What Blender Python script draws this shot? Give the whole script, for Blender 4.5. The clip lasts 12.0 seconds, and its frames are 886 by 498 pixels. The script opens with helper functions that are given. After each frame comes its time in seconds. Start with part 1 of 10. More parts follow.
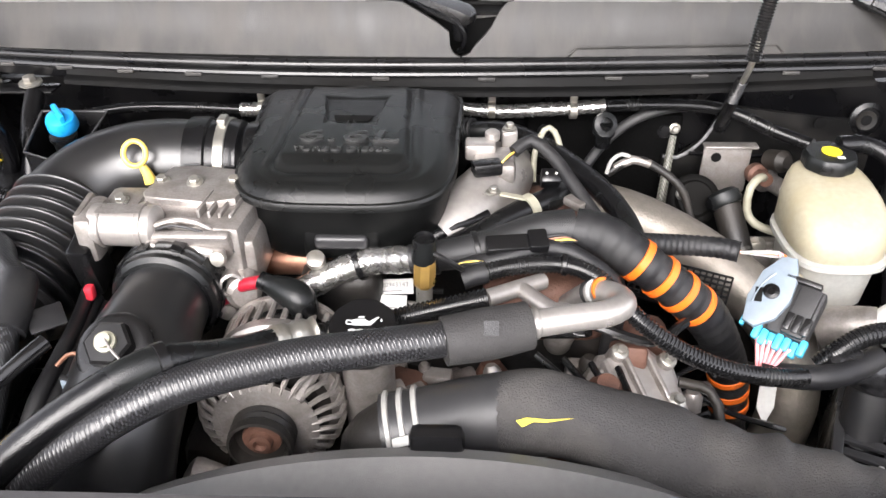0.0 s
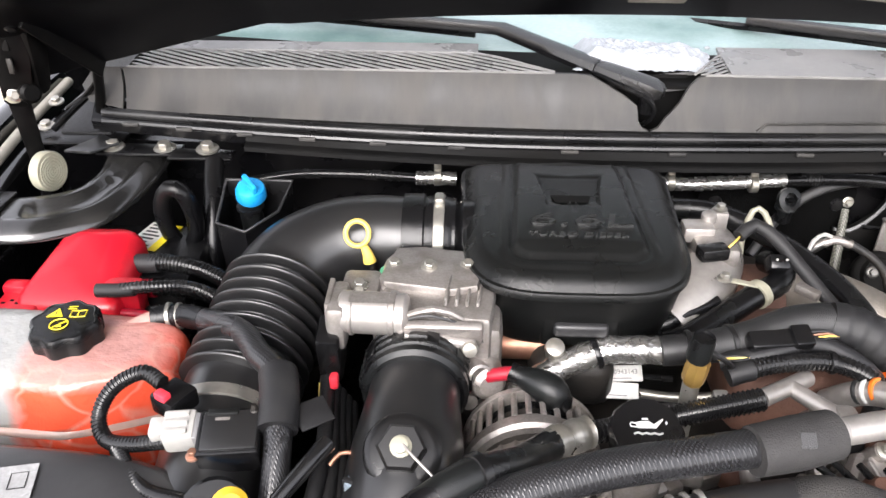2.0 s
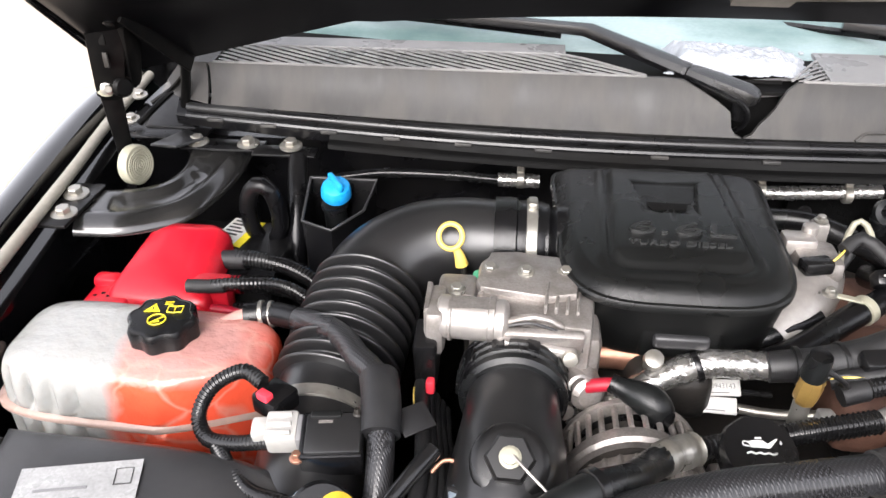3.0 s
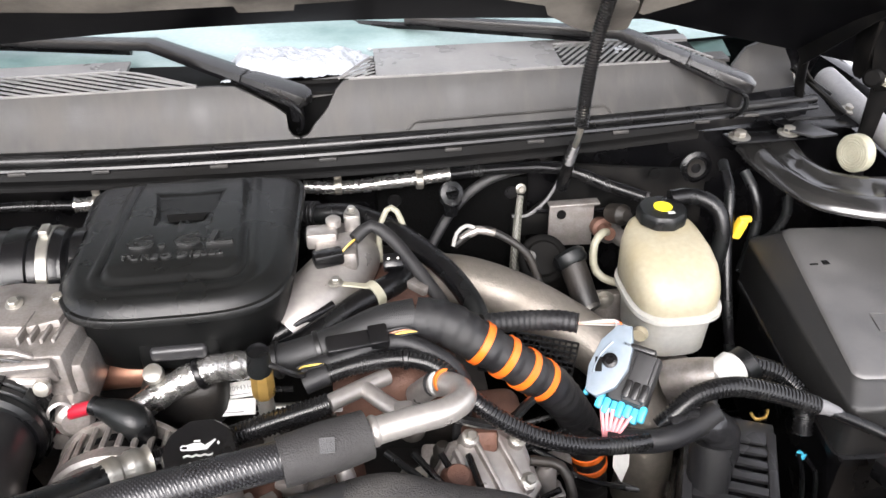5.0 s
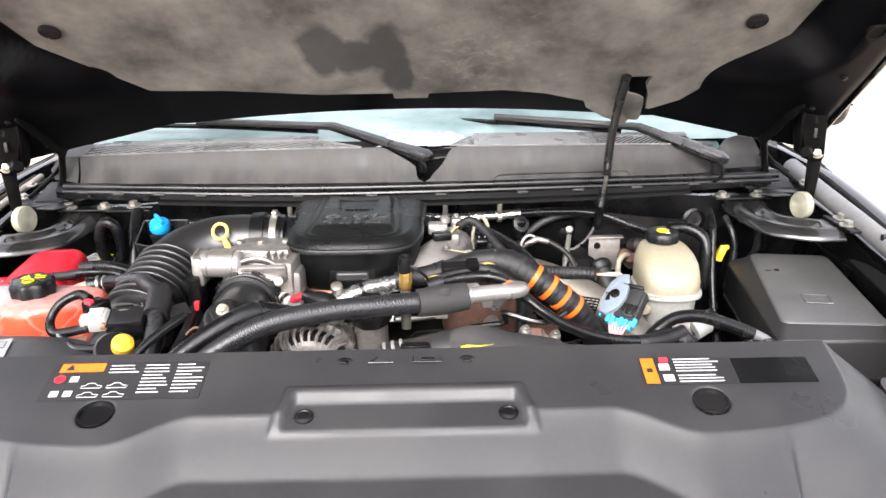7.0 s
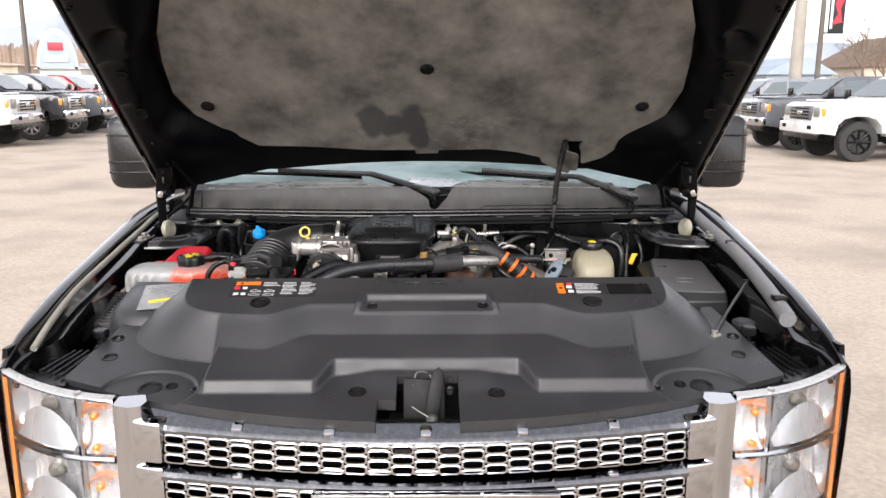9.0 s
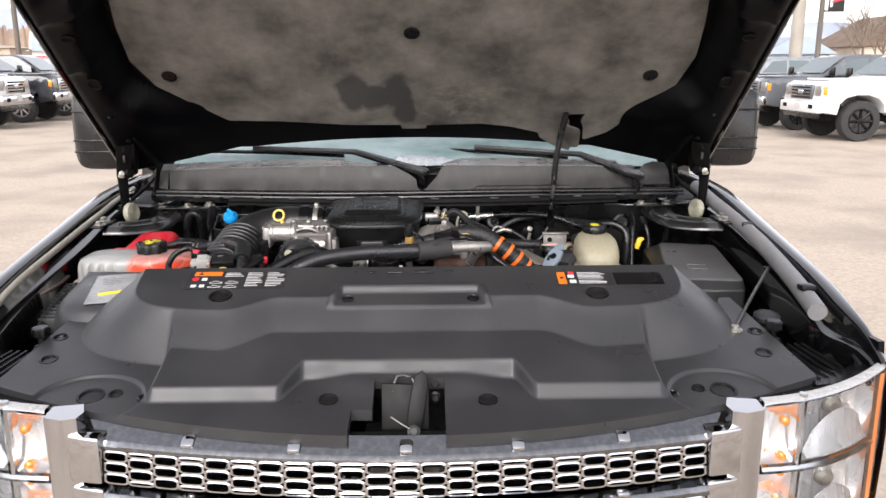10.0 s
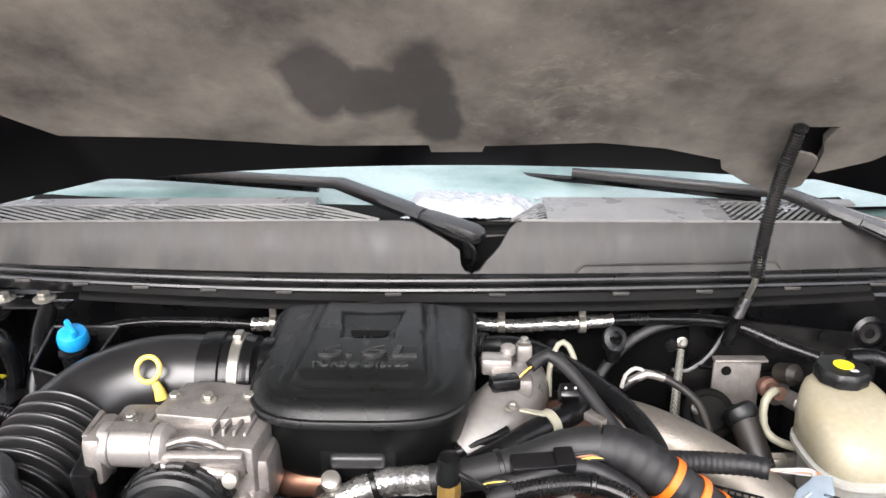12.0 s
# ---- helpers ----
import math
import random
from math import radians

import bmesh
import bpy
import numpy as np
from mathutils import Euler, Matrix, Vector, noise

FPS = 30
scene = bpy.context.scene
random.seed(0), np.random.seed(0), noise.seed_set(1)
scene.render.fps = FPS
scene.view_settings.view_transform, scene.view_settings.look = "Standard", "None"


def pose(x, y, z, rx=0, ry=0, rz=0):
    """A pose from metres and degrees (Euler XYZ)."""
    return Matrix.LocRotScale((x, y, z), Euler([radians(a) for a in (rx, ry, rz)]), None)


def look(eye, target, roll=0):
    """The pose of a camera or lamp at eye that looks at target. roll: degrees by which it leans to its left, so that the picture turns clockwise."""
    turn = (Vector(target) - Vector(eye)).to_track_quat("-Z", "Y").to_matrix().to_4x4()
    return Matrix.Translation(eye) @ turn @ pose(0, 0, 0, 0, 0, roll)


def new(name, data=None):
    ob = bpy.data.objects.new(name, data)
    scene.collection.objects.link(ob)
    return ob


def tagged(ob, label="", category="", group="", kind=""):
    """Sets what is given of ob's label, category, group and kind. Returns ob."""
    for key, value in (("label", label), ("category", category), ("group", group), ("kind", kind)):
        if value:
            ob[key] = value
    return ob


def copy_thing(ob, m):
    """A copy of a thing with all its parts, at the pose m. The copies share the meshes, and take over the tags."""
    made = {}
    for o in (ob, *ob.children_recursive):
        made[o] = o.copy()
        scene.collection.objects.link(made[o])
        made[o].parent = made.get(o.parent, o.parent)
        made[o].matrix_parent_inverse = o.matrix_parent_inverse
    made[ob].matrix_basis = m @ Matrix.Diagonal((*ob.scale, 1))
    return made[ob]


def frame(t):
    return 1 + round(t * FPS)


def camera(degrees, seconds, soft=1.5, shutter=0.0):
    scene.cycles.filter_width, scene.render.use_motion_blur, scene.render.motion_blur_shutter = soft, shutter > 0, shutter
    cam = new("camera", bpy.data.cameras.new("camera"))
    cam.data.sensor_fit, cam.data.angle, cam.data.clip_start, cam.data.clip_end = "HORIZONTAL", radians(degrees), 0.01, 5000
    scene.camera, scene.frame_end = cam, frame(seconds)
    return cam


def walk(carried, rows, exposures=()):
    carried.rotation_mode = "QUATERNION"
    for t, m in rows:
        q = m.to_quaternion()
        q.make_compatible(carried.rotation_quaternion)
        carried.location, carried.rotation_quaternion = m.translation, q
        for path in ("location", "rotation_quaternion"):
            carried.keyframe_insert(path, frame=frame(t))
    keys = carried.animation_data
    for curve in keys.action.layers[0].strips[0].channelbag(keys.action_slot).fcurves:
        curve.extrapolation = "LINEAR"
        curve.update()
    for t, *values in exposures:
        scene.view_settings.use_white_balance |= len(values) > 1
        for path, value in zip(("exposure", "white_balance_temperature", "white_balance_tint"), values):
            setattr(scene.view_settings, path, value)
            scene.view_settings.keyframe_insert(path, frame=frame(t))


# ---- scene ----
cam = camera(58.7, 12.0)
METRES, EYE, TILT, LEAN, TURN = 4.1, 1.85, -35.0, 0.0, 0.0
PATH = [
    (0, (0.037, 0.01, 1.863), (-0.03, 1.679, 0.763), -0.6),
    (0.5, (0.014, 0.03, 1.917), (-0.051, 1.725, 0.857), -0.3),
    (1, (-0.086, 0.045, 1.921), (-0.121, 1.752, 0.88), -0.8),
    (1.5, (-0.177, 0.049, 1.914), (-0.201, 1.755, 0.869), -0.3),
    (2, (-0.249, 0.051, 1.915), (-0.312, 1.756, 0.873), 0.3),
    (2.5, (-0.311, 0.06, 1.916), (-0.442, 1.761, 0.873), 0.5),
    (2.7, (-0.332, 0.063, 1.915), (-0.487, 1.761, 0.869), 0.4),
    (4.3, (-0.08, 0.06, 1.92), (-0.05, 1.754, 0.858), -0.4),
    (4.5, (-0.015, 0.059, 1.92), (0.064, 1.754, 0.862), -0.7),
    (5, (0.106, 0.053, 1.925), (0.3, 1.745, 0.877), -1.0),
    (5.5, (0.206, 0.047, 1.918), (0.513, 1.74, 0.898), -1.5),
    (6, (0.251, 0.028, 1.906), (0.605, 1.743, 0.94), -1.6),
    (6.5, (0.126, -0.197, 1.881), (0.273, 1.623, 1.064), -1.5),
    (6.8, (0.072, -0.438, 1.877), (0.12, 1.422, 1.143), -1.5),
    (7, (0.043, -0.625, 1.881), (0.064, 1.272, 1.247), -0.9),
    (7.2, (0.043, -0.743, 1.884), (0.056, 1.168, 1.293), -0.6),
    (8.8, (0.026, -1.521, 1.869), (0.049, 0.438, 1.464), 0.0),
    (9, (0.013, -1.553, 1.874), (0.041, 0.404, 1.466), 0.0),
    (9.5, (0.007, -1.566, 1.873), (0.039, 0.389, 1.449), -0.0),
    (10, (0.043, -1.33, 1.834), (0.077, 0.617, 1.382), -0.2),
    (10.5, (0.063, -0.984, 1.844), (0.089, 0.956, 1.359), -0.5),
    (11, (0.001, -0.615, 1.868), (0.011, 1.315, 1.344), -0.9),
    (11.2, (-0.002, -0.49, 1.859), (-0.013, 1.445, 1.353), -1.2),
    (11.5, (-0.004, -0.272, 1.869), (-0.021, 1.653, 1.325), -1.5),
    (12, (-0.003, 0.012, 1.866), (-0.037, 1.913, 1.246), -0.2),
]
EXPOSURES = [(0, 2.6), (1, 2.5), (2.5, 2.36), (5, 2.45), (6, 2.44), (7, 2.5), (8.8, 1.58), (9.5, 1.40), (10, 1.5), (11, 1.98), (12, 2.34)]
walk(cam, [(t, look(eye, target, roll)) for t, eye, target, roll in PATH], EXPOSURES)

# ---- daylight: a bright overcast sky ----
world = bpy.data.worlds.new("overcast")
world.use_nodes = True
scene.world = world
wn, wl = world.node_tree.nodes, world.node_tree.links
sky = wn.new("ShaderNodeTexSky")
sky.sky_type, sky.sun_disc = "NISHITA", False
sky.sun_elevation, sky.sun_rotation = radians(42), radians(190)
sky.air_density, sky.dust_density, sky.ozone_density = 1.0, 1.5, 1.0
grey = wn.new("ShaderNodeHueSaturation")
grey.inputs["Saturation"].default_value = 0.20
wl.new(sky.outputs[0], grey.inputs["Color"])
warm = wn.new("ShaderNodeMix")
warm.data_type, warm.blend_type = "RGBA", "MULTIPLY"
warm.inputs["Factor"].default_value = 1.0
warm.inputs["B"].default_value = (1.025, 0.982, 0.995, 1)
wl.new(grey.outputs[0], warm.inputs["A"])
wl.new(warm.outputs["Result"], wn["Background"].inputs[0])
wn["Background"].inputs[1].default_value = 0.135
sun_data = bpy.data.lights.new("sun", "SUN")
sun_data.energy, sun_data.angle, sun_data.color = 1.1, radians(40), (1.0, 0.955, 0.93)
sun = new("sun", sun_data)
sun.matrix_world = look((-2.5, -9, 5.5), (0, 0, 0))


# ---- helpers for shapes ----
PLACE = {}


def thing(name, label, category, at=(0, 0, 0), group="", m=None):
    ob = new(name)
    ob.empty_display_size = 0.05
    ob.matrix_basis = m if m is not None else Matrix.Translation(at)
    PLACE[ob] = ob.matrix_basis.copy()
    return tagged(ob, label, category, group)


def mesh_of(name, bm, mat, sharp=38):
    me = bpy.data.meshes.new(name)
    bmesh.ops.recalc_face_normals(bm, faces=bm.faces)
    bm.to_mesh(me)
    bm.free()
    for m in (mat if isinstance(mat, (list, tuple)) else [mat]):
        me.materials.append(m)
    me.shade_smooth()
    me.set_sharp_from_angle(angle=radians(sharp))
    return me


def part(name, bm, mat, parent=None, label="", local=False, sharp=38):
    ob = new(name, mesh_of(name, bm, mat, sharp))
    if parent:
        ob.parent = parent
        if not local:
            ob.matrix_parent_inverse = PLACE[parent].inverted()
            PLACE[ob] = Matrix.Identity(4)
        else:
            PLACE[ob] = PLACE[parent].copy()
    return tagged(ob, label)


def single(name, bm, mat, label, category, group="", kind="", sharp=38):
    ob = new(name, mesh_of(name, bm, mat, sharp))
    PLACE[ob] = Matrix.Identity(4)
    return tagged(ob, label, category, group, kind)


def join(*bms):
    out = bms[0]
    for b in bms[1:]:
        me = bpy.data.meshes.new("tmp")
        b.to_mesh(me)
        out.from_mesh(me)
        bpy.data.meshes.remove(me)
        b.free()
    return out


def moved(bm, m):
    bmesh.ops.transform(bm, matrix=m, verts=bm.verts)
    return bm


def smooth_path(pts, step=0.012):
    """Catmull-Rom through the points."""
    P = [Vector(p) for p in pts]
    if len(P) == 2:
        n = max(2, int((P[1] - P[0]).length / step) + 1)
        return [P[0].lerp(P[1], i / (n - 1)) for i in range(n)]
    Q = [2 * P[0] - P[1]] + P + [2 * P[-1] - P[-2]]
    out = []
    for i in range(1, len(Q) - 2):
        a, b, c, d = Q[i - 1:i + 3]
        n = max(2, int((c - b).length / step))
        for k in range(n):
            t = k / n
            out.append(0.5 * ((2 * b) + (c - a) * t + (2 * a - 5 * b + 4 * c - d) * t * t + (3 * b - a - 3 * c + d) * t ** 3))
    out.append(P[-1])
    return out


def tube(pts, r, n=14, step=0.012, caps=True, smooth=True, wall=0.0):
    """A round bar or hose along points; r may be a number or a function of 0..1 along its length."""
    P = smooth_path(pts, step) if smooth else [Vector(p) for p in pts]
    L = [0]
    for a, b in zip(P, P[1:]):
        L.append(L[-1] + (b - a).length)
    bm = bmesh.new()
    rings = []
    tan = (P[1] - P[0]).normalized()
    nor = tan.orthogonal().normalized()
    for i, p in enumerate(P):
        t2 = (P[min(i + 1, len(P) - 1)] - P[max(i - 1, 0)]).normalized()
        nor = (nor - t2 * nor.dot(t2)).normalized()
        bi = t2.cross(nor)
        rr = r(L[i] / L[-1]) if callable(r) else r
        rings.append([bm.verts.new(p + (nor * math.cos(2 * math.pi * k / n) + bi * math.sin(2 * math.pi * k / n)) * rr) for k in range(n)])
    for a, b in zip(rings, rings[1:]):
        for k in range(n):
            bm.faces.new((a[k], a[(k + 1) % n], b[(k + 1) % n], b[k]))
    if caps:
        bm.faces.new(rings[0])
        bm.faces.new(rings[-1])
    return bm


def corrugated(pts, r, pitch=0.005, depth=0.12, n=12):
    """Split-loom conduit: ring after ring along the path."""
    P = smooth_path(pts, pitch / 4)
    total = sum((b - a).length for a, b in zip(P, P[1:]))
    # resample evenly
    Q, acc, want = [P[0]], 0.0, pitch / 4
    for a, b in zip(P, P[1:]):
        d = (b - a).length
        while acc + d >= want:
            a = a.lerp(b, (want - acc) / d)
            Q.append(a)
            d = (b - a).length
            acc = 0
        acc += d
    ks = max(1, len(Q) - 1)
    state = {"i": -1}

    def rad(_):
        state["i"] += 1
        return r * (1 if state["i"] % 4 in (0, 1) else 1 - depth)
    return tube(Q, rad, n=n, smooth=False)


def rbox(size, at=(0, 0, 0), bevel=0.004, seg=2, m=None, taper=1.0):
    bm = bmesh.new()
    bmesh.ops.create_cube(bm, size=1)
    for v in bm.verts:
        k = taper if v.co.z > 0 else 1
        v.co = Vector((v.co.x * size[0] * k, v.co.y * size[1] * k, v.co.z * size[2]))
    if bevel:
        bmesh.ops.bevel(bm, geom=list(bm.edges), offset=min(bevel, min(size) * 0.45), segments=seg, profile=0.5, affect="EDGES")
    if m is not None:
        moved(bm, m)
    return moved(bm, Matrix.Translation(at))


def axis_frame(origin, axis, roll=0):
    q = Vector(axis).normalized().to_track_quat("Z", "Y")
    return Matrix.Translation(origin) @ q.to_matrix().to_4x4() @ Matrix.Rotation(radians(roll), 4, "Z")


def lathe(profile, origin=(0, 0, 0), axis=(0, 0, 1), n=24, roll=0, lobes=0, lobe=0.0):
    """Turned body: profile rows of radius and height along the axis."""
    bm = bmesh.new()
    rings = []
    for r, h in profile:
        ring = []
        for k in range(n):
            a = 2 * math.pi * k / n
            rr = r * (1 + lobe * math.cos(lobes * a)) if lobes else r
            ring.append(bm.verts.new((rr * math.cos(a), rr * math.sin(a), h)))
        rings.append(ring)
    for a, b in zip(rings, rings[1:]):
        for k in range(n):
            bm.faces.new((a[k], a[(k + 1) % n], b[(k + 1) % n], b[k]))
    bm.faces.new(rings[0])
    bm.faces.new(rings[-1])
    bmesh.ops.remove_doubles(bm, verts=bm.verts, dist=1e-6)
    return moved(bm, axis_frame(origin, axis, roll))


def prism(outline, h, m=None, bevel=0.0, seg=2):
    """A plate of thickness h over a plan outline."""
    bm = bmesh.new()
    vs = [bm.verts.new((x, y, 0)) for x, y in outline]
    f = bm.faces.new(vs)
    ext = bmesh.ops.extrude_face_region(bm, geom=[f])
    top = [g for g in ext["geom"] if isinstance(g, bmesh.types.BMVert)]
    bmesh.ops.translate(bm, verts=top, vec=(0, 0, h))
    if bevel:
        tops = set(top)
        ed = [e for e in bm.edges if e.verts[0] in tops and e.verts[1] in tops]
        bmesh.ops.bevel(bm, geom=ed, offset=bevel, segments=seg, profile=0.5, affect="EDGES")
    bmesh.ops.triangulate(bm, faces=[g for g in bm.faces if len(g.verts) > 4])
    return moved(bm, m) if m is not None else bm


def loft(rings, cap=True):
    bm = bmesh.new()
    V = [[bm.verts.new(p) for p in ring] for ring in rings]
    n = len(V[0])
    for a, b in zip(V, V[1:]):
        for k in range(n):
            bm.faces.new((a[k], a[(k + 1) % n], b[(k + 1) % n], b[k]))
    if cap:
        bm.faces.new(V[0])
        bm.faces.new(V[-1])
    return bm


def sheet(rows, thick=None, closed=False):
    """A skin over rows of points, thickened along thick (a vector) where given."""
    bm = bmesh.new()
    V = [[bm.verts.new(p) for p in row] for row in rows]
    for a, b in zip(V, V[1:]):
        for k in range(len(a) - 1):
            bm.faces.new((a[k], a[k + 1], b[k + 1], b[k]))
    if thick is not None:
        ext = bmesh.ops.extrude_face_region(bm, geom=list(bm.faces))
        bmesh.ops.translate(bm, verts=[g for g in ext["geom"] if isinstance(g, bmesh.types.BMVert)], vec=thick)
    return bm


def superellipse(a, b, n=4.0, k=40, c=(0, 0)):
    out = []
    for i in range(k):
        t = 2 * math.pi * i / k
        s, q = math.sin(t), math.cos(t)
        out.append((c[0] + a * math.copysign(abs(q) ** (2 / n), q), c[1] + b * math.copysign(abs(s) ** (2 / n), s)))
    return out


def bolt_bm(at, axis=(0, 0, 1), r=0.010, flange=1.55, h=0.009):
    """Hex head on a round flange."""
    a = lathe([(r * flange, 0), (r * flange, h * 0.25), (r * 1.15, h * 0.4)], at, axis, 18)
    b = lathe([(r, h * 0.3), (r, h * 0.9), (r * 0.85, h)], at, axis, 6)
    return join(a, b)


def text_bm(body, size, depth, m, align="CENTER"):
    cu = bpy.data.curves.new("letters", "FONT")
    cu.body, cu.size, cu.extrude, cu.align_x = body, size, depth, align
    cu.resolution_u = 2
    ob = bpy.data.objects.new("letters", cu)
    scene.collection.objects.link(ob)
    bpy.context.view_layer.update()
    me = bpy.data.meshes.new_from_object(ob.evaluated_get(bpy.context.evaluated_depsgraph_get()))
    bm = bmesh.new()
    bm.from_mesh(me)
    bpy.data.objects.remove(ob)
    bpy.data.meshes.remove(me)
    return moved(bm, m)


def sstep(a, b, x):
    t = min(1, max(0, (x - a) / (b - a)))
    return t * t * (3 - 2 * t)


# ---- materials ----
def material(name, color, rough=0.5, metal=0.0, dirt=None, dirt_amount=0.0, dirt_scale=8.0, grain=120.0, grain_amount=0.08,
             bump=0.0, bump_scale=300.0, rough_var=0.12, coat=0.0, spec=0.5, island=0.0, subsurface=0.0, stretch=(1, 1, 1)):
    """Surface with fine grain, broad stains and a fine relief at real size (metres)."""
    m = bpy.data.materials.new(name)
    m.use_nodes = True
    N, L = m.node_tree.nodes, m.node_tree.links
    bs = N["Principled BSDF"]
    bs.inputs["Metallic"].default_value = metal
    bs.inputs["Coat Weight"].default_value = coat
    bs.inputs["Specular IOR Level"].default_value = spec
    if subsurface:
        bs.inputs["Subsurface Weight"].default_value = subsurface
        bs.inputs["Subsurface Radius"].default_value = (0.03, 0.025, 0.02)
        bs.inputs["Subsurface Scale"].default_value = 0.5
    co = N.new("ShaderNodeTexCoord")
    mp = N.new("ShaderNodeMapping")
    mp.inputs["Scale"].default_value = stretch
    L.new(co.outputs["Object"], mp.inputs[0])

    def tex(scale, detail=4):
        n = N.new("ShaderNodeTexNoise")
        n.inputs["Scale"].default_value, n.inputs["Detail"].default_value = scale, detail
        L.new(mp.outputs[0], n.inputs["Vector"])
        return n.outputs[0]

    def ranged(src, a, b, lo, hi):
        r = N.new("ShaderNodeMapRange")
        for i, v in enumerate((a, b, lo, hi)):
            r.inputs[i + 1].default_value = v
        L.new(src, r.inputs[0])
        return r.outputs[0]
    fine, broad = tex(grain), tex(dirt_scale, 6)
    hsv = N.new("ShaderNodeHueSaturation")
    hsv.inputs["Color"].default_value = (*color, 1)
    L.new(ranged(fine, 0.3, 0.7, 1 - grain_amount, 1 + grain_amount), hsv.inputs["Value"])
    col = hsv.outputs[0]
    if island:
        ge = N.new("ShaderNodeNewGeometry")
        h2 = N.new("ShaderNodeHueSaturation")
        L.new(col, h2.inputs["Color"])
        L.new(ranged(ge.outputs["Random Per Island"], 0, 1, 1 - island, 1 + island), h2.inputs["Value"])
        col = h2.outputs[0]
    if dirt is not None:
        mx = N.new("ShaderNodeMix")
        mx.data_type = "RGBA"
        L.new(ranged(broad, 0.45, 0.7, 0, dirt_amount), mx.inputs["Factor"])
        L.new(col, mx.inputs["A"])
        mx.inputs["B"].default_value = (*dirt, 1)
        col = mx.outputs["Result"]
    L.new(col, bs.inputs["Base Color"])
    L.new(ranged(broad, 0.3, 0.7, max(0.02, rough - rough_var), min(1, rough + rough_var)), bs.inputs["Roughness"])
    if bump:
        bp = N.new("ShaderNodeBump")
        bp.inputs["Strength"].default_value, bp.inputs["Distance"].default_value = bump, 0.002
        L.new(tex(bump_scale, 3), bp.inputs["Height"])
        L.new(bp.outputs[0], bs.inputs["Normal"])
    return m


def braid_material(name, color, rough, scale=420.0, dark=0.25):
    """Woven sleeve: two crossed waves as relief and colour."""
    m = material(name, color, rough)
    N, L = m.node_tree.nodes, m.node_tree.links
    co = N.new("ShaderNodeTexCoord")
    h = []
    for rz in (45, -45):
        mp = N.new("ShaderNodeMapping")
        mp.inputs["Rotation"].default_value = (radians(30), radians(20), radians(rz))
        L.new(co.outputs["Object"], mp.inputs[0])
        w = N.new("ShaderNodeTexWave")
        w.inputs["Scale"].default_value = scale / 6.28
        L.new(mp.outputs[0], w.inputs[0])
        h.append(w.outputs["Fac"])
    mu = N.new("ShaderNodeMath")
    mu.operation = "MULTIPLY"
    L.new(h[0], mu.inputs[0])
    L.new(h[1], mu.inputs[1])
    bp = N.new("ShaderNodeBump")
    bp.inputs["Strength"].default_value, bp.inputs["Distance"].default_value = 0.4, 0.0008
    L.new(mu.outputs[0], bp.inputs["Height"])
    bs = N["Principled BSDF"]
    L.new(bp.outputs[0], bs.inputs["Normal"])
    mx = N.new("ShaderNodeMix")
    mx.data_type = "RGBA"
    L.new(mu.outputs[0], mx.inputs["Factor"])
    mx.inputs["A"].default_value = (*[c * dark for c in color], 1)
    mx.inputs["B"].default_value = (*[min(1, c * 1.6) for c in color], 1)
    L.new(mx.outputs["Result"], bs.inputs["Base Color"])
    return m


M = {}
M["plastic"] = material("black_plastic", (0.0045, 0.0045, 0.005), 0.24, dirt=(0.02, 0.019, 0.018), dirt_amount=0.22, spec=0.4, dirt_scale=9, bump=0.12, bump_scale=900)
M["plastic_grain"] = material("grained_plastic", (0.019, 0.019, 0.02), 0.42, dirt=(0.04, 0.038, 0.036), dirt_amount=0.3, dirt_scale=7, bump=0.35, bump_scale=1400)
M["shroud_smooth"] = material("satin_grey_plastic", (0.024, 0.024, 0.0252), 0.38, spec=0.45, dirt=(0.045, 0.044, 0.043), dirt_amount=0.25, dirt_scale=9, bump=0.12, bump_scale=1100)
M["plastic_smooth"] = material("satin_plastic", (0.006, 0.006, 0.0065), 0.22, dirt=(0.03, 0.029, 0.028), dirt_amount=0.3, dirt_scale=6, bump=0.15, bump_scale=1100)
M["cover"] = material("cover_plastic", (0.005, 0.0053, 0.0053), 0.29, spec=0.33, dirt=(0.010, 0.011, 0.011), dirt_amount=0.3, dirt_scale=14, rough_var=0.05, bump=0.18, bump_scale=1500)
M["tub"] = material("dull_cover_plastic", (0.003, 0.0032, 0.0032), 0.42, spec=0.16, dirt=(0.009, 0.009, 0.009), dirt_amount=0.3, dirt_scale=14, bump=0.2, bump_scale=1500)
M["rubber"] = material("rubber", (0.004, 0.004, 0.0045), 0.27, spec=0.35, dirt=(0.016, 0.02, 0.019), dirt_amount=0.3, dirt_scale=18, bump=0.2, bump_scale=700)
M["hose"] = braid_material("braided_hose", (0.017, 0.017, 0.0185), 0.30, 720, 0.6)
M["loom"] = material("corrugated_loom", (0.006, 0.006, 0.0065), 0.22, dirt=(0.03, 0.03, 0.028), dirt_amount=0.2, dirt_scale=30)
M["tape"] = material("cloth_tape", (0.010, 0.010, 0.011), 0.46, spec=0.35, dirt=(0.035, 0.034, 0.032), dirt_amount=0.3, dirt_scale=25, bump=0.3, bump_scale=1100)
M["braid"] = braid_material("woven_sleeve", (0.02, 0.02, 0.021), 0.45, 1500)
M["orange"] = material("orange_tape", (0.75, 0.14, 0.012), 0.42, dirt=(0.35, 0.08, 0.02), dirt_amount=0.25, dirt_scale=40)
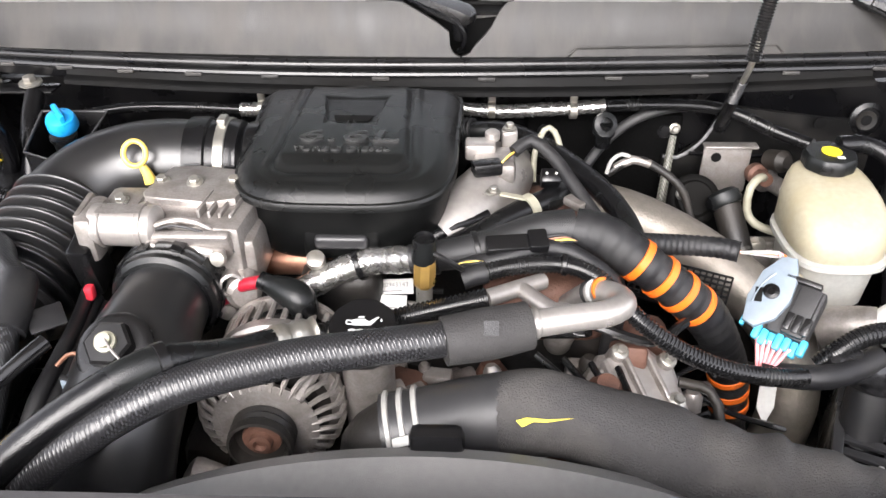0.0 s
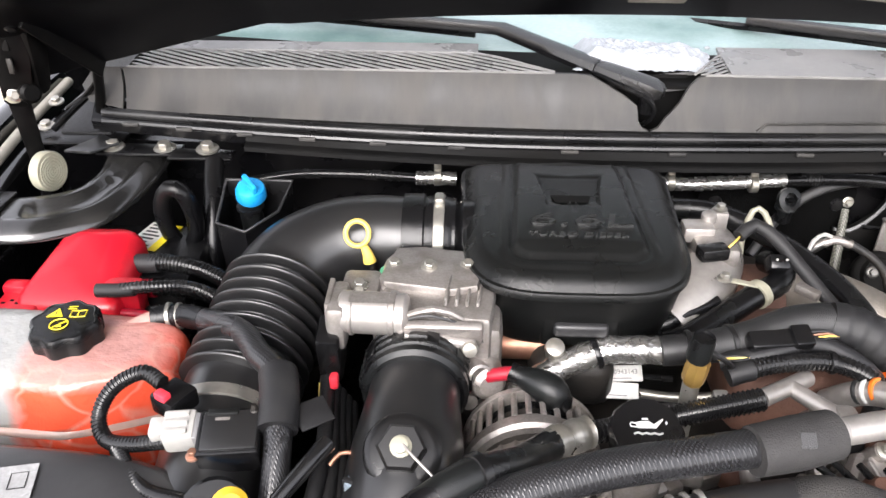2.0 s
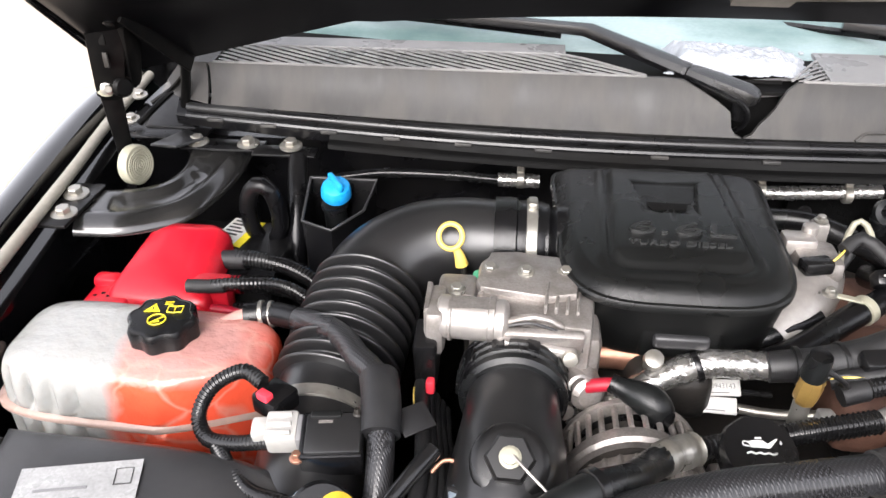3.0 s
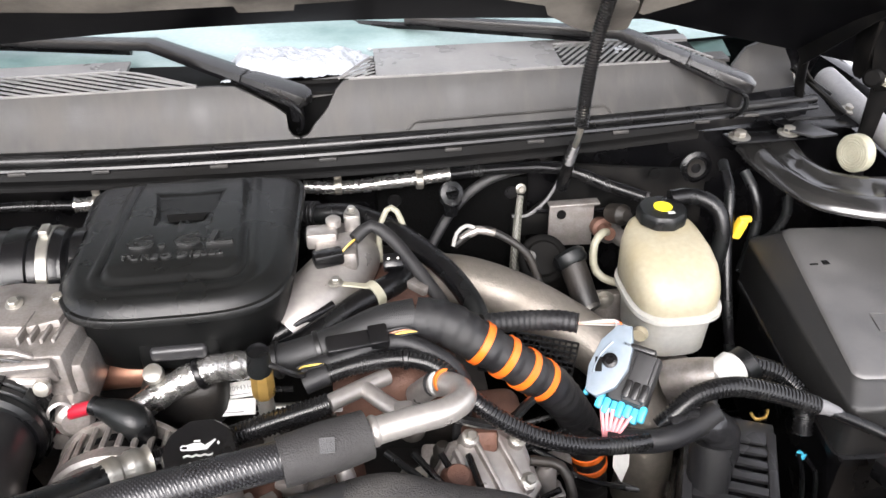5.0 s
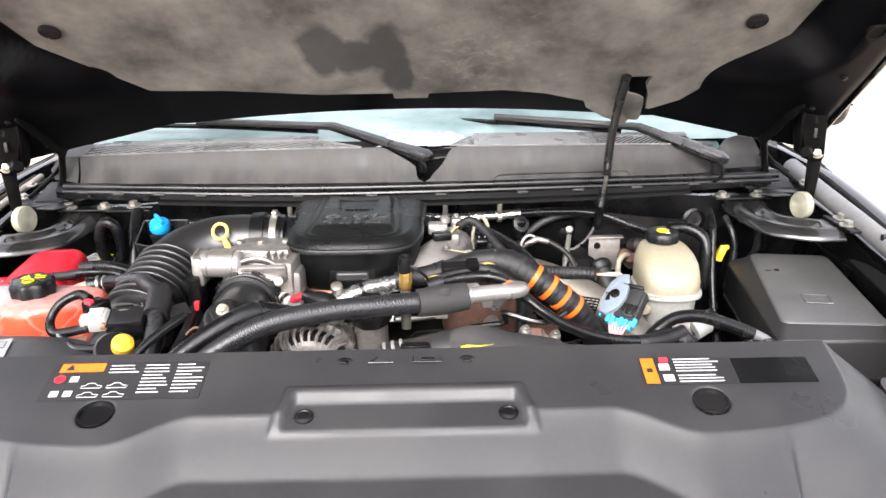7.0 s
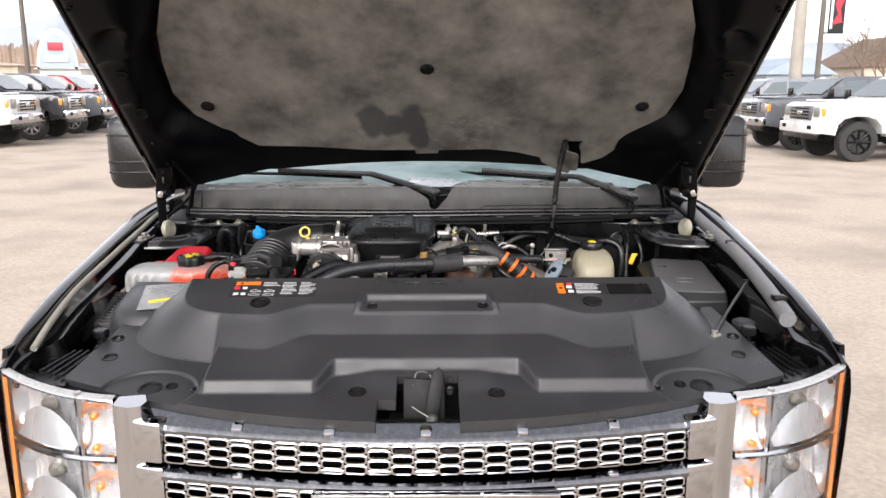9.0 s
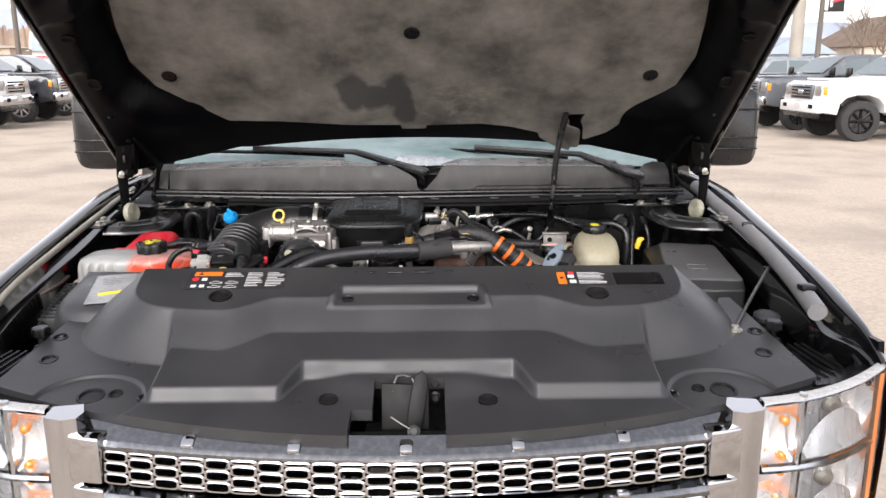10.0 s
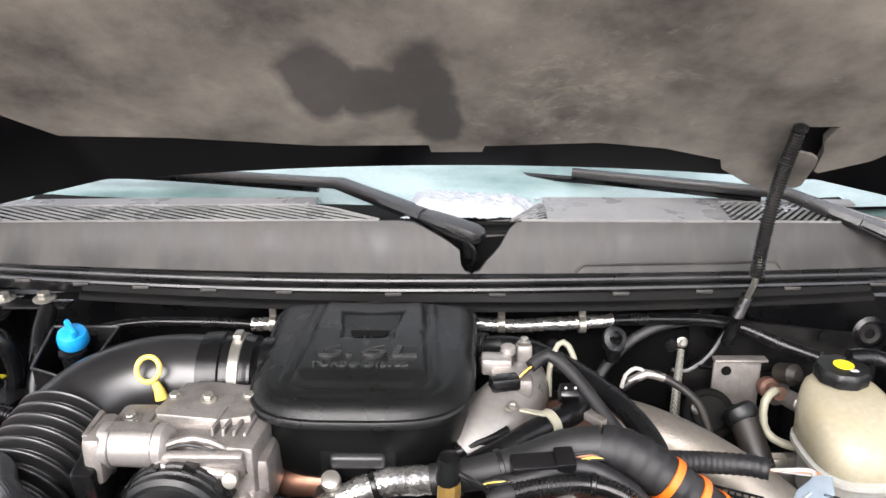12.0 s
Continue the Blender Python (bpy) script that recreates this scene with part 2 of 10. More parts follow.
M["alu"] = material("cast_aluminium", (0.335, 0.312, 0.295), 0.42, 0.7, dirt=(0.12, 0.105, 0.09), dirt_amount=0.65, dirt_scale=28, grain=320, grain_amount=0.12, bump=0.22, bump_scale=650)
M["alu_clean"] = material("drawn_aluminium", (0.37, 0.348, 0.33), 0.38, 0.65, dirt=(0.26, 0.25, 0.23), dirt_amount=0.4, dirt_scale=26, bump=0.1)
M["foil"] = material("foil_sleeve", (0.48, 0.475, 0.46), 0.24, 0.9, dirt=(0.3, 0.28, 0.25), dirt_amount=0.5, dirt_scale=50, bump=0.85, bump_scale=170)
M["steel"] = material("zinc_steel", (0.34, 0.33, 0.30), 0.38, 0.8, dirt=(0.24, 0.2, 0.15), dirt_amount=0.4, dirt_scale=40)
M["paint"] = material("black_paint", (0.003, 0.003, 0.0035), 0.12, coat=1.0, spec=0.5, dirt=(0.02, 0.019, 0.018), dirt_amount=0.12, dirt_scale=14, rough_var=0.03)
M["bare"] = material("dull_black_steel", (0.003, 0.003, 0.0035), 0.28, spec=0.22, dirt=(0.014, 0.013, 0.012), dirt_amount=0.3, dirt_scale=11)
M["dark"] = material("dark_metal", (0.009, 0.0085, 0.008), 0.5, 0.2, dirt=(0.045, 0.036, 0.028), dirt_amount=0.5, dirt_scale=12, bump=0.3, bump_scale=200)
# near-black that paints the shade of pockets, holes and gaps; also some black parts
M["void"] = material("void_black", (0.002, 0.002, 0.002), 0.7, spec=0.15, dirt=(0.009, 0.008, 0.007), dirt_amount=0.4)
M["rust"] = material("rusty_steel", (0.13, 0.065, 0.045), 0.62, 0.35, dirt=(0.05, 0.025, 0.02), dirt_amount=0.6, dirt_scale=25, bump=0.4, bump_scale=300)
M["copper"] = material("coppery_pipe", (0.42, 0.22, 0.15), 0.42, 0.8, dirt=(0.1, 0.05, 0.035), dirt_amount=0.6, dirt_scale=18)
M["brass"] = material("brass", (0.62, 0.40, 0.12), 0.34, 0.85, dirt=(0.3, 0.18, 0.06), dirt_amount=0.4, dirt_scale=60)
M["yellow"] = material("yellow_plastic", (0.72, 0.46, 0.03), 0.45, dirt=(0.4, 0.25, 0.04), dirt_amount=0.3, dirt_scale=40)
M["pale_yellow"] = material("faded_yellow_plastic", (0.72, 0.52, 0.10), 0.42, dirt=(0.5, 0.35, 0.1), dirt_amount=0.3, dirt_scale=60)
M["blue"] = material("blue_plastic", (0.01, 0.26, 0.62), 0.35, dirt=(0.03, 0.2, 0.42), dirt_amount=0.3, dirt_scale=60)
M["cyan"] = material("cyan_plastic", (0.05, 0.42, 0.62), 0.45, dirt=(0.1, 0.3, 0.4), dirt_amount=0.3, dirt_scale=60)
M["greyblue"] = material("grey_blue_plastic", (0.16, 0.195, 0.23), 0.38, dirt=(0.2, 0.22, 0.24), dirt_amount=0.35, dirt_scale=50)
M["red"] = material("red_plastic", (0.42, 0.004, 0.014), 0.38, dirt=(0.3, 0.01, 0.02), dirt_amount=0.35, dirt_scale=14, coat=0.1)
M["redwire"] = material("red_cable", (0.30, 0.004, 0.018), 0.42)
M["pinkwire"] = material("pink_cable", (0.75, 0.3, 0.32), 0.5)
M["green"] = material("green_plastic", (0.08, 0.35, 0.2), 0.45)
M["whitepl"] = material("white_plastic", (0.31, 0.305, 0.29), 0.45, dirt=(0.3, 0.28, 0.25), dirt_amount=0.4, dirt_scale=50)
M["paper"] = material("white_label", (0.58, 0.58, 0.56), 0.55, dirt=(0.5, 0.48, 0.44), dirt_amount=0.4, dirt_scale=40)
M["ink"] = material("black_ink", (0.015, 0.015, 0.016), 0.5)
M["inkwhite"] = material("white_ink", (0.55, 0.55, 0.54), 0.5)
M["inkyellow"] = material("yellow_ink", (0.75, 0.62, 0.02), 0.5)
M["inkorange"] = material("orange_ink", (0.62, 0.14, 0.01), 0.5)
M["inkred"] = material("red_ink", (0.65, 0.03, 0.05), 0.5)
M["reservoir"] = material("milky_plastic", (0.31, 0.282, 0.205), 0.42, dirt=(0.30, 0.255, 0.15), dirt_amount=0.5, dirt_scale=16, subsurface=0.15, bump=0.15, bump_scale=200, rough_var=0.06)
M["milky"] = material("frosted_plastic", (0.36, 0.36, 0.335), 0.4, dirt=(0.36, 0.34, 0.28), dirt_amount=0.4, dirt_scale=18, subsurface=0.15, bump=0.15, bump_scale=200)
# fuse lid in two tones: sky sheen painted pale on top, shaded sides darker
M["lidtop"] = material("dusty_sheen_lid_plastic", (0.064, 0.063, 0.062), 0.36, spec=1.0, rough_var=0.06, dirt=(0.15, 0.147, 0.143), dirt_amount=0.45, dirt_scale=9, bump=0.3, bump_scale=1500)
M["lid"] = material("dusty_shaded_lid_plastic", (0.016, 0.016, 0.016), 0.34, spec=0.5, rough_var=0.04, dirt=(0.03, 0.029, 0.028), dirt_amount=0.2, dirt_scale=18, bump=0.3, bump_scale=1500)
M["reflector"] = material("lamp_reflector", (0.90, 0.90, 0.91), 0.28, 0.85, grain_amount=0.05)
M["satin"] = material("smooth_satin_plastic", (0.010, 0.010, 0.0105), 0.33, spec=0.65, dirt=(0.018, 0.018, 0.018), dirt_amount=0.25, dirt_scale=20, rough_var=0.05)
M["foamgrey"] = material("foam_sleeve", (0.026, 0.025, 0.025), 0.7, spec=0.3, dirt=(0.05, 0.048, 0.045), dirt_amount=0.4, dirt_scale=25, bump=0.4, bump_scale=500)
M["underpaint"] = material("thin_black_paint", (0.0016, 0.0016, 0.0021), 0.34, spec=0.10, dirt=(0.006, 0.0055, 0.006), dirt_amount=0.2, dirt_scale=10, rough_var=0.05)
M["latchblack"] = material("latch_steel", (0.003, 0.003, 0.003), 0.5, spec=0.2, dirt=(0.02, 0.018, 0.016), dirt_amount=0.4, dirt_scale=30)
M["chrome"] = material("chrome", (0.50, 0.505, 0.52), 0.06, 1.0, dirt=(0.5, 0.49, 0.47), dirt_amount=0.25, dirt_scale=30, rough_var=0.05, grain_amount=0.03)
# chrome with water drops, darkened to imitate the hood mirrored in it
M["dimwetchrome"] = material("wet_hood_shaded_chrome", (0.20, 0.205, 0.215), 0.05, 1.0, dirt=(0.34, 0.34, 0.34), dirt_amount=0.5, dirt_scale=90, rough_var=0.04, grain_amount=0.1)
M["felt"] = material("felt", (0.17, 0.162, 0.15), 0.95, spec=0.1, dirt=(0.10, 0.094, 0.085), dirt_amount=0.6, dirt_scale=7, grain=60, grain_amount=0.14, bump=0.7, bump_scale=220)
M["seal"] = material("seal_rubber", (0.006, 0.006, 0.0065), 0.3, dirt=(0.03, 0.03, 0.029), dirt_amount=0.35, dirt_scale=10)
M["foam"] = material("grey_foam_tube", (0.15, 0.15, 0.155), 0.5, dirt=(0.24, 0.23, 0.22), dirt_amount=0.5, dirt_scale=12, bump=0.3, bump_scale=250)
M["ivory"] = material("ivory_rubber", (0.27, 0.26, 0.20), 0.5, dirt=(0.2, 0.18, 0.13), dirt_amount=0.35, dirt_scale=40)
M["rodsteel"] = material("tarnished_steel", (0.10, 0.098, 0.092), 0.4, 0.7, dirt=(0.05, 0.045, 0.04), dirt_amount=0.5, dirt_scale=40)
M["cream"] = material("cream_tube", (0.25, 0.235, 0.20), 0.5, dirt=(0.2, 0.185, 0.155), dirt_amount=0.5, dirt_scale=14, bump=0.3, bump_scale=200)
M["pressed"] = material("semi_gloss_black_steel", (0.012, 0.0118, 0.0115), 0.20, spec=0.9, dirt=(0.04, 0.039, 0.037), dirt_amount=0.3, dirt_scale=16, rough_var=0.06)
M["hingeblack"] = material("greasy_black_steel", (0.0016, 0.0016, 0.0017), 0.42, spec=0.10, dirt=(0.010, 0.009, 0.008), dirt_amount=0.35, dirt_scale=35)
M["worn_label"] = material("worn_film_label", (0.26, 0.262, 0.262), 0.3, dirt=(0.15, 0.15, 0.15), dirt_amount=0.55, dirt_scale=30, grain=300, grain_amount=0.15)
M["asphalt"] = material("pale_concrete", (0.418, 0.35, 0.282), 0.85, dirt=(0.25, 0.212, 0.172), dirt_amount=0.7, dirt_scale=0.7, grain=30, grain_amount=0.15, bump=0.4, bump_scale=40)
M["snow"] = material("snow", (0.36, 0.38, 0.405), 0.6, subsurface=0.1, dirt=(0.27, 0.29, 0.31), dirt_amount=0.5, dirt_scale=45, bump=0.8, bump_scale=160)


def glass_material(name, tint=(1, 1, 1), rough=0.0):
    m = bpy.data.materials.new(name)
    m.use_nodes = True
    N, L = m.node_tree.nodes, m.node_tree.links
    out = N["Material Output"]
    tr = N.new("ShaderNodeBsdfTransparent")
    tr.inputs[0].default_value = (*tint, 1)
    gl = N.new("ShaderNodeBsdfGlossy")
    gl.inputs["Roughness"].default_value = rough
    fr = N.new("ShaderNodeFresnel")
    fr.inputs[0].default_value = 1.5
    mx = N.new("ShaderNodeMixShader")
    L.new(fr.outputs[0], mx.inputs[0])
    L.new(tr.outputs[0], mx.inputs[1])
    L.new(gl.outputs[0], mx.inputs[2])
    L.new(mx.outputs[0], out.inputs[0])
    return m


M["glass"] = glass_material("clear_lens", (0.95, 0.96, 0.97), 0.02)
# opaque pane: pale sky reflection and dark teal streaks are painted into the colour
M["opaque_windscreen"] = material("painted_reflection_windscreen", (0.25, 0.325, 0.325), 0.12, dirt=(0.05, 0.105, 0.098), dirt_amount=0.8, dirt_scale=4.5, coat=0.6, grain=200, grain_amount=0.06, stretch=(0.7, 1, 3))
M["amber"] = material("amber_lens", (0.85, 0.25, 0.02), 0.15, coat=0.5)
from mathutils import geometry


# ---- ground ----
GROUND = 0.12


def ground_z(x, y):
    """The car park climbs a little towards the row of trucks."""
    return GROUND + 0.20 * sstep(-2.0, -11.0, x) * sstep(5.0, 19.0, y)


steps = [-1500, -400, -120, -60] + [-40 + 2 * i for i in range(51)] + [90, 160, 400, 1500]
single("ground", sheet([[(x, y, ground_z(x, y)) for y in steps] for x in steps]), M["asphalt"], "pale concrete car park with worn patches", "ground", kind="structure")

# ---- the body round the engine bay ----
CREST = [(1.03, 1.9, 1.452), (1.035, 1.35, 1.44), (1.03, 1.15, 1.425), (1.02, 0.98, 1.406), (0.985, 0.5, 1.352), (0.966, 0.28, 1.312), (0.960, 0.20, 1.284), (0.957, 0.14, 1.252)]


def fender(side):
    """Outer wing: crest, outer flank with a wheel arch, inner gutter."""
    crest = smooth_path(CREST, 0.06)
    ob = thing("fender", "glossy black front fender with a wet edge", "fender", (side * 1.0, 0.6, 1.3), "front fenders")
    rows = []
    for p in crest:
        k = sstep(0.0, 0.5, p.y)
        prof = [(-0.074, -0.14), (-0.070, -0.080), (-0.066, -0.064), (-0.046, -0.058), (-0.040, -0.045), (-0.037, -0.018), (-0.034, -0.005), (-0.029, -0.001), (-0.016, 0.0), (-0.002, -0.001), (0.006, -0.005), (0.013, -0.018),
                (0.018 + 0.004 * k, -0.07), (0.016 + 0.006 * k, -0.2), (0.008 + 0.008 * k, -0.4), (-0.02 + 0.01 * k, -0.75)]
        f = 0.3 + 0.7 * sstep(0.14, 0.34, p.y)
        arch = 0.53 + math.sqrt(max(0.0, 0.27 - (p.y - 0.86) ** 2))
        rows.append([(side * (p.x + dx * (f if dx < 0 else 1)), p.y, max(p.z + dz * (f if dx < 0 and dz > -0.3 else 1), arch)) for dx, dz in prof])
    part("panel", sheet(rows), M["paint"], ob)
    # soft seal lying in the gutter
    part("gutter_seal", tube([(side * (p[0] - 0.030), p[1], p[2] - 0.046) for p in CREST], 0.006, 8, 0.05), M["seal"], ob)
    return ob


fender(1)
fender(-1)

# inner wings, firewall, floor of the bay
for side, nm in ((1, "wall_east"), (-1, "wall_west")):
    rows = []
    for i in range(40):
        y = 0.17 + i * 0.030
        row = []
        for k in range(9):
            z = 0.55 + k * 0.092
            row.append((side * (0.955 + 0.012 * math.sin(9 * y + k) - 0.10 * max(0, 0.16 - y) - 0.02 * sstep(1.0, 0.7, z)), y, min(z, 1.33 - 0.06 * max(0, 0.3 - y))))
        rows.append(row)
    ob = single(nm, sheet(rows, (side * 0.012, 0, 0)), M["bare"], "black inner wing panel of the engine bay", "inner wing", kind="structure")
bm = sheet([[(x * 0.1, 1.262 + 0.02 * math.cos(x * 2.1), 0.5 + 0.11 * k) for k in range(9)] for x in range(-10, 11)], (0, 0.02, 0))
single("wall_north", bm, M["bare"], "black bulkhead behind the engine", "bulkhead", kind="structure")
# added near-black sheet in place of the dark depth below the engine
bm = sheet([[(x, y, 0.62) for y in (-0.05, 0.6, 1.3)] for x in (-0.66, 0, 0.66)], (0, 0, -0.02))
single("floor", bm, M["void"], "near-black sheet standing for the dark under the engine bay", "bay floor", kind="structure")
bm = rbox((1.5, 0.05, 0.55), (0, 0.36, 0.93), 0.01)
single("radiator", bm, M["dark"], "dark radiator core standing behind the grille", "radiator")

# ---- hood, raised ----
SLOPE = radians(40.2)
HD, HN = Vector((0, -math.cos(SLOPE), math.sin(SLOPE))), Vector((0, -math.sin(SLOPE), -math.cos(SLOPE)))
hm = Matrix.Identity(4)
hm.col[1][:3], hm.col[2][:3], hm.col[3][:3] = HD, HN, (0, 1.128, 1.659)
hood = thing("hood", "raised black hood with felt liner underneath", "hood", m=hm)


def hood_z(x, v):
    """Depth of the inner sheet under the liner plane, positive towards the engine."""
    a = abs(x)
    e = 0.56 + 0.215 * sstep(-0.02, 0.28, v) - 0.20 * sstep(0.45, 1.05, v)
    rear = 1 - sstep(-0.02, 0.20, v)
    side = (1 - rear) * 0.10 * sstep(e + 0.004, max(e + 0.07, 0.80), a) + rear * 0.085 * max(0.0, a - 0.565) / 0.31 - 0.02 * sstep(0.90, 0.93, a)
    ribs = 0.0
    for c in (0.418, 0.618):
        ribs += 0.012 * math.exp(-((v - c - 0.10 * (a - 0.85)) / 0.010) ** 2) * sstep(0.78, 0.81, a) * (1 - sstep(0.895, 0.915, a))
    d2 = ((a - 0.836) / 0.040) ** 2 + ((v - 0.690) / 0.030) ** 2
    cup = -0.018 * math.exp(-d2 * d2)
    return -0.014 + side + ribs + cup


def hood_edge(x):
    return max(-0.088 - 0.17 * x * x, -0.135)


rows = []
XS = [-0.925 + i * 1.85 / 148 for i in range(149)]
for k in range(96):
    s = k / 95
    rows.append([(x, hood_edge(x) + s * (1.14 - 0.18 * (x / 0.92) ** 4 - hood_edge(x)), hood_z(x, hood_edge(x) + s * (1.13 - hood_edge(x)))) for x in XS])
part("inner_panel", sheet(rows), M["underpaint"], hood, local=True)
rows = []
for k in range(20):
    s = k / 19
    rows.append([(x * 1.003, hood_edge(x) - 0.004 + s * (1.15 - 0.18 * (x / 0.92) ** 4 - hood_edge(x)), -0.060 + 0.115 * sstep(0.80, 0.94, abs(x)) + 0.05 * sstep(0.9, 1.0, s)) for x in XS[::4]])
part("outer_panel", sheet(rows), M["paint"], hood, local=True)
for sx in (-1, 1):
    part("edge_flange", tube([(sx * 0.925, hood_edge(0.92), 0.07), (sx * 0.928, 0.2, 0.071), (sx * 0.928, 0.6, 0.071), (sx * 0.925, 0.97, 0.071)], 0.008, 8, 0.05), M["paint"], hood, local=True)
    for v, x, a, b in ((0.307, 0.849, 0.018, 0.022), (0.480, 0.849, 0.018, 0.012), (0.726, 0.895, 0.008, 0.006)):
        bm = lathe([(1.0, 0), (1.0, 0.004), (0.8, 0.004), (0.8, -0.02)], n=24)
        moved(bm, Matrix.Translation((sx * x, v, hood_z(x, v) + 0.002)) @ Matrix.Diagonal((a, b, 1, 1)))
        part("slot", bm, M["void"], hood, local=True)
    for v in (0.02, 0.16):
        part("rivet", lathe([(0.008, 0), (0.008, 0.004), (0.004, 0.006)], (sx * 0.86, v, hood_z(0.86, v)), n=12), M["bare"], hood, local=True)

# felt liner with a damp patch and pale scuffs
LINER = [(-0.70, 0.67), (-0.745, 0.55), (-0.765, 0.43), (-0.772, 0.30), (-0.735, 0.19), (-0.655, 0.10), (-0.566, 0.022), (-0.40, 0.018), (-0.20, 0.006), (-0.043, -0.003),
         (-0.04, -0.024), (0.034, -0.020), (0.037, -0.002), (0.2, -0.004), (0.30, -0.022), (0.386, -0.046), (0.393, -0.066), (0.437, -0.096), (0.492, -0.125), (0.50, -0.10), (0.478, 0.004), (0.461, 0.038), (0.471, 0.045),
         (0.519, 0.05), (0.513, 0.011), (0.524, -0.017), (0.529, -0.066), (0.537, -0.069), (0.60, -0.037), (0.667, 0.047), (0.754, 0.154), (0.782, 0.308), (0.765, 0.45), (0.74, 0.58), (0.70, 0.68), (0.66, 0.85), (0.58, 1.0), (0.3, 1.06), (-0.3, 1.06), (-0.58, 1.0), (-0.66, 0.85)]
n = len(LINER)
inner = [Vector((-0.8 + 0.035 * i + 0.017 * (j % 2), -0.12 + 0.03 * j)) for i in range(47) for j in range(41)]
cv, _, cf, _, _, _ = geometry.delaunay_2d_cdt([Vector(p) for p in LINER] + inner, [], [list(range(n))], 1, 1e-5)
bm = bmesh.new()
vs = [bm.verts.new((p.x, p.y, 0)) for p in cv]
for f in cf:
    bm.faces.new([vs[i] for i in f])
bmesh.ops.delete(bm, geom=[v for v in bm.verts if not v.link_faces], context="VERTS")
bmesh.ops.recalc_face_normals(bm, faces=bm.faces)
for v in bm.verts:
    v.co.z = 0.004 * math.sin(7 * v.co.x + 3) * math.cos(8 * v.co.y) + 0.006 * noise.noise(v.co * 6)
    v.co.z += 0.012 * sstep(-0.03, -0.12, v.co.y)
ext = bmesh.ops.extrude_face_region(bm, geom=list(bm.faces))
bmesh.ops.translate(bm, verts=[g for g in ext["geom"] if isinstance(g, bmesh.types.BMVert)], vec=(0, 0, -0.012))
felt = M["felt"]
N, L = felt.node_tree.nodes, felt.node_tree.links
bs = N["Principled BSDF"]
co = N.new("ShaderNodeTexCoord")
warp = N.new("ShaderNodeTexNoise")
warp.inputs["Scale"].default_value, warp.inputs["Detail"].default_value = 9, 5
L.new(co.outputs["Object"], warp.inputs["Vector"])
addv = N.new("ShaderNodeVectorMath")
addv.operation = "MULTIPLY_ADD"
L.new(warp.outputs["Color"], addv.inputs[0])
addv.inputs[1].default_value = (0.075, 0.075, 0)
L.new(co.outputs["Object"], addv.inputs[2])
patch = None
for cx, cv, rx, rv in ((-0.05, 0.155, 0.047, 0.083), (-0.175, 0.158, 0.045, 0.085), (-0.028, 0.075, 0.034, 0.062), (-0.11, 0.135, 0.055, 0.058)):
    sub = N.new("ShaderNodeVectorMath")
    sub.operation = "SUBTRACT"
    L.new(addv.outputs[0], sub.inputs[0])
    sub.inputs[1].default_value = (cx + 0.037, cv + 0.037, 0)
    mul = N.new("ShaderNodeVectorMath")
    mul.operation = "MULTIPLY"
    L.new(sub.outputs[0], mul.inputs[0])
    mul.inputs[1].default_value = (1 / rx, 1 / rv, 0)
    ln = N.new("ShaderNodeVectorMath")
    ln.operation = "LENGTH"
    L.new(mul.outputs[0], ln.inputs[0])
    mr = N.new("ShaderNodeMapRange")
    mr.inputs[1].default_value, mr.inputs[2].default_value, mr.inputs[3].default_value, mr.inputs[4].default_value = 0.80, 1.10, 0.85, 0
    L.new(ln.outputs["Value"], mr.inputs[0])
    if patch is None:
        patch = mr.outputs[0]
    else:
        mxm = N.new("ShaderNodeMath")
        mxm.operation = "MAXIMUM"
        L.new(patch, mxm.inputs[0])
        L.new(mr.outputs[0], mxm.inputs[1])
        patch = mxm.outputs[0]
cloud = N.new("ShaderNodeTexNoise")
cloud.inputs["Scale"].default_value, cloud.inputs["Detail"].default_value, cloud.inputs["Roughness"].default_value = 5, 8, 0.62
L.new(co.outputs["Object"], cloud.inputs["Vector"])
ramp = N.new("ShaderNodeValToRGB")
ramp.color_ramp.elements[0].position, ramp.color_ramp.elements[0].color = 0.34, (0.060, 0.056, 0.052, 1)
ramp.color_ramp.elements[1].position, ramp.color_ramp.elements[1].color = 0.68, (0.20, 0.186, 0.165, 1)
L.new(cloud.outputs[0], ramp.inputs[0])
scuff = N.new("ShaderNodeTexNoise")
scuff.inputs["Scale"].default_value, scuff.inputs["Detail"].default_value, scuff.inputs["Roughness"].default_value = 26, 10, 0.75
sq = N.new("ShaderNodeVectorMath")
sq.operation = "MULTIPLY"
L.new(addv.outputs[0], sq.inputs[0])
sq.inputs[1].default_value = (0.9, 1.25, 1)
L.new(sq.outputs[0], scuff.inputs["Vector"])
worn = N.new("ShaderNodeVectorMath")
worn.operation = "DISTANCE"
L.new(addv.outputs[0], worn.inputs[0])
worn.inputs[1].default_value = (0.185, 0.165, 0)
near = N.new("ShaderNodeMapRange")
near.inputs[1].default_value, near.inputs[2].default_value, near.inputs[3].default_value, near.inputs[4].default_value = 0.04, 0.20, 0.13, 0.0
L.new(worn.outputs["Value"], near.inputs[0])
lim = N.new("ShaderNodeMath")
lim.operation = "ADD"
L.new(scuff.outputs[0], lim.inputs[0])
L.new(near.outputs[0], lim.inputs[1])
sc = N.new("ShaderNodeMapRange")
sc.inputs[1].default_value, sc.inputs[2].default_value, sc.inputs[3].default_value, sc.inputs[4].default_value = 0.60, 0.85, 0, 0.55
L.new(lim.outputs[0], sc.inputs[0])
pale = N.new("ShaderNodeMix")
pale.data_type = "RGBA"
L.new(sc.outputs[0], pale.inputs["Factor"])
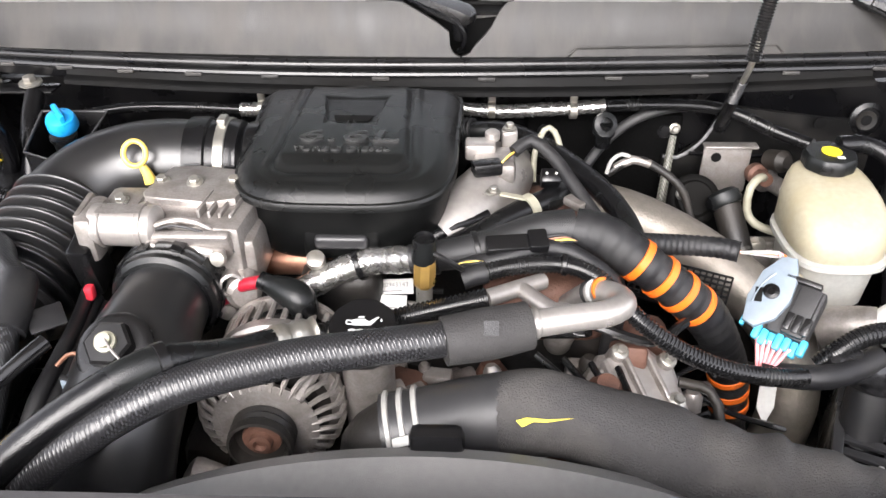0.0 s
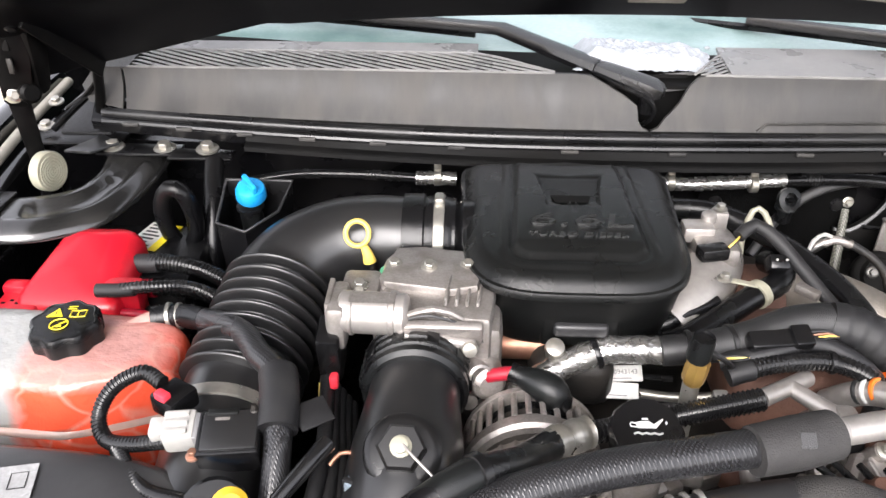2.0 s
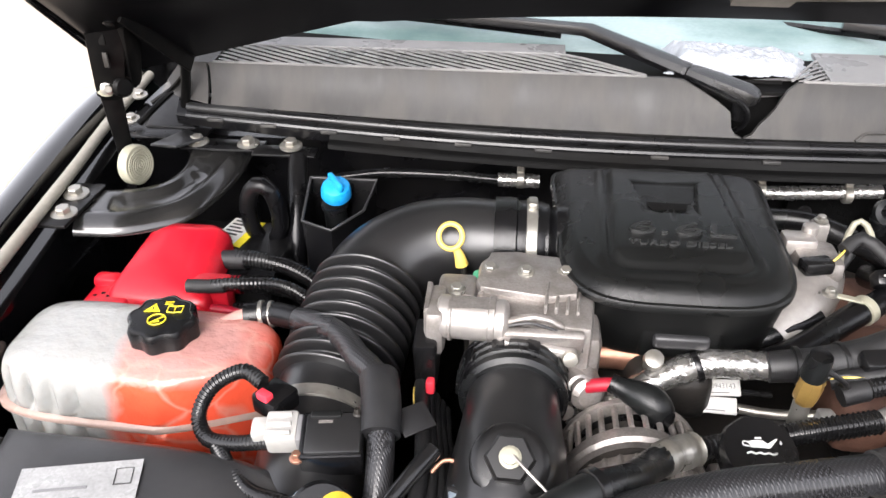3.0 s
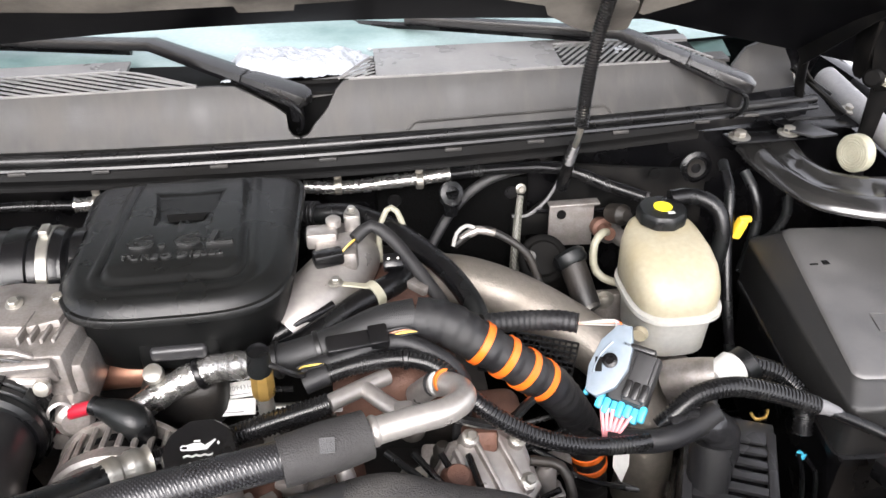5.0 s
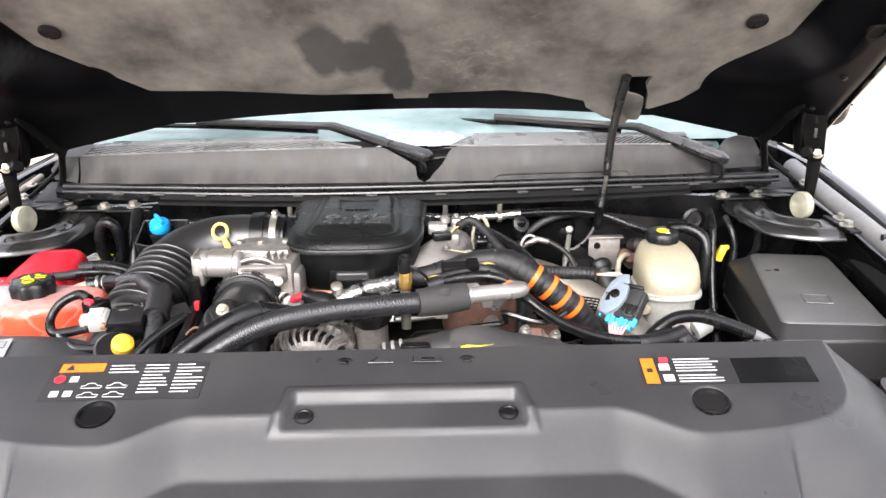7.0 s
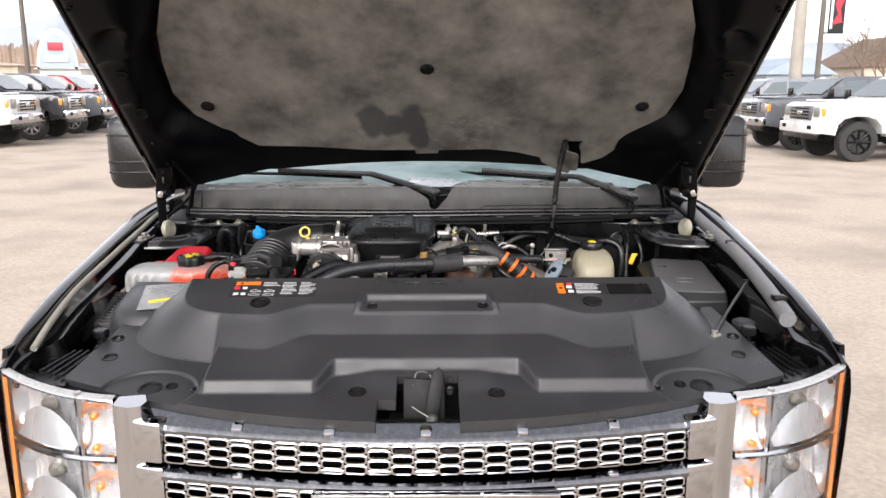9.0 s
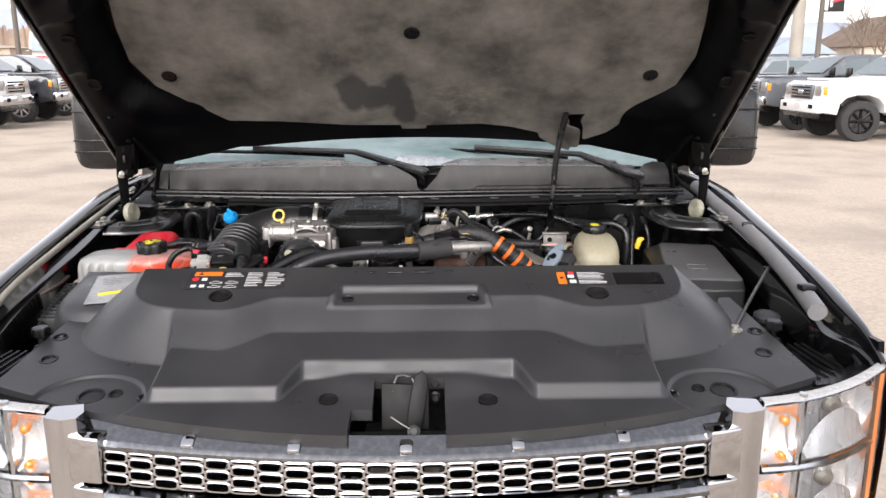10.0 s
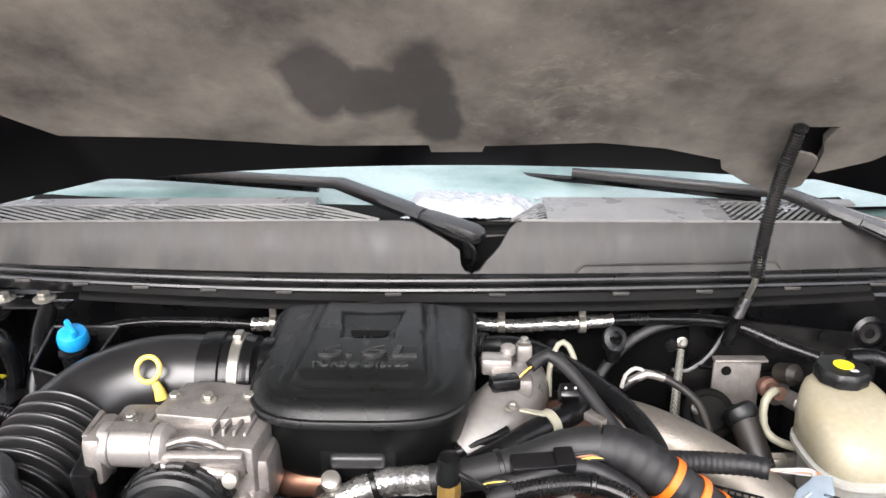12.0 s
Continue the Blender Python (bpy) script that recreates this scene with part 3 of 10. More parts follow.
L.new(ramp.outputs[0], pale.inputs["A"])
pale.inputs["B"].default_value = (0.30, 0.275, 0.24, 1)
mx = N.new("ShaderNodeMix")
mx.data_type = "RGBA"
L.new(patch, mx.inputs["Factor"])
L.new(pale.outputs["Result"], mx.inputs["A"])
mx.inputs["B"].default_value = (0.044, 0.043, 0.043, 1)
L.new(mx.outputs["Result"], bs.inputs["Base Color"])
fz = N.new("ShaderNodeTexNoise")
fz.inputs["Scale"].default_value = 620
L.new(co.outputs["Object"], fz.inputs["Vector"])
bp = N.new("ShaderNodeBump")
bp.inputs["Strength"].default_value, bp.inputs["Distance"].default_value = 0.35, 0.0015
L.new(fz.outputs[0], bp.inputs["Height"])
L.new(bp.outputs[0], bs.inputs["Normal"])
liner = part("liner", bm, felt, hood, "brown-grey felt liner with a dark damp patch", local=True)
for x, v in ((-0.682, 0.240), (0.672, 0.238), (0, 0.41)):
    part("liner_clip", lathe([(0.021, 0), (0.021, 0.003), (0.016, 0.005), (0.006, 0.003)], (x, v, 0.006), n=20), M["plastic"], liner, local=True)
bm = prism([(0.459, 0.028), (0.473, 0.010), (0.499, -0.001), (0.511, -0.012), (0.515, -0.026), (0.521, -0.094), (0.515, -0.103), (0.496, -0.10), (0.47, -0.05)], 0.005, Matrix.Translation((0, 0, 0.013)), 0.0015)
part("loose_flap", bm, M["felt"], liner, local=True)

# ---- cowl below the windscreen ----
cowl = thing("cowl", "dusty black plastic cowl panel below the windscreen", "cowl", (0, 1.2, 1.45))


def bow(x):
    return 0.05 * (x / 0.8) ** 2


def cowl_face(outline):
    """Upright face; outline rows are x and the share of the height."""
    bm = bmesh.new()
    vs = [bm.verts.new((x, h, 0)) for x, h in outline]
    bm.faces.new(vs)
    bmesh.ops.triangulate(bm, faces=bm.faces)
    bmesh.ops.subdivide_edges(bm, edges=list(bm.edges), cuts=5, use_grid_fill=True)
    for v in bm.verts:
        x, h = v.co.x, v.co.y
        v.co = (x, 1.172 + bow(x) + 0.034 * h + 0.006 * math.sin(h * 3.1), 1.447 + h * (0.076 - 0.018 * (x / 0.8) ** 2))
    ext = bmesh.ops.extrude_face_region(bm, geom=list(bm.faces))
    bmesh.ops.translate(bm, verts=[g for g in ext["geom"] if isinstance(g, bmesh.types.BMVert)], vec=(0, 0.006, 0))
    return bm


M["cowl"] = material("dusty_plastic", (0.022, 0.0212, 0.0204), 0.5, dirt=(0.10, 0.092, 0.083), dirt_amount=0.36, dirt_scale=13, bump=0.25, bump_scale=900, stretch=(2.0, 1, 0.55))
# pale base colour stands in for the sky's grazing reflection on the cowl top
M["vent"] = material("sky_sheen_vent_plastic", (0.17, 0.168, 0.166), 0.3, dirt=(0.33, 0.32, 0.31), dirt_amount=0.4, dirt_scale=12)
part("face", cowl_face([(-0.80, 0), (-0.808, 1), (-0.5, 1), (-0.095, 1), (-0.070, 0.97), (-0.045, 0.80), (-0.015, 0.58), (0.002, 0.42), (0.004, 0.16), (0.010, 0.05), (0.020, 0.0)]), M["cowl"], cowl)
part("face", cowl_face([(0.022, 0), (0.034, 0.06), (0.044, 0.22), (0.056, 0.36), (0.066, 0.50), (0.080, 0.82), (0.092, 0.97), (0.105, 1), (0.4, 1), (0.695, 1), (0.712, 0.92), (0.738, 0.5), (0.742, 0)]), M["cowl"], cowl)
part("end_piece", cowl_face([(-0.865, 0.12), (-0.88, 0.5), (-0.86, 0.95), (-0.812, 1), (-0.806, 0)]), M["cowl"], cowl)
bm = cowl_face([(0.74, 0.0), (0.735, 0.7), (0.76, 1.15), (0.79, 1.3), (0.83, 1.2), (0.845, 0.7), (0.85, 0.1)])
part("end_piece", moved(bm, Matrix.Translation((0, 0.02, 0))), M["cowl"], cowl)
part("moulded_rib", tube([(x, 1.171 + bow(x) + 0.040 * h, 1.447 + h * 0.074) for x, h in ((0.182, 0.02), (0.190, 0.10), (0.196, 0.16), (0.30, 0.17), (0.40, 0.17), (0.50, 0.17), (0.506, 0.10), (0.512, 0.02))], 0.0022, 6, smooth=False), M["cowl"], cowl)


def deck(x0, x1, y0=0.0, y1=0.10):
    return sheet([[(x, 1.206 + bow(x) + y, 1.523 - 0.018 * (x / 0.8) ** 2 + 0.10 * y) for y in (y0, (y0 + y1) / 2, y1)] for x in [x0 + (x1 - x0) * i / 10 for i in range(11)]], (0, 0, -0.005))


# deck and beads carry the painted sky sheen, the upright face does not
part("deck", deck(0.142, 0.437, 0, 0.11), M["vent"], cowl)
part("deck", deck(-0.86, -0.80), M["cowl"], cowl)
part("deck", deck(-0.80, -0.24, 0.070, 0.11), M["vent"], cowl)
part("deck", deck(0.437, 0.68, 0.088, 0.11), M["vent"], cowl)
part("deck", deck(0.68, 0.72, 0, 0.03), M["cowl"], cowl)
# near-black sheet paints the shade between the vent slats
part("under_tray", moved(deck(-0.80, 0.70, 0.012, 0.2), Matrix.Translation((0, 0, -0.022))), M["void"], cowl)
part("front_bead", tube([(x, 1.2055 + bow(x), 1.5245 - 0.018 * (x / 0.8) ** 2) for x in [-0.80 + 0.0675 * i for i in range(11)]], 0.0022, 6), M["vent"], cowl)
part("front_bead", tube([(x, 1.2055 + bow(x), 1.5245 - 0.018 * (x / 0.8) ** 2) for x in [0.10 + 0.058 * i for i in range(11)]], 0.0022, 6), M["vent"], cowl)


def vent(x0, x1, step, depth, lean, taper=0.0):
    """Flat slats lying askew between a front and a back rim; the inner end may taper."""
    def at(x, y):
        return Vector((x, 1.208 + bow(x) + y, 1.525 - 0.018 * (x / 0.8) ** 2 + 0.10 * y))

    def reach(x):
        return depth * min(1.0, max(0.0, (x1 - x) / taper)) if taper > 0 else depth * min(1.0, max(0.0, (x - x0) / -taper)) if taper < 0 else depth
    g = part("vent_rim", tube([at(x0 + (x1 - x0) * i / 16, reach(x0 + (x1 - x0) * i / 16)) for i in range(17)], 0.0022, 6), M["vent"], cowl)
    lo, hi = min(x0, x0 - lean), max(x1, x1 - lean)
    a = lo
    while a < hi:
        pts = []
        for i in range(25):
            x, y = a + lean * i / 24, depth * i / 24
            if x0 <= x <= x1 and y <= reach(x) + 1e-6:
                pts.append(at(x, y))
        if len(pts) > 2:
            p, q = pts[0], pts[-1]
            w, dn = Vector((step * 0.21, 0, 0)), Vector((0, 0, -0.0012))
            bm = bmesh.new()
            k = [bm.verts.new(c) for c in (p - w, p + w, q + w, q - w, p - w + dn, p + w + dn, q + w + dn, q - w + dn)]
            for f in ((0, 1, 2, 3), (0, 1, 5, 4), (1, 2, 6, 5), (2, 3, 7, 6), (3, 0, 4, 7)):
                bm.faces.new([k[j] for j in f])
            # slats share the colour lightened for sky reflection
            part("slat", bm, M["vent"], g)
        a += step


vent(-0.795, -0.125, 0.028, 0.066, -0.145, 0.11)
vent(0.085, 0.14, 0.016, 0.070, 0.10, -0.05)
vent(0.437, 0.69, 0.0135, 0.085, 0.075, 0.06)

# seals and the flanged lip in front of the cowl
lip = thing("cowl_lip", "black ribbed sealing lip along the cowl", "seal", (0, 1.15, 1.42))
XL = [-0.842 + 0.0538 * i for i in range(33)]


def recede(x):
    return 0.048 * (x / 0.85) ** 2


def along(y, z, dip=0.0):
    return [(x, y + 0.45 * bow(x) + recede(x), z - dip * (x / 0.85) ** 4 + 0.002 * math.sin(5 * x)) for x in XL]


part("weatherstrip", tube(along(1.158, 1.440, 0.004), 0.0085, 10, 0.05), M["seal"], lip)
part("lower_bead", tube(along(1.147, 1.429, 0.003), 0.005, 8, 0.05), M["seal"], lip)
sect = [(1.172, 1.447), (1.150, 1.426), (1.146, 1.424), (1.143, 1.420), (1.140, 1.412), (1.129, 1.410), (1.126, 1.408), (1.125, 1.402), (1.140, 1.400), (1.172, 1.42)]
part("flange", sheet([[(x, y + 0.45 * bow(x) + recede(x), z + 0.15 * recede(x)) for y, z in sect] for x in [-0.60 + 0.0625 * i for i in range(21)]]), M["void"], lip, sharp=20)
for x0, x1 in ((-0.86, -0.60), (0.65, 0.86)):
    part("end_flange", sheet([[(x, y + 0.45 * bow(x) + recede(x), z + 0.15 * recede(x)) for y, z in sect[:4] + [(1.146, 1.405), (1.172, 1.40)]] for x in [x0 + (x1 - x0) * i / 8 for i in range(9)]]), M["bare"], lip, sharp=20)
for x in (-0.79, -0.70, -0.60, -0.50, -0.39, -0.27, -0.10, 0.06, 0.25, 0.38, 0.52, 0.66, 0.75):
    part("clip", rbox((0.026, 0.006, 0.006), (x, 1.141 + 0.45 * bow(x) + recede(x), 1.424 + 0.1 * recede(x)), 0.0015), M["cowl"], lip)

# near-black plate in place of the shade inside the wiper notch
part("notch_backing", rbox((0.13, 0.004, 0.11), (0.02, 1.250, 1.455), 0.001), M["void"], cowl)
for k in range(4):
    part("tray_rib", tube([(0.03, 1.235 + 0.012 * k, 1.488 + 0.008 * k), (0.085 + 0.008 * k, 1.235 + 0.012 * k, 1.494 + 0.008 * k)], 0.0028, 6), M["vent"], cowl)

# windscreen, dash and wipers
bm = sheet([[(x, 1.325 + bow(x) + s * 0.75 + 0.06 * (x / 0.8) ** 2, 1.507 - 0.02 * (x / 0.8) ** 2 + s * 0.50) for x in [-0.86 + 0.172 * i for i in range(11)]] for s in (0, 0.1, 0.25, 0.5, 0.75, 1.0)])
wind = thing("windshield", "wet opaque windshield with painted reflections and light snow at its foot", "windshield", (0, 1.4, 1.52))
# no see-through glass here, the reflections are in the pane's colour
pane = part("pane", bm, M["opaque_windscreen"], wind)
pane.visible_shadow = False
bm = sheet([[(x, 1.33 + bow(x) + s * 0.75 + 0.06 * (x / 0.8) ** 2, 1.500 - 0.02 * (x / 0.8) ** 2 + s * 0.50) for x in [-0.9 + 0.18 * i for i in range(11)]] for s in (0, 0.02)])
part("frit", bm, M["plastic"], wind)
bm = sheet([[(x, 1.40, 1.46), (x, 1.55, 1.52), (x, 1.9, 1.55), (x, 2.3, 1.55), (x, 2.6, 0.9)] for x in (-0.8, 0, 0.8)])
single("dashboard", bm, material("dash_plastic", (0.05, 0.09, 0.085), 0.7), "dark dashboard seen through the windshield", "dashboard")
# cab shell closing the place behind the raised hood
cabin = thing("cab", "black pickup cab behind the raised hood", "cab", (0, 2.4, 1.2))
bm = sheet([[(x, 2.08, 2.00 + 0.02 * math.cos(x * 1.7)), (x, 2.3, 2.05), (x, 3.6, 2.06), (x, 3.7, 1.95), (x, 3.75, 1.5)] for x in (-0.78, -0.4, 0, 0.4, 0.78)], (0, 0, -0.03))
part("roof", bm, M["paint"], cabin)
for sx in (-1, 1):
    part("pillar", tube([(sx * 0.93, 1.46, 1.50), (sx * 0.86, 1.8, 1.75), (sx * 0.78, 2.1, 2.0)], 0.035, 8, 0.1), M["paint"], cabin)
    part("door", sheet([[(sx * 0.98, y, 0.5), (sx * 1.02, y, 0.9), (sx * 1.01, y, 1.3), (sx * 0.98, y, 1.5)] for y in (1.5, 2.2, 2.8, 3.7)], (-sx * 0.04, 0, 0)), M["paint"], cabin)


for sx in (-1, 1):
    part("cab_side", sheet([[(sx * 0.97, y, 1.48), (sx * 0.88, y, 1.75), (sx * 0.78, y, 2.02)] for y in (2.35, 2.8, 3.3, 3.7)], (-sx * 0.03, 0, 0)), M["paint"], cabin)
    part("sill", rbox((0.10, 2.3, 0.14), (sx * 0.96, 2.6, 0.52), 0.03), M["paint"], cabin)
    wh = part("wheel", lathe([(0.25, -0.12), (0.38, -0.125), (0.41, -0.09), (0.41, 0.09), (0.38, 0.125), (0.25, 0.12)], (sx * 0.84, 0.86, 0.53), (sx, 0, 0), 40), M["rubber"], cabin)
    part("rim", lathe([(0.25, -0.10), (0.255, 0.11), (0.22, 0.10), (0.20, 0.05), (0.07, 0.07), (0.06, 0.10), (0.01, 0.10)], (sx * 0.84, 0.86, 0.53), (sx, 0, 0), 32), M["alu_clean"], wh)
part("rear_wall", sheet([[(x, 3.72, 0.5), (x, 3.75, 1.2), (x, 3.74, 1.6)] for x in (-0.96, 0, 0.96)], (0, 0.03, 0)), M["paint"], cabin)
part("cab_floor", sheet([[(x, y, 0.50) for y in (1.4, 2.6, 3.75)] for x in (-0.96, 0, 0.96)], (0, 0, -0.03)), M["bare"], cabin)


def wiper(piv, knee, tip, name_label, flip):
    w = thing("wiper", name_label, "wiper", piv, "windshield wipers")
    p, k, t = Vector(piv), Vector(knee), Vector(tip)
    d = (k - p).normalized()
    side = d.cross(Vector((0, 0, 1))).normalized()
    up = side.cross(d)

    def ring(c, wd, h):
        return [c + side * (wd * q) + up * (h * s) for q, s in ((-1, 0), (-0.85, 0.75), (0, 1), (0.85, 0.75), (1, 0), (0.8, -0.7), (-0.8, -0.7))]
    L1 = (k - p).length
    part("arm_head", loft([ring(p - d * 0.024, 0.010, 0.008), ring(p - d * 0.016, 0.019, 0.013), ring(p - d * 0.004, 0.0225, 0.016), ring(p + d * 0.05, 0.0215, 0.014), ring(p + d * 0.085, 0.0185, 0.012)]), M["plastic_smooth"], w)
    part("pivot", lathe([(0.012, -0.04), (0.013, 0.0), (0.009, 0.012)], p, (0, -0.2, 1), 16), M["plastic"], w)
    rr = [ring(p + d * (0.087 + (L1 - 0.087) * i / 6), 0.019 - 0.004 * i / 6, 0.013 - 0.002 * i / 6) for i in range(7)]
    e = (t - k).normalized()
    side2 = e.cross(Vector((0, 0, 1))).normalized()
    up2 = side2.cross(e)
    for i in range(1, 9):
        c = k + e * ((t - k).length * i / 8)
        rr.append([c + side2 * ((0.014 - 0.006 * i / 8) * q) + up2 * (0.010 * s) for q, s in ((-1, 0), (-0.85, 0.75), (0, 1), (0.85, 0.75), (1, 0), (0.8, -0.7), (-0.8, -0.7))])
    part("arm", loft(rr), M["plastic_smooth"], w)
    a = t - e * 0.32 * flip + Vector((0, 0.012, -0.016))
    b = t + e * 0.22 + Vector((0, 0.012, -0.018))
    part("blade", tube([a, a.lerp(b, 0.5) + Vector((0, 0, 0.004)), b], 0.0065, 6, 0.05), M["rubber"], w)
    part("washer_hose", tube([p + Vector((-0.002, 0.004, -0.060)), p + Vector((0.006, -0.012, -0.046)), p + Vector((0.008, -0.020, -0.026)), p + Vector((-0.004, -0.020, -0.008)), p + Vector((-0.030, -0.012, 0.002)), p + d * 0.11 + Vector((0, -0.016, -0.004))], 0.0040, 8), M["rubber"], w)


wiper((0.018, 1.205, 1.503), (-0.205, 1.335, 1.553), (-0.56, 1.40, 1.560), "black windshield wiper arm over the middle of the cowl", 1)
wiper((0.712, 1.185, 1.490), (0.548, 1.295, 1.545), (0.20, 1.375, 1.562), "black windshield wiper arm at the end of the cowl", 1)

# snow at the foot of the windscreen
def snow_bank(x0, x1, yc, wide, z0, high, seed, crumbs):
    """Crusted bank with an uneven outline and loose crumbs at its edge."""
    random.seed(seed)
    bm = bmesh.new()
    nx, ny = 130, 60
    g = {}
    for i in range(nx + 1):
        u = i / nx
        for j in range(ny + 1):
            v = 2 * j / ny - 1
            p = Vector((x0 + (x1 - x0) * u, yc + wide * v, 0))
            edge = 1 - max(abs(2 * u - 1) ** 3, v * v) + 0.30 * noise.noise(p * 32 + Vector((seed, 0, 0)))
            h = high * (1 - 0.55 * u) * sstep(0.10, 0.9, edge) - 0.003
            h += 0.006 * noise.noise(p * 60) * sstep(0.1, 0.4, edge) + 0.002 * noise.noise(p * 200) + 0.001 * noise.noise(p * 420)
            if edge > 0.10:
                g[i, j] = bm.verts.new((p.x, p.y, z0 + h))
    for (i, j) in list(g):
        k = [(i, j), (i + 1, j), (i + 1, j + 1), (i, j + 1)]
        if all(q in g for q in k):
            bm.faces.new([g[q] for q in k])
    bmesh.ops.delete(bm, geom=[v for v in bm.verts if not v.link_faces], context="VERTS")
    for i in range(crumbs):
        c = bmesh.new()
        bmesh.ops.create_icosphere(c, subdivisions=1, radius=0.0012 + 0.003 * random.random() ** 2)
        join(bm, moved(c, Matrix.Translation((random.uniform(x0 - 0.01, x1 + 0.03), yc + wide * random.uniform(-0.5, 0.9), z0 + 0.002)) @ Matrix.Diagonal((1.5, 1.2, 0.8, 1))))
    return bm


single("snow", snow_bank(-0.095, 0.135, 1.302, 0.062, 1.520, 0.030, 4, 60), M["snow"], "clump of wet snow lying at the windshield foot", "snow", kind="stuff")
random.seed(5)
bm = bmesh.new()
for i in range(30):
    g = bmesh.new()
    bmesh.ops.create_icosphere(g, subdivisions=1, radius=0.0008 + 0.0014 * random.random())
    join(bm, moved(g, Matrix.Translation((0.53 + random.gauss(0, 0.022), 1.262 + random.gauss(0, 0.008), 1.5295)) @ Matrix.Diagonal((1.6, 1.2, 0.7, 1))))
single("snow", bm, M["snow"], "few crumbs of snow on the cowl vent", "snow", kind="stuff")

# ---- radiator cover ----
def front_y(x):
    return -0.074 + 0.28 * x * x


def cover_zone(x, y):
    """Height, share of the bell slope and share of the middle step at a place on the cover."""
    a = abs(x)
    base = 1.222 + 0.16 * y + 0.012 * (1 - sstep(0.10, 0.20, a)) * sstep(0.03, 0.10, y)
    # shallow arched pocket round the outer holes
    q = ((a - 0.60) / 0.105) ** 2 + ((y - 0.055) / 0.085) ** 2
    base -= 0.006 * (1 - sstep(0.90, 1.0, q))
    yf = 0.033 + 0.074 * (1 - sstep(0.202, 0.246, a))
    mask = min(1, max(0, (y - yf) / 0.018)) * min(1, max(0, (0.492 - a) / 0.016))
    mask = mask * mask * (3 - 2 * mask)
    h2 = base + (max(base, 1.255 + 0.29 * (y - 0.05)) - base) * mask
    mid = 1 - sstep(0.265, 0.385, a)
    yo = max(0.0, 0.46 - (y - 0.061 * mid))
    yi = max(0.0, 0.46 - (y - 0.046 * mid))
    ro = ((a / 0.722) ** 4 + (yo / 0.31) ** 4) ** 0.25
    ri = ((a / 0.592) ** 7 + (yi / 0.232) ** 7) ** (1 / 7)
    top = 1.352 + 0.30 * (y - 0.245)
    if ro >= 1:
        w = 0.0
    elif ri <= 1:
        w = 1.0
    else:
        w = (1 - ro) / ((1 - ro) + (ri - 1))
    ws = w + 0.10 * math.sin(math.pi * w) * (1 - w)
    return h2 + (top - h2) * min(1, ws), w, mask


def cover_h(x, y):
    a = abs(x)
    h, w, mask = cover_zone(x, y)
    half = 0.144 + 0.30 * max(0, 0.306 - y)
    inside = 1 - sstep(half - 0.002, half + 0.006, a)
    rec = inside * sstep(0.252, 0.258, y) * (1 - sstep(0.298, 0.306, y))
    if rec > 0:
        h = h * (1 - rec) + (1.3440 + 0.30 * (y - 0.25)) * rec
    rim = (1 - sstep(0.004, 0.010, abs(a - half - 0.008))) * sstep(0.250, 0.262, y) * (1 - sstep(0.312, 0.320, y)) + (1 - sstep(0.003, 0.008, abs(y - 0.312))) * (1 - sstep(half + 0.006, half + 0.014, a))
    h += 0.004 * min(1, rim)
    for hx, hy, hr in HOLES:
        d = math.hypot(x - hx, (y - hy))
        if d < hr * 1.15:
            h -= 0.03 * (1 - sstep(hr * 0.85, hr * 1.15, d))
    return h


HOLES = [(-0.40, 0.281, 0.021), (0.40, 0.281, 0.021), (-0.148, 0.042, 0.016), (0.150, 0.036, 0.016), (-0.60, 0.072, 0.022), (0.604, 0.071, 0.022),
         (-0.556, 0.080, 0.011), (0.558, 0.078, 0.011), (-0.735, 0.199, 0.015), (0.733, 0.199, 0.015), (-0.752, 0.292, 0.014), (0.752, 0.290, 0.014)]
shroud = thing("radiator_cover", "black moulded plastic radiator cover with warning labels", "radiator cover", (0, 0.2, 1.25))
bm = bmesh.new()
NX, NY = 620, 150
grid = {}
for i in range(NX + 1):
    u = -1 + 2 * i / NX
    for j in range(NY + 1):
        t = j / NY
        xa = u * 0.80
        yf = front_y(xa)
        yr = 0.388 + 0.07 * sstep(0.90, 0.97, abs(u))
        y = yf + t * (yr - yf)
        x = u * (0.800 - 0.13 * max(0, y - 0.12) * sstep(0.7, 1, abs(u)))
        grid[i, j] = bm.verts.new((x, y, cover_h(x, y)))
for i in range(NX):
    for j in range(NY):
        c = (grid[i, j].co + grid[i + 1, j + 1].co) / 2
        if -0.064 < c.x < 0.070 and c.y < 0.094 or -0.104 < c.x <= -0.064 and c.y < 0.008:
            continue
        bm.faces.new((grid[i, j], grid[i + 1, j], grid[i + 1, j + 1], grid[i, j + 1]))
loose = [v for v in bm.verts if not v.link_faces]
bmesh.ops.delete(bm, geom=loose, context="VERTS")
edge = [e for e in bm.edges if e.is_boundary]
ext = bmesh.ops.extrude_edge_only(bm, edges=edge)
bmesh.ops.translate(bm, verts=[g for g in ext["geom"] if isinstance(g, bmesh.types.BMVert)], vec=(0, 0.001, -0.022))
part("moulding", bm, M["shroud_smooth"], shroud, sharp=70)
for x, y, r in HOLES:
    z = cover_h(x + r * 1.3, y)
    # near-black disc painted as the darkness down the hole
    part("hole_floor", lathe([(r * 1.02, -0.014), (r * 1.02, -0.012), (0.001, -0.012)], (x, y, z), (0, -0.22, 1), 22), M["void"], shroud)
    part("hole_rim", lathe([(r * 1.12, -0.002), (r * 1.12, 0.0014), (r * 0.98, 0.0014), (r * 0.96, -0.012)], (x, y, z), (0, -0.22, 1), 22), M["plastic_smooth"], shroud)
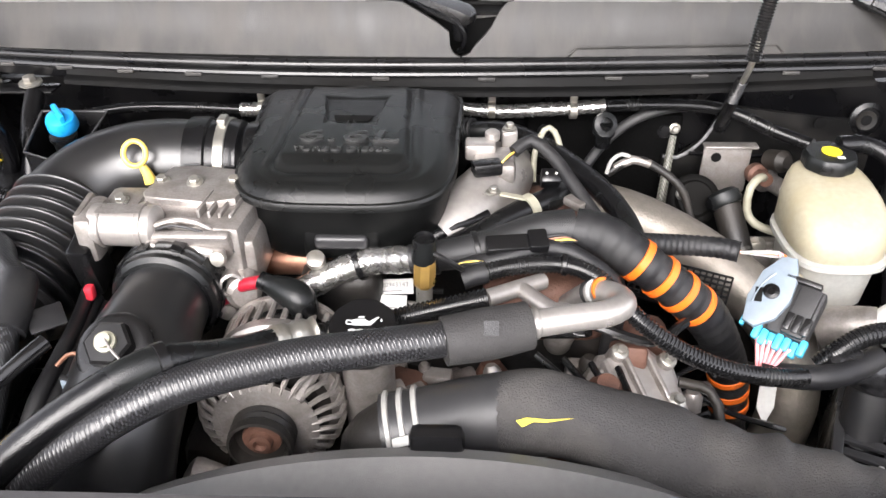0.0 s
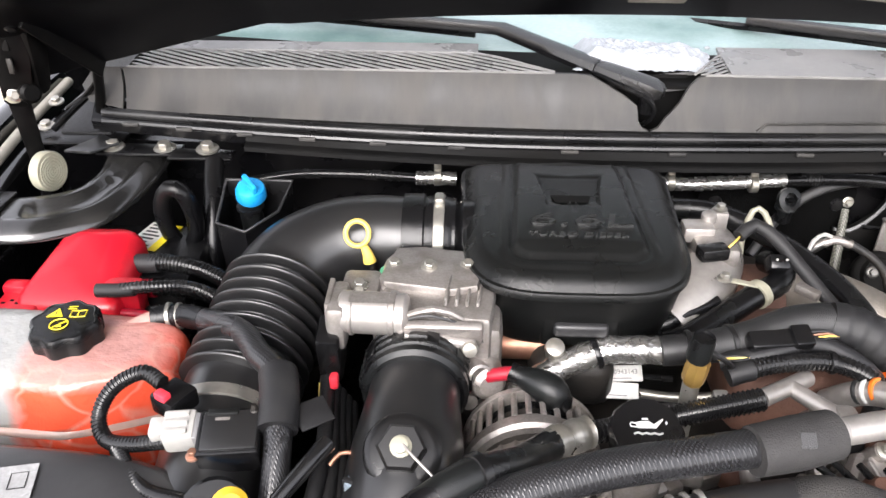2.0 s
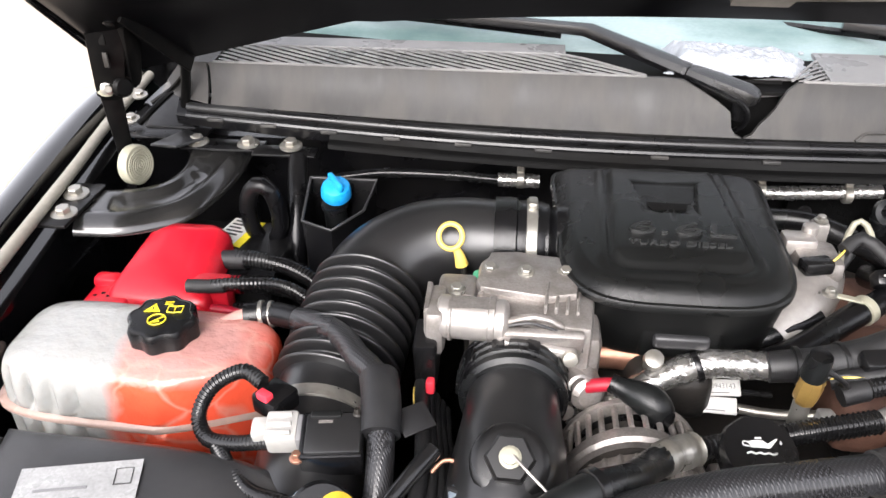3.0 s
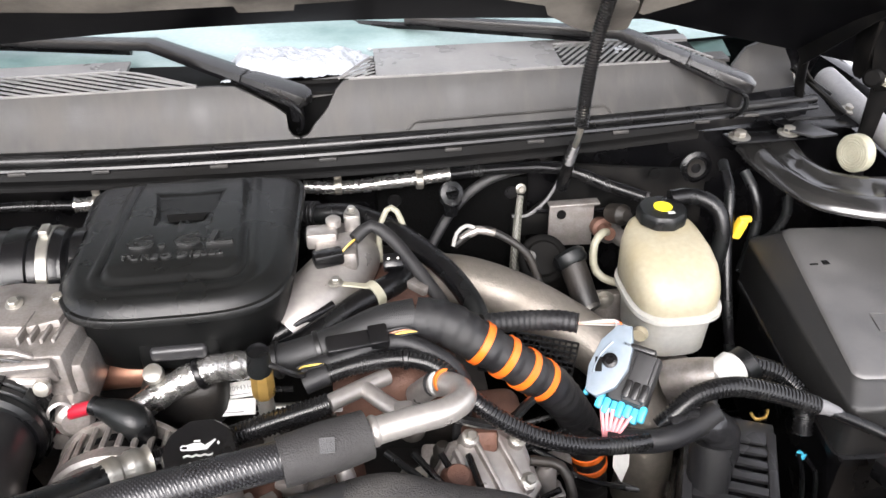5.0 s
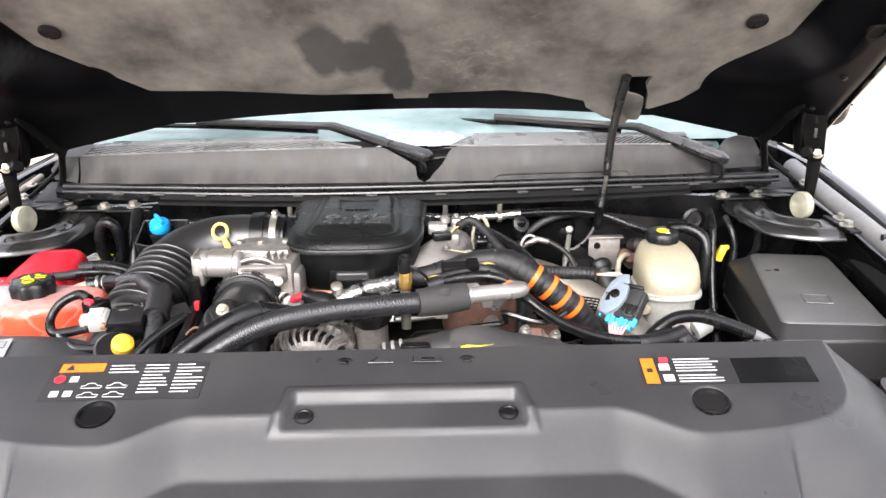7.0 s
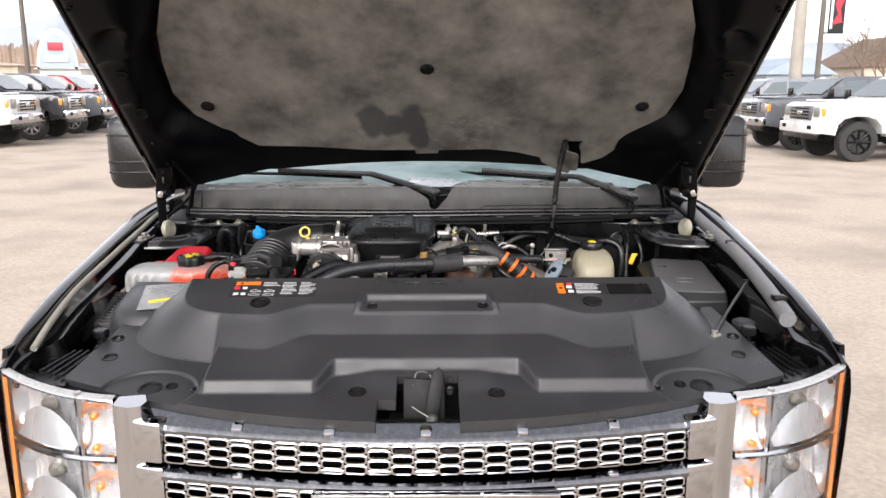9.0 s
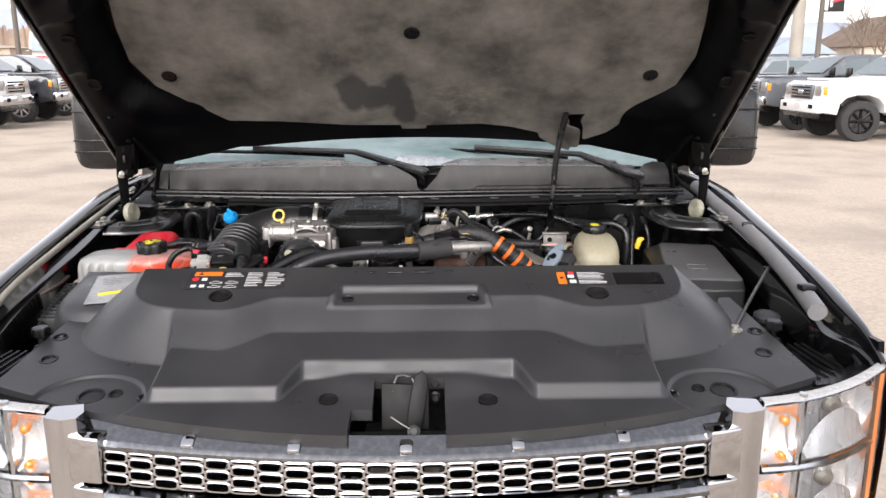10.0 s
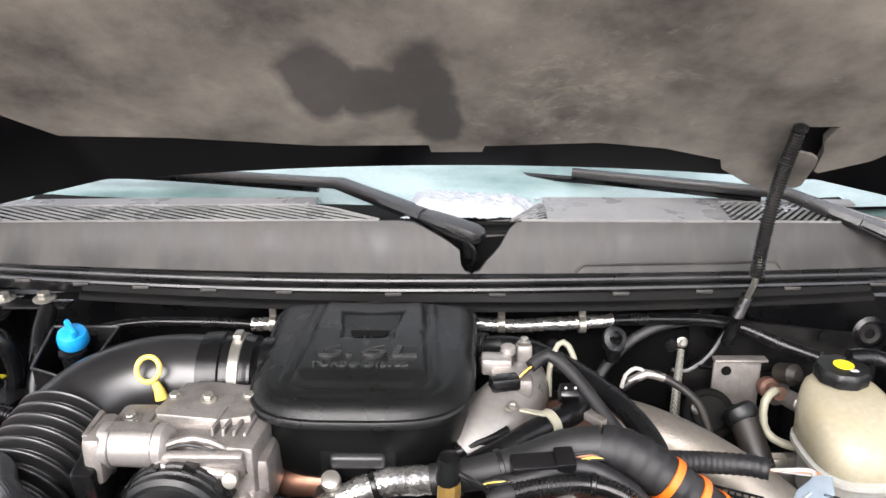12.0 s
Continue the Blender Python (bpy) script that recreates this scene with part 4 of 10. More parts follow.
for x, y in ((-0.131, 0.279), (0.135, 0.279), (-0.243, 0.036), (0.241, 0.032), (-0.752, 0.292), (0.752, 0.290), (-0.497, 0.062), (0.502, 0.060)):
    z = cover_h(x * 0.8, y) if abs(x) < 0.2 else cover_h(x, y - 0.03)
    part("push_clip", lathe([(0.013, 0.0), (0.013, 0.003), (0.009, 0.005), (0.008, 0.0035), (0.002, 0.0035)], (x, y, z - 0.001), (0, -0.2, 1), 20), M["plastic"], shroud)
# moulded pictograms behind the recess
for i, (x, kind) in enumerate(((-0.085, 0), (-0.035, 1), (0.03, 2), (0.085, 0))):
    y, z = 0.366, cover_h(0.3, 0.366) + 0.001
    if kind == 0:
        bm = join(rbox((0.012, 0.010, 0.002), (x, y - 0.004, z), 0.0005), prism([(x - 0.011, y), (x + 0.011, y), (x, y + 0.012)], 0.002, Matrix.Translation((0, 0, z - 0.001))))
    elif kind == 1:
        bm = tube([(x - 0.017, y - 0.009, z), (x + 0.017, y - 0.009, z), (x, y + 0.013, z), (x - 0.017, y - 0.009, z)], 0.0013, 6, smooth=False)
    else:
        bm = join(tube([(x - 0.02, y - 0.009, z), (x + 0.02, y - 0.009, z), (x + 0.02, y + 0.01, z), (x - 0.02, y + 0.01, z), (x - 0.02, y - 0.009, z)], 0.0013, 6, smooth=False), rbox((0.018, 0.007, 0.002), (x, y, z), 0.0005))
    part("moulded_sign", bm, M["plastic_smooth"], shroud)


TOPN = Vector((0, -0.30, 1)).normalized()
top_m = Matrix.Identity(4)
top_m.col[1][:3] = (0, TOPN.z, -TOPN.y)
top_m.col[2][:3] = TOPN


def flat_on_top(w, h, x, y, lift):
    """A thin sticker whose lower left corner lies at x, y on the sloping top."""
    bm = rbox((w, h, 0.0006), (w / 2, h / 2, 0), 0)
    return moved(bm, Matrix.Translation((x, y, 1.352 + 0.30 * (y - 0.245) + lift)) @ top_m)


# wide service label: black field, orange heading, pictures and lines of print
lab = part("service_label", flat_on_top(0.212, 0.070, -0.485, 0.303, 0.001), M["ink"], shroud, "black service label with an orange heading")
part("heading", flat_on_top(0.060, 0.016, -0.474, 0.353, 0.0022), M["inkorange"], lab)
part("warning_sign", moved(prism([(-0.006, -0.005), (0.006, -0.005), (0, 0.006)], 0.0006), Matrix.Translation((-0.460, 0.3605, 1.352 + 0.30 * (0.3605 - 0.245) + 0.0026)) @ top_m), M["ink"], lab)
part("ban_sign", moved(lathe([(0.0075, 0), (0.0075, 0.0006), (0.0058, 0.0006), (0.0058, 0)], n=20), Matrix.Translation((-0.468, 0.340, 1.352 + 0.30 * (0.340 - 0.245) + 0.002)) @ top_m), M["inkred"], lab)
for i, (x, y) in enumerate(((-0.454, 0.335), (-0.472, 0.309), (-0.454, 0.309))):
    part("pictogram", flat_on_top(0.011, 0.010, x, y, 0.002), M["inkwhite"], lab)
for ix in range(2):
    for iy in range(2):
        x, y = -0.434 + ix * 0.034, 0.307 + iy * 0.016
        car = [(0, 0), (0.026, 0), (0.027, 0.004), (0.020, 0.005), (0.016, 0.009), (0.008, 0.009), (0.005, 0.005), (0, 0.004), (0, 0)]
        bm = moved(tube([(a, b, 0) for a, b in car], 0.0005, 4, smooth=False), Matrix.Translation((x, y, 1.352 + 0.30 * (y - 0.245) + 0.0022)) @ top_m)
        part("car_outline", bm, M["inkwhite"], lab)
part("snow_sign", flat_on_top(0.008, 0.008, -0.427, 0.356, 0.002), M["inkwhite"], lab)
random.seed(11)
for col, (x0, w) in enumerate(((-0.406, 0.042), (-0.358, 0.042), (-0.314, 0.040))):
    rows_n = 3 if col == 0 else 9
    for k in range(rows_n):
        y = 0.363 - k * 0.0062
        part("print_line", flat_on_top(w * random.uniform(0.55, 1.0), 0.0014, x0, y, 0.002), M["inkwhite"], lab)
# narrow warning label and blank dark label
lab = part("warning_label", flat_on_top(0.122, 0.050, 0.322, 0.309, 0.001), M["ink"], shroud, "black warning label with an orange end")
part("heading", flat_on_top(0.018, 0.048, 0.323, 0.310, 0.0022), M["inkorange"], lab)
part("warning_sign", flat_on_top(0.008, 0.007, 0.328, 0.330, 0.003), M["ink"], lab)
part("pictogram", flat_on_top(0.012, 0.010, 0.349, 0.348, 0.0022), M["inkred"], lab)
part("pictogram", flat_on_top(0.014, 0.012, 0.346, 0.334, 0.0022), M["inkwhite"], lab)
part("pictogram", flat_on_top(0.014, 0.012, 0.348, 0.314, 0.0022), M["inkwhite"], lab)
for k in range(8):
    part("print_line", flat_on_top(random.uniform(0.05, 0.072), 0.0014, 0.368, 0.353 - k * 0.0054 - (0.003 if k > 4 else 0), 0.0022), M["inkwhite"], lab)
part("blank_label", flat_on_top(0.105, 0.048, 0.448, 0.309, 0.001), M["plastic"], shroud, "worn blank black label")

# hood bumpers and radiator fittings on the cover
for sx in (-1, 1):
    b = thing("hood_bumper", "black rubber hexagonal hood bumper", "bumper", (sx * 0.79, 0.289, 1.262), "hood bumpers")
    part("pad", lathe([(0.017, 0), (0.019, 0.003), (0.019, 0.018), (0.016, 0.021)], (sx * 0.79, 0.289, 1.273), n=6, roll=15), M["rubber"], b)
    part("stem", lathe([(0.008, 0), (0.008, 0.02)], (sx * 0.79, 0.289, 1.252), n=12), M["bare"], b)
cap = thing("washer_reservoir", "washer reservoir neck with a dull grey cap", "reservoir", (0.816, 0.385, 1.262))
part("disc", lathe([(0.030, 0), (0.030, 0.010), (0.025, 0.015), (0.012, 0.017)], (0.816, 0.385, 1.264), (0, -0.1, 1), 24, lobes=8, lobe=0.03), M["plastic_grain"], cap)
part("neck", lathe([(0.02, -0.06), (0.02, 0.0)], (0.816, 0.385, 1.264), n=20), M["plastic"], cap)
rod = thing("stay_rod", "thin steel stay rod bolted to the fender", "stay rod", (0.709, 0.296, 1.27))
part("bar", tube([(0.712, 0.300, 1.276), (0.80, 0.44, 1.30), (0.905, 0.598, 1.330)], 0.0042, 10), M["rodsteel"], rod)
part("foot", lathe([(0.016, 0), (0.016, 0.005), (0.009, 0.007), (0.009, 0.013)], (0.709, 0.296, 1.268), n=16), M["steel"], rod)
part("eye", lathe([(0.013, 0), (0.013, 0.006), (0.006, 0.008)], (0.908, 0.602, 1.326), n=14), M["bare"], rod)
for sx in (-1, 1):
    t = thing("corner_bracket", "black ribbed bracket between cover and fender", "bracket", (sx * 0.84, 0.2, 1.24), "corner brackets")
    base = prism([(0.79, 0.08), (0.87, 0.10), (0.90, 0.25), (0.80, 0.28)], 0.006, Matrix.Translation((0, 0, 1.225)))
    if sx < 0:
        moved(base, Matrix.Diagonal((-1, 1, 1, 1)))
    part("plate", base, M["plastic"], t)
    for k in range(4):
        part("rib", tube([(sx * (0.80 + 0.016 * k), 0.27, 1.245), (sx * (0.815 + 0.02 * k), 0.12 + 0.01 * k, 1.238)], 0.004, 6), M["plastic"], t)
    part("screw", bolt_bm((sx * 0.80, 0.285, 1.245), r=0.006), M["bare"], t)

# hood latch
latch = thing("hood_latch", "black steel hood latch with a spring lever", "latch", (0.0, 0.06, 1.2))
part("backplate", rbox((0.15, 0.006, 0.12), (0.0, 0.112, 1.19), 0.002), M["bare"], latch)
part("floor_plate", rbox((0.16, 0.24, 0.006), (0.0, 0.07, 1.165), 0.002), M["bare"], latch)
part("frame_plate", prism([(-0.045, -0.09), (0.03, -0.10), (0.045, -0.05), (0.045, 0.05), (-0.045, 0.055)], 0.012, Matrix.Translation((-0.005, 0.06, 1.195)) @ Matrix.Rotation(radians(74), 4, "X"), 0.003), M["latchblack"], latch)

part("lever", prism([(-0.012, -0.05), (0.016, -0.045), (0.018, 0.03), (0.014, 0.055), (0.002, 0.064), (-0.01, 0.05), (-0.014, 0.0)], 0.010, Matrix.Translation((0.016, 0.045, 1.216)) @ Matrix.Rotation(radians(68), 4, "X") @ Matrix.Rotation(radians(-8), 4, "Z"), 0.003), M["latchblack"], latch)
part("spring", tube([(-0.03, 0.06, 1.235), (-0.02, 0.09, 1.255), (0.004, 0.10, 1.248), (0.012, 0.085, 1.24)], 0.0022, 6), M["steel"], latch)
part("spring", tube([(-0.030, 0.0, 1.212), (-0.014, -0.006, 1.203), (0.004, -0.012, 1.194)], 0.0013, 6), M["steel"], latch)
for z in (1.235, 1.205):
    part("bolt", bolt_bm((0.052, 0.10, z), (0, -1, 0.2), 0.008), M["bare"], latch)
part("bolt", bolt_bm((0.012, -0.012, 1.188), (0, -1, 0.6), 0.008), M["dark"], latch)

# ---- grille ----
def gy(x, z):
    return -0.092 + 0.21 * x * x - 0.02 * sstep(1.25, 1.0, z)


grille = thing("grille", "chrome grille with staggered openings over dark mesh", "grille", (0, -0.06, 1.1))


def chrome_bar(zlip, x1=0.60):
    """Sloping shelf that ends in a narrow bright lip."""
    rows = []
    for i in range(61):
        x = -x1 + 2 * x1 * i / 60
        y, r = gy(x, zlip), 0.006 * (x / 0.55) ** 2
        rows.append([(x, y + 0.046, zlip + 0.022 + r), (x, y + 0.008, zlip + 0.004 + r), (x, y + 0.006, zlip + 0.0028 + r), (x, y + 0.001, zlip - 0.002 + r * 0.5), (x, y, zlip - 0.006), (x, y + 0.001, zlip - 0.010), (x, y + 0.010, zlip - 0.011)])
    # darker chrome copy holds the hood's dark reflection in its colour
    part("bar", sheet(rows), M["dimwetchrome"], grille, sharp=25)


chrome_bar(1.178)
chrome_bar(1.080)


def honeycomb(z0, rows_n, pitch=0.0205, w=0.0470, x1=0.541):
    """Staggered rounded openings with inner walls."""
    cells = []
    cols = int(2 * x1 / w)
    K = 16
    for c in range(cols):
        cx = -cols * w / 2 + (c + 0.5) * w
        shift = (c % 2) * 0.5
        for r in range(-1, rows_n + 1):
            lo = z0 + (r + shift) * pitch
            hi = lo + pitch
            l2, h2 = max(lo, z0), min(hi, z0 + rows_n * pitch)
            if h2 - l2 < 0.006:
                continue
            hw, hh, cz = w / 2, (h2 - l2) / 2, (l2 + h2) / 2
            outer, inner = [], []
            for k in range(K):
                t = 2 * math.pi * (k + 0.5) / K
                q, s = math.cos(t), math.sin(t)
                m = max(abs(q), abs(s))
                outer.append((cx + hw * q / m, cz + hh * s / m))
                inner.append((cx + (hw - 0.0040) * math.copysign(abs(q) ** 0.5, q), cz + (hh - 0.0032) * math.copysign(abs(s) ** 0.5, s)))
            bm = bmesh.new()
            cells.append(bm)
            vo = [bm.verts.new((x, gy(x, z), z)) for x, z in outer]
            vi = [bm.verts.new((x, gy(x, z) - 0.001, z)) for x, z in inner]
            vb = [bm.verts.new((x, gy(x, z) + 0.016, z + 0.001)) for x, z in inner]
            for k in range(K):
                k2 = (k + 1) % K
                bm.faces.new((vo[k], vo[k2], vi[k2], vi[k]))
                bm.faces.new((vi[k], vi[k2], vb[k2], vb[k]))
    return cells


for z0 in (1.110, 1.012):
    for cell in honeycomb(z0, 3):
        part("grille_cell", cell, M["chrome"], grille)
# near-black sheets behind the openings stand for the shade in there
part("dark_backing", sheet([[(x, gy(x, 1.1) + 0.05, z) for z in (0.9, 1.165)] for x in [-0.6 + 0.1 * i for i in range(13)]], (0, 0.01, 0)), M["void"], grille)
part("top_filler", sheet([[(x, gy(x, 1.2) + 0.03, 1.165), (x, gy(x, 1.2) + 0.09, 1.185)] for x in [-0.6 + 0.1 * i for i in range(13)]], (0, 0, -0.01)), M["void"], grille)
for x in (-0.385, -0.195, 0.0, 0.195, 0.385):
    part("clip_tab", rbox((0.024, 0.030, 0.022), (x, gy(x, 1.2) + 0.020, 1.186), 0.005, m=Matrix.Rotation(radians(25), 4, "X")), M["chrome"], grille)
for x in (-0.385, 0.385):
    part("clip_tab", rbox((0.024, 0.030, 0.022), (x, gy(x, 1.08) + 0.020, 1.088), 0.005, m=Matrix.Rotation(radians(25), 4, "X")), M["chrome"], grille)
for sx in (-1, 1):
    for zc, hz in ((1.152, 0.046), (1.052, 0.046)):
        part("end_block", rbox((0.066, 0.04, hz * 2), (sx * 0.572, gy(0.56, 1.1) + 0.020, zc), 0.008, m=Matrix.Rotation(radians(sx * 12), 4, "Z")), M["chrome"], grille)
    part("side_frame", loft([[(sx * 0.585, 0.005, z), (sx * 0.588, -0.022, z), (sx * 0.612, -0.030, z), (sx * 0.648, -0.018, z), (sx * 0.652, 0.03, z), (sx * 0.6, 0.04, z)] for z in (0.8, 1.0, 1.20, 1.226)]), M["chrome"], grille)
part("lower_bar", sheet([[(x, gy(x, 0.9) - 0.01, 0.98), (x, gy(x, 0.9) - 0.016, 0.95), (x, gy(x, 0.9), 0.80)] for x in [-0.55 + 0.11 * i for i in range(11)]], (0, 0.01, 0)), M["chrome"], grille)
M["badgered"] = material("badge_enamel", (0.26, 0.002, 0.010), 0.45, spec=0.2)
# badge as plain red plates in chrome rims
badge = part("badge", rbox((0.50, 0.02, 0.135), (0.02, -0.118, 1.017), 0.012), M["chrome"], grille, "chrome badge with plain red plates")
for x0, x1 in ((-0.222, -0.075), (-0.062, 0.105), (0.116, 0.262)):
    part("plate", rbox((x1 - x0, 0.012, 0.115), ((x0 + x1) / 2, -0.127, 1.018), 0.006), M["badgered"], badge)
    part("rim", join(*[rbox(s, c, 0.002) for s, c in (((x1 - x0 + 0.006, 0.018, 0.008), ((x0 + x1) / 2, -0.126, 1.079)), ((0.007, 0.018, 0.12), (x0 - 0.001, -0.126, 1.018)), ((0.007, 0.018, 0.12), (x1 + 0.001, -0.126, 1.018)))]), M["chrome"], badge)

# ---- headlights ----
def lamp_y(u):
    """Sweep of the lamp front from the inner edge (0) to the outer edge (1)."""
    return 0.004 + 0.135 * u ** 2.0


M["lenslip"] = material("cloudy_plastic", (0.42, 0.42, 0.41), 0.25, 0.2, dirt=(0.2, 0.19, 0.18), dirt_amount=0.5, dirt_scale=25, coat=0.5)
M["optic"] = material("fluted_lens", (0.52, 0.53, 0.54), 0.28, 0.6, bump=1.0, bump_scale=500, stretch=(1, 1, 0.05))


def headlight(sx):
    lamp = thing("headlight", "clear stacked headlight with chrome reflectors and amber edge", "headlight", (sx * 0.78, 0.05, 1.1), "headlights")
    X = lambda u: sx * (0.657 + 0.30 * u)
    ztop = lambda u: 1.226 + 0.018 * u
    z0 = 0.90
    part("housing", sheet([[(X(u), lamp_y(u) + d, z) for d, z in ((0.018, ztop(u) - 0.002), (0.085, ztop(u) - 0.012), (0.11, 1.0), (0.10, z0))] for u in [i / 12 for i in range(13)]]), M["plastic"], lamp)
    part("lens_lip", sheet([[(X(u), lamp_y(u) + d, ztop(u) + z) for d, z in ((0.0, 0.001), (0.006, 0.004), (0.022, 0.005), (0.024, -0.004))] for u in [i / 12 for i in range(13)]]), M["lenslip"], lamp, "cloudy clear plastic lip")
    for (u0, u1, za, zb, k) in ((0.275, 0.95, 1.097, 1.232, 1), (0.275, 0.95, 0.93, 1.083, 1), (0.01, 0.262, 1.097, 1.224, 0), (0.01, 0.262, 0.93, 1.083, 0)):
        rows = []
        for i in range(15):
            u = u0 + (u1 - u0) * i / 14
            row = []
            for j in range(11):
                z = za + (zb - za) * j / 10
                p, q = 2 * i / 14 - 1, 2 * j / 10 - 1
                bowl = (0.055 if k else 0.035) * (1 - 0.55 * (p * p) - 0.45 * (q * q)) * min(1, 6 * (1 - max(abs(p), abs(q)))) + 0.004 * math.cos(i * 3.14) * k
                row.append((X(u), lamp_y(u) + 0.016 + max(0, bowl), z))
            rows.append(row)
        part("reflector", sheet(rows), M["reflector"], lamp)
        if k:
            c = ((u0 + u1) / 2, (za + zb) / 2)
            part("bulb_shield", lathe([(0.020, 0), (0.018, 0.018), (0.010, 0.026)], (X(c[0]), lamp_y(c[0]) + 0.07, c[1] + 0.012), (0, -1, 0), 18), M["steel"], lamp)
            fan = [[(X(u0 + 0.06 + (u1 - u0 - 0.12) * i / 10), lamp_y(u0 + 0.06 + (u1 - u0 - 0.12) * i / 10) + 0.010 + 0.02 * (j / 4), za + 0.006 + (0.072 * math.sin(math.pi * i / 10) ** 0.6 + 0.006) * j / 4) for j in range(5)] for i in range(11)]
            part("fluted_optic", sheet(fan), M["optic"], lamp)
    for z in (1.200, 1.128, 1.095, 1.035):
        part("amber_bulb", lathe([(0.006, 0), (0.009, 0.010), (0.008, 0.018), (0.002, 0.022)], (X(0.18), lamp_y(0.15) + 0.040, z - 0.02), (0, -1, 0), 14), M["amber"], lamp)
    part("divider", tube([(X(u), lamp_y(u) + 0.010, 1.090) for u in (0.02, 0.25, 0.5, 0.75, 0.95)], 0.010, 8, 0.04), M["chrome"], lamp)
    part("divider", tube([(X(0.265), lamp_y(0.265) + 0.01, z) for z in (0.92, 1.0, 1.1, 1.24)], 0.008, 8, 0.05), M["chrome"], lamp)
    part("rim", tube([(X(u), lamp_y(u) + 0.008, ztop(u) - 0.003) for u in (0.0, 0.25, 0.5, 0.75, 1.0)], 0.006, 8, 0.04), M["chrome"], lamp)
    rows = []
    for z in [z0 + (1.236 - z0) * i / 8 for i in range(9)]:
        rows.append([(X(0.925), lamp_y(0.925) - 0.001, z), (X(0.965), lamp_y(0.975) - 0.007, z), (X(1.005), lamp_y(1.0) + 0.004, z), (X(1.012), lamp_y(1.0) + 0.04, z)])
    part("amber_edge", sheet(rows), M["amber"], lamp, "amber side marker strip")
    rows = []
    for i in range(17):
        u = i / 16
        rows.append([(X(u), lamp_y(u) + 0.006, ztop(u)), (X(u), lamp_y(u) - 0.004, ztop(u) - 0.008), (X(u), lamp_y(u) - 0.006, 1.1), (X(u), lamp_y(u) - 0.002, z0)])
    lens = part("lens", sheet(rows), M["glass"], lamp, "clear outer lens")
    lens.visible_shadow = False


headlight(1)
headlight(-1)
bm = sheet([[(x, -0.04 + 0.2 * x * x, 0.86), (x, -0.10 + 0.2 * x * x, 0.80), (x, -0.12 + 0.2 * x * x, 0.55), (x, -0.02 + 0.2 * x * x, 0.45)] for x in [-1.0 + 0.1 * i for i in range(21)]], (0, 0.02, 0))
single("front_bumper", bm, M["chrome"], "chrome front bumper below the grille", "bumper")

# ---- tow mirrors ----
for sx in (-1, 1):
    mir = thing("tow_mirror", "large black plastic towing mirror", "mirror", (sx * 1.28, 1.95, 1.55), "tow mirrors")
    rings = []
    for y, k in ((1.90, 0.80), (1.92, 0.95), (1.96, 1.0), (2.03, 0.95)):
        rings.append([(sx * (1.29 + 0.115 * k * a), y, 1.585 + 0.165 * k * b) for a, b in superellipse(1, 1, 5, 32)])
    part("shell", loft(rings), M["plastic_smooth"], mir)
    for cz in (1.50, 1.545, 1.66):
        part("crease", rbox((0.20, 0.02, 0.006), (sx * 1.29, 1.897, cz), 0.002), M["plastic"], mir)
    part("arm", tube([(sx * 1.2, 1.98, 1.62), (sx * 1.05, 2.0, 1.60)], 0.025, 10), M["plastic"], mir)
    part("arm", tube([(sx * 1.2, 1.98, 1.50), (sx * 1.05, 2.0, 1.48)], 0.025, 10), M["plastic"], mir)

# ======== engine bay ========
# ---- engine mass below the fittings ----
engine = thing("engine_block", "dark grimy diesel engine block with cast covers", "engine", (0.0, 0.85, 0.9))
part("block", rbox((0.52, 0.55, 0.36), (-0.03, 0.88, 1.02), 0.03), M["dark"], engine)
part("front_cover", rbox((0.42, 0.08, 0.40), (-0.02, 0.62, 1.0), 0.02), M["dark"], engine)
for sx in (-1, 1):
    part("valve_cover", rbox((0.16, 0.40, 0.08), (-0.03 + sx * 0.2, 0.96, 1.215), 0.02, m=Matrix.Rotation(radians(sx * 14), 4, "Y")), M["dark"], engine)
part("turbo_shield", rbox((0.15, 0.16, 0.09), (0.13, 0.82, 1.285), 0.025, 3), M["rust"], engine, "rust-brown heat shield")
part("turbo_shield", rbox((0.07, 0.06, 0.05), (0.25, 0.78, 1.225), 0.02, 3), M["rust"], engine, "rust-brown heat shield")
part("intake_bridge", rbox((0.10, 0.30, 0.07), (-0.12, 0.92, 1.285), 0.02, 3), M["dark"], engine)
part("exhaust_housing", lathe([(0.05, -0.06), (0.055, 0), (0.05, 0.06), (0.03, 0.07)], (0.12, 0.98, 1.27), (1, 0.2, 0), 20), M["rust"], engine)

# ---- intake resonator cover ----
cover = thing("engine_cover", "matt black plastic engine cover with raised lettering", "engine cover", (-0.117, 0.92, 1.34))
CT = radians(2.6)
cm = Matrix.Translation((-0.117, 0.934, 1.417)) @ Matrix.Rotation(CT, 4, "X")


def cover_ring(k, z, inset=0.0):
    """Lid outline: square rear, rounded front; inset in metres."""
    out = []
    for i in range(88):
        t = 2 * math.pi * i / 88
        q, s = math.cos(t), math.sin(t)
        n = 3.6 if s < 0 else 14.0
        a, b = 0.1375 * k - inset, 0.152 * k - inset
        x, y = a * math.copysign(abs(q) ** (2 / n), q), b * math.copysign(abs(s) ** (2 / n), s)
        x *= 1.01 + 0.05 * max(0, y / b)
        out.append(cm @ Vector((x, y, z)))
    return out


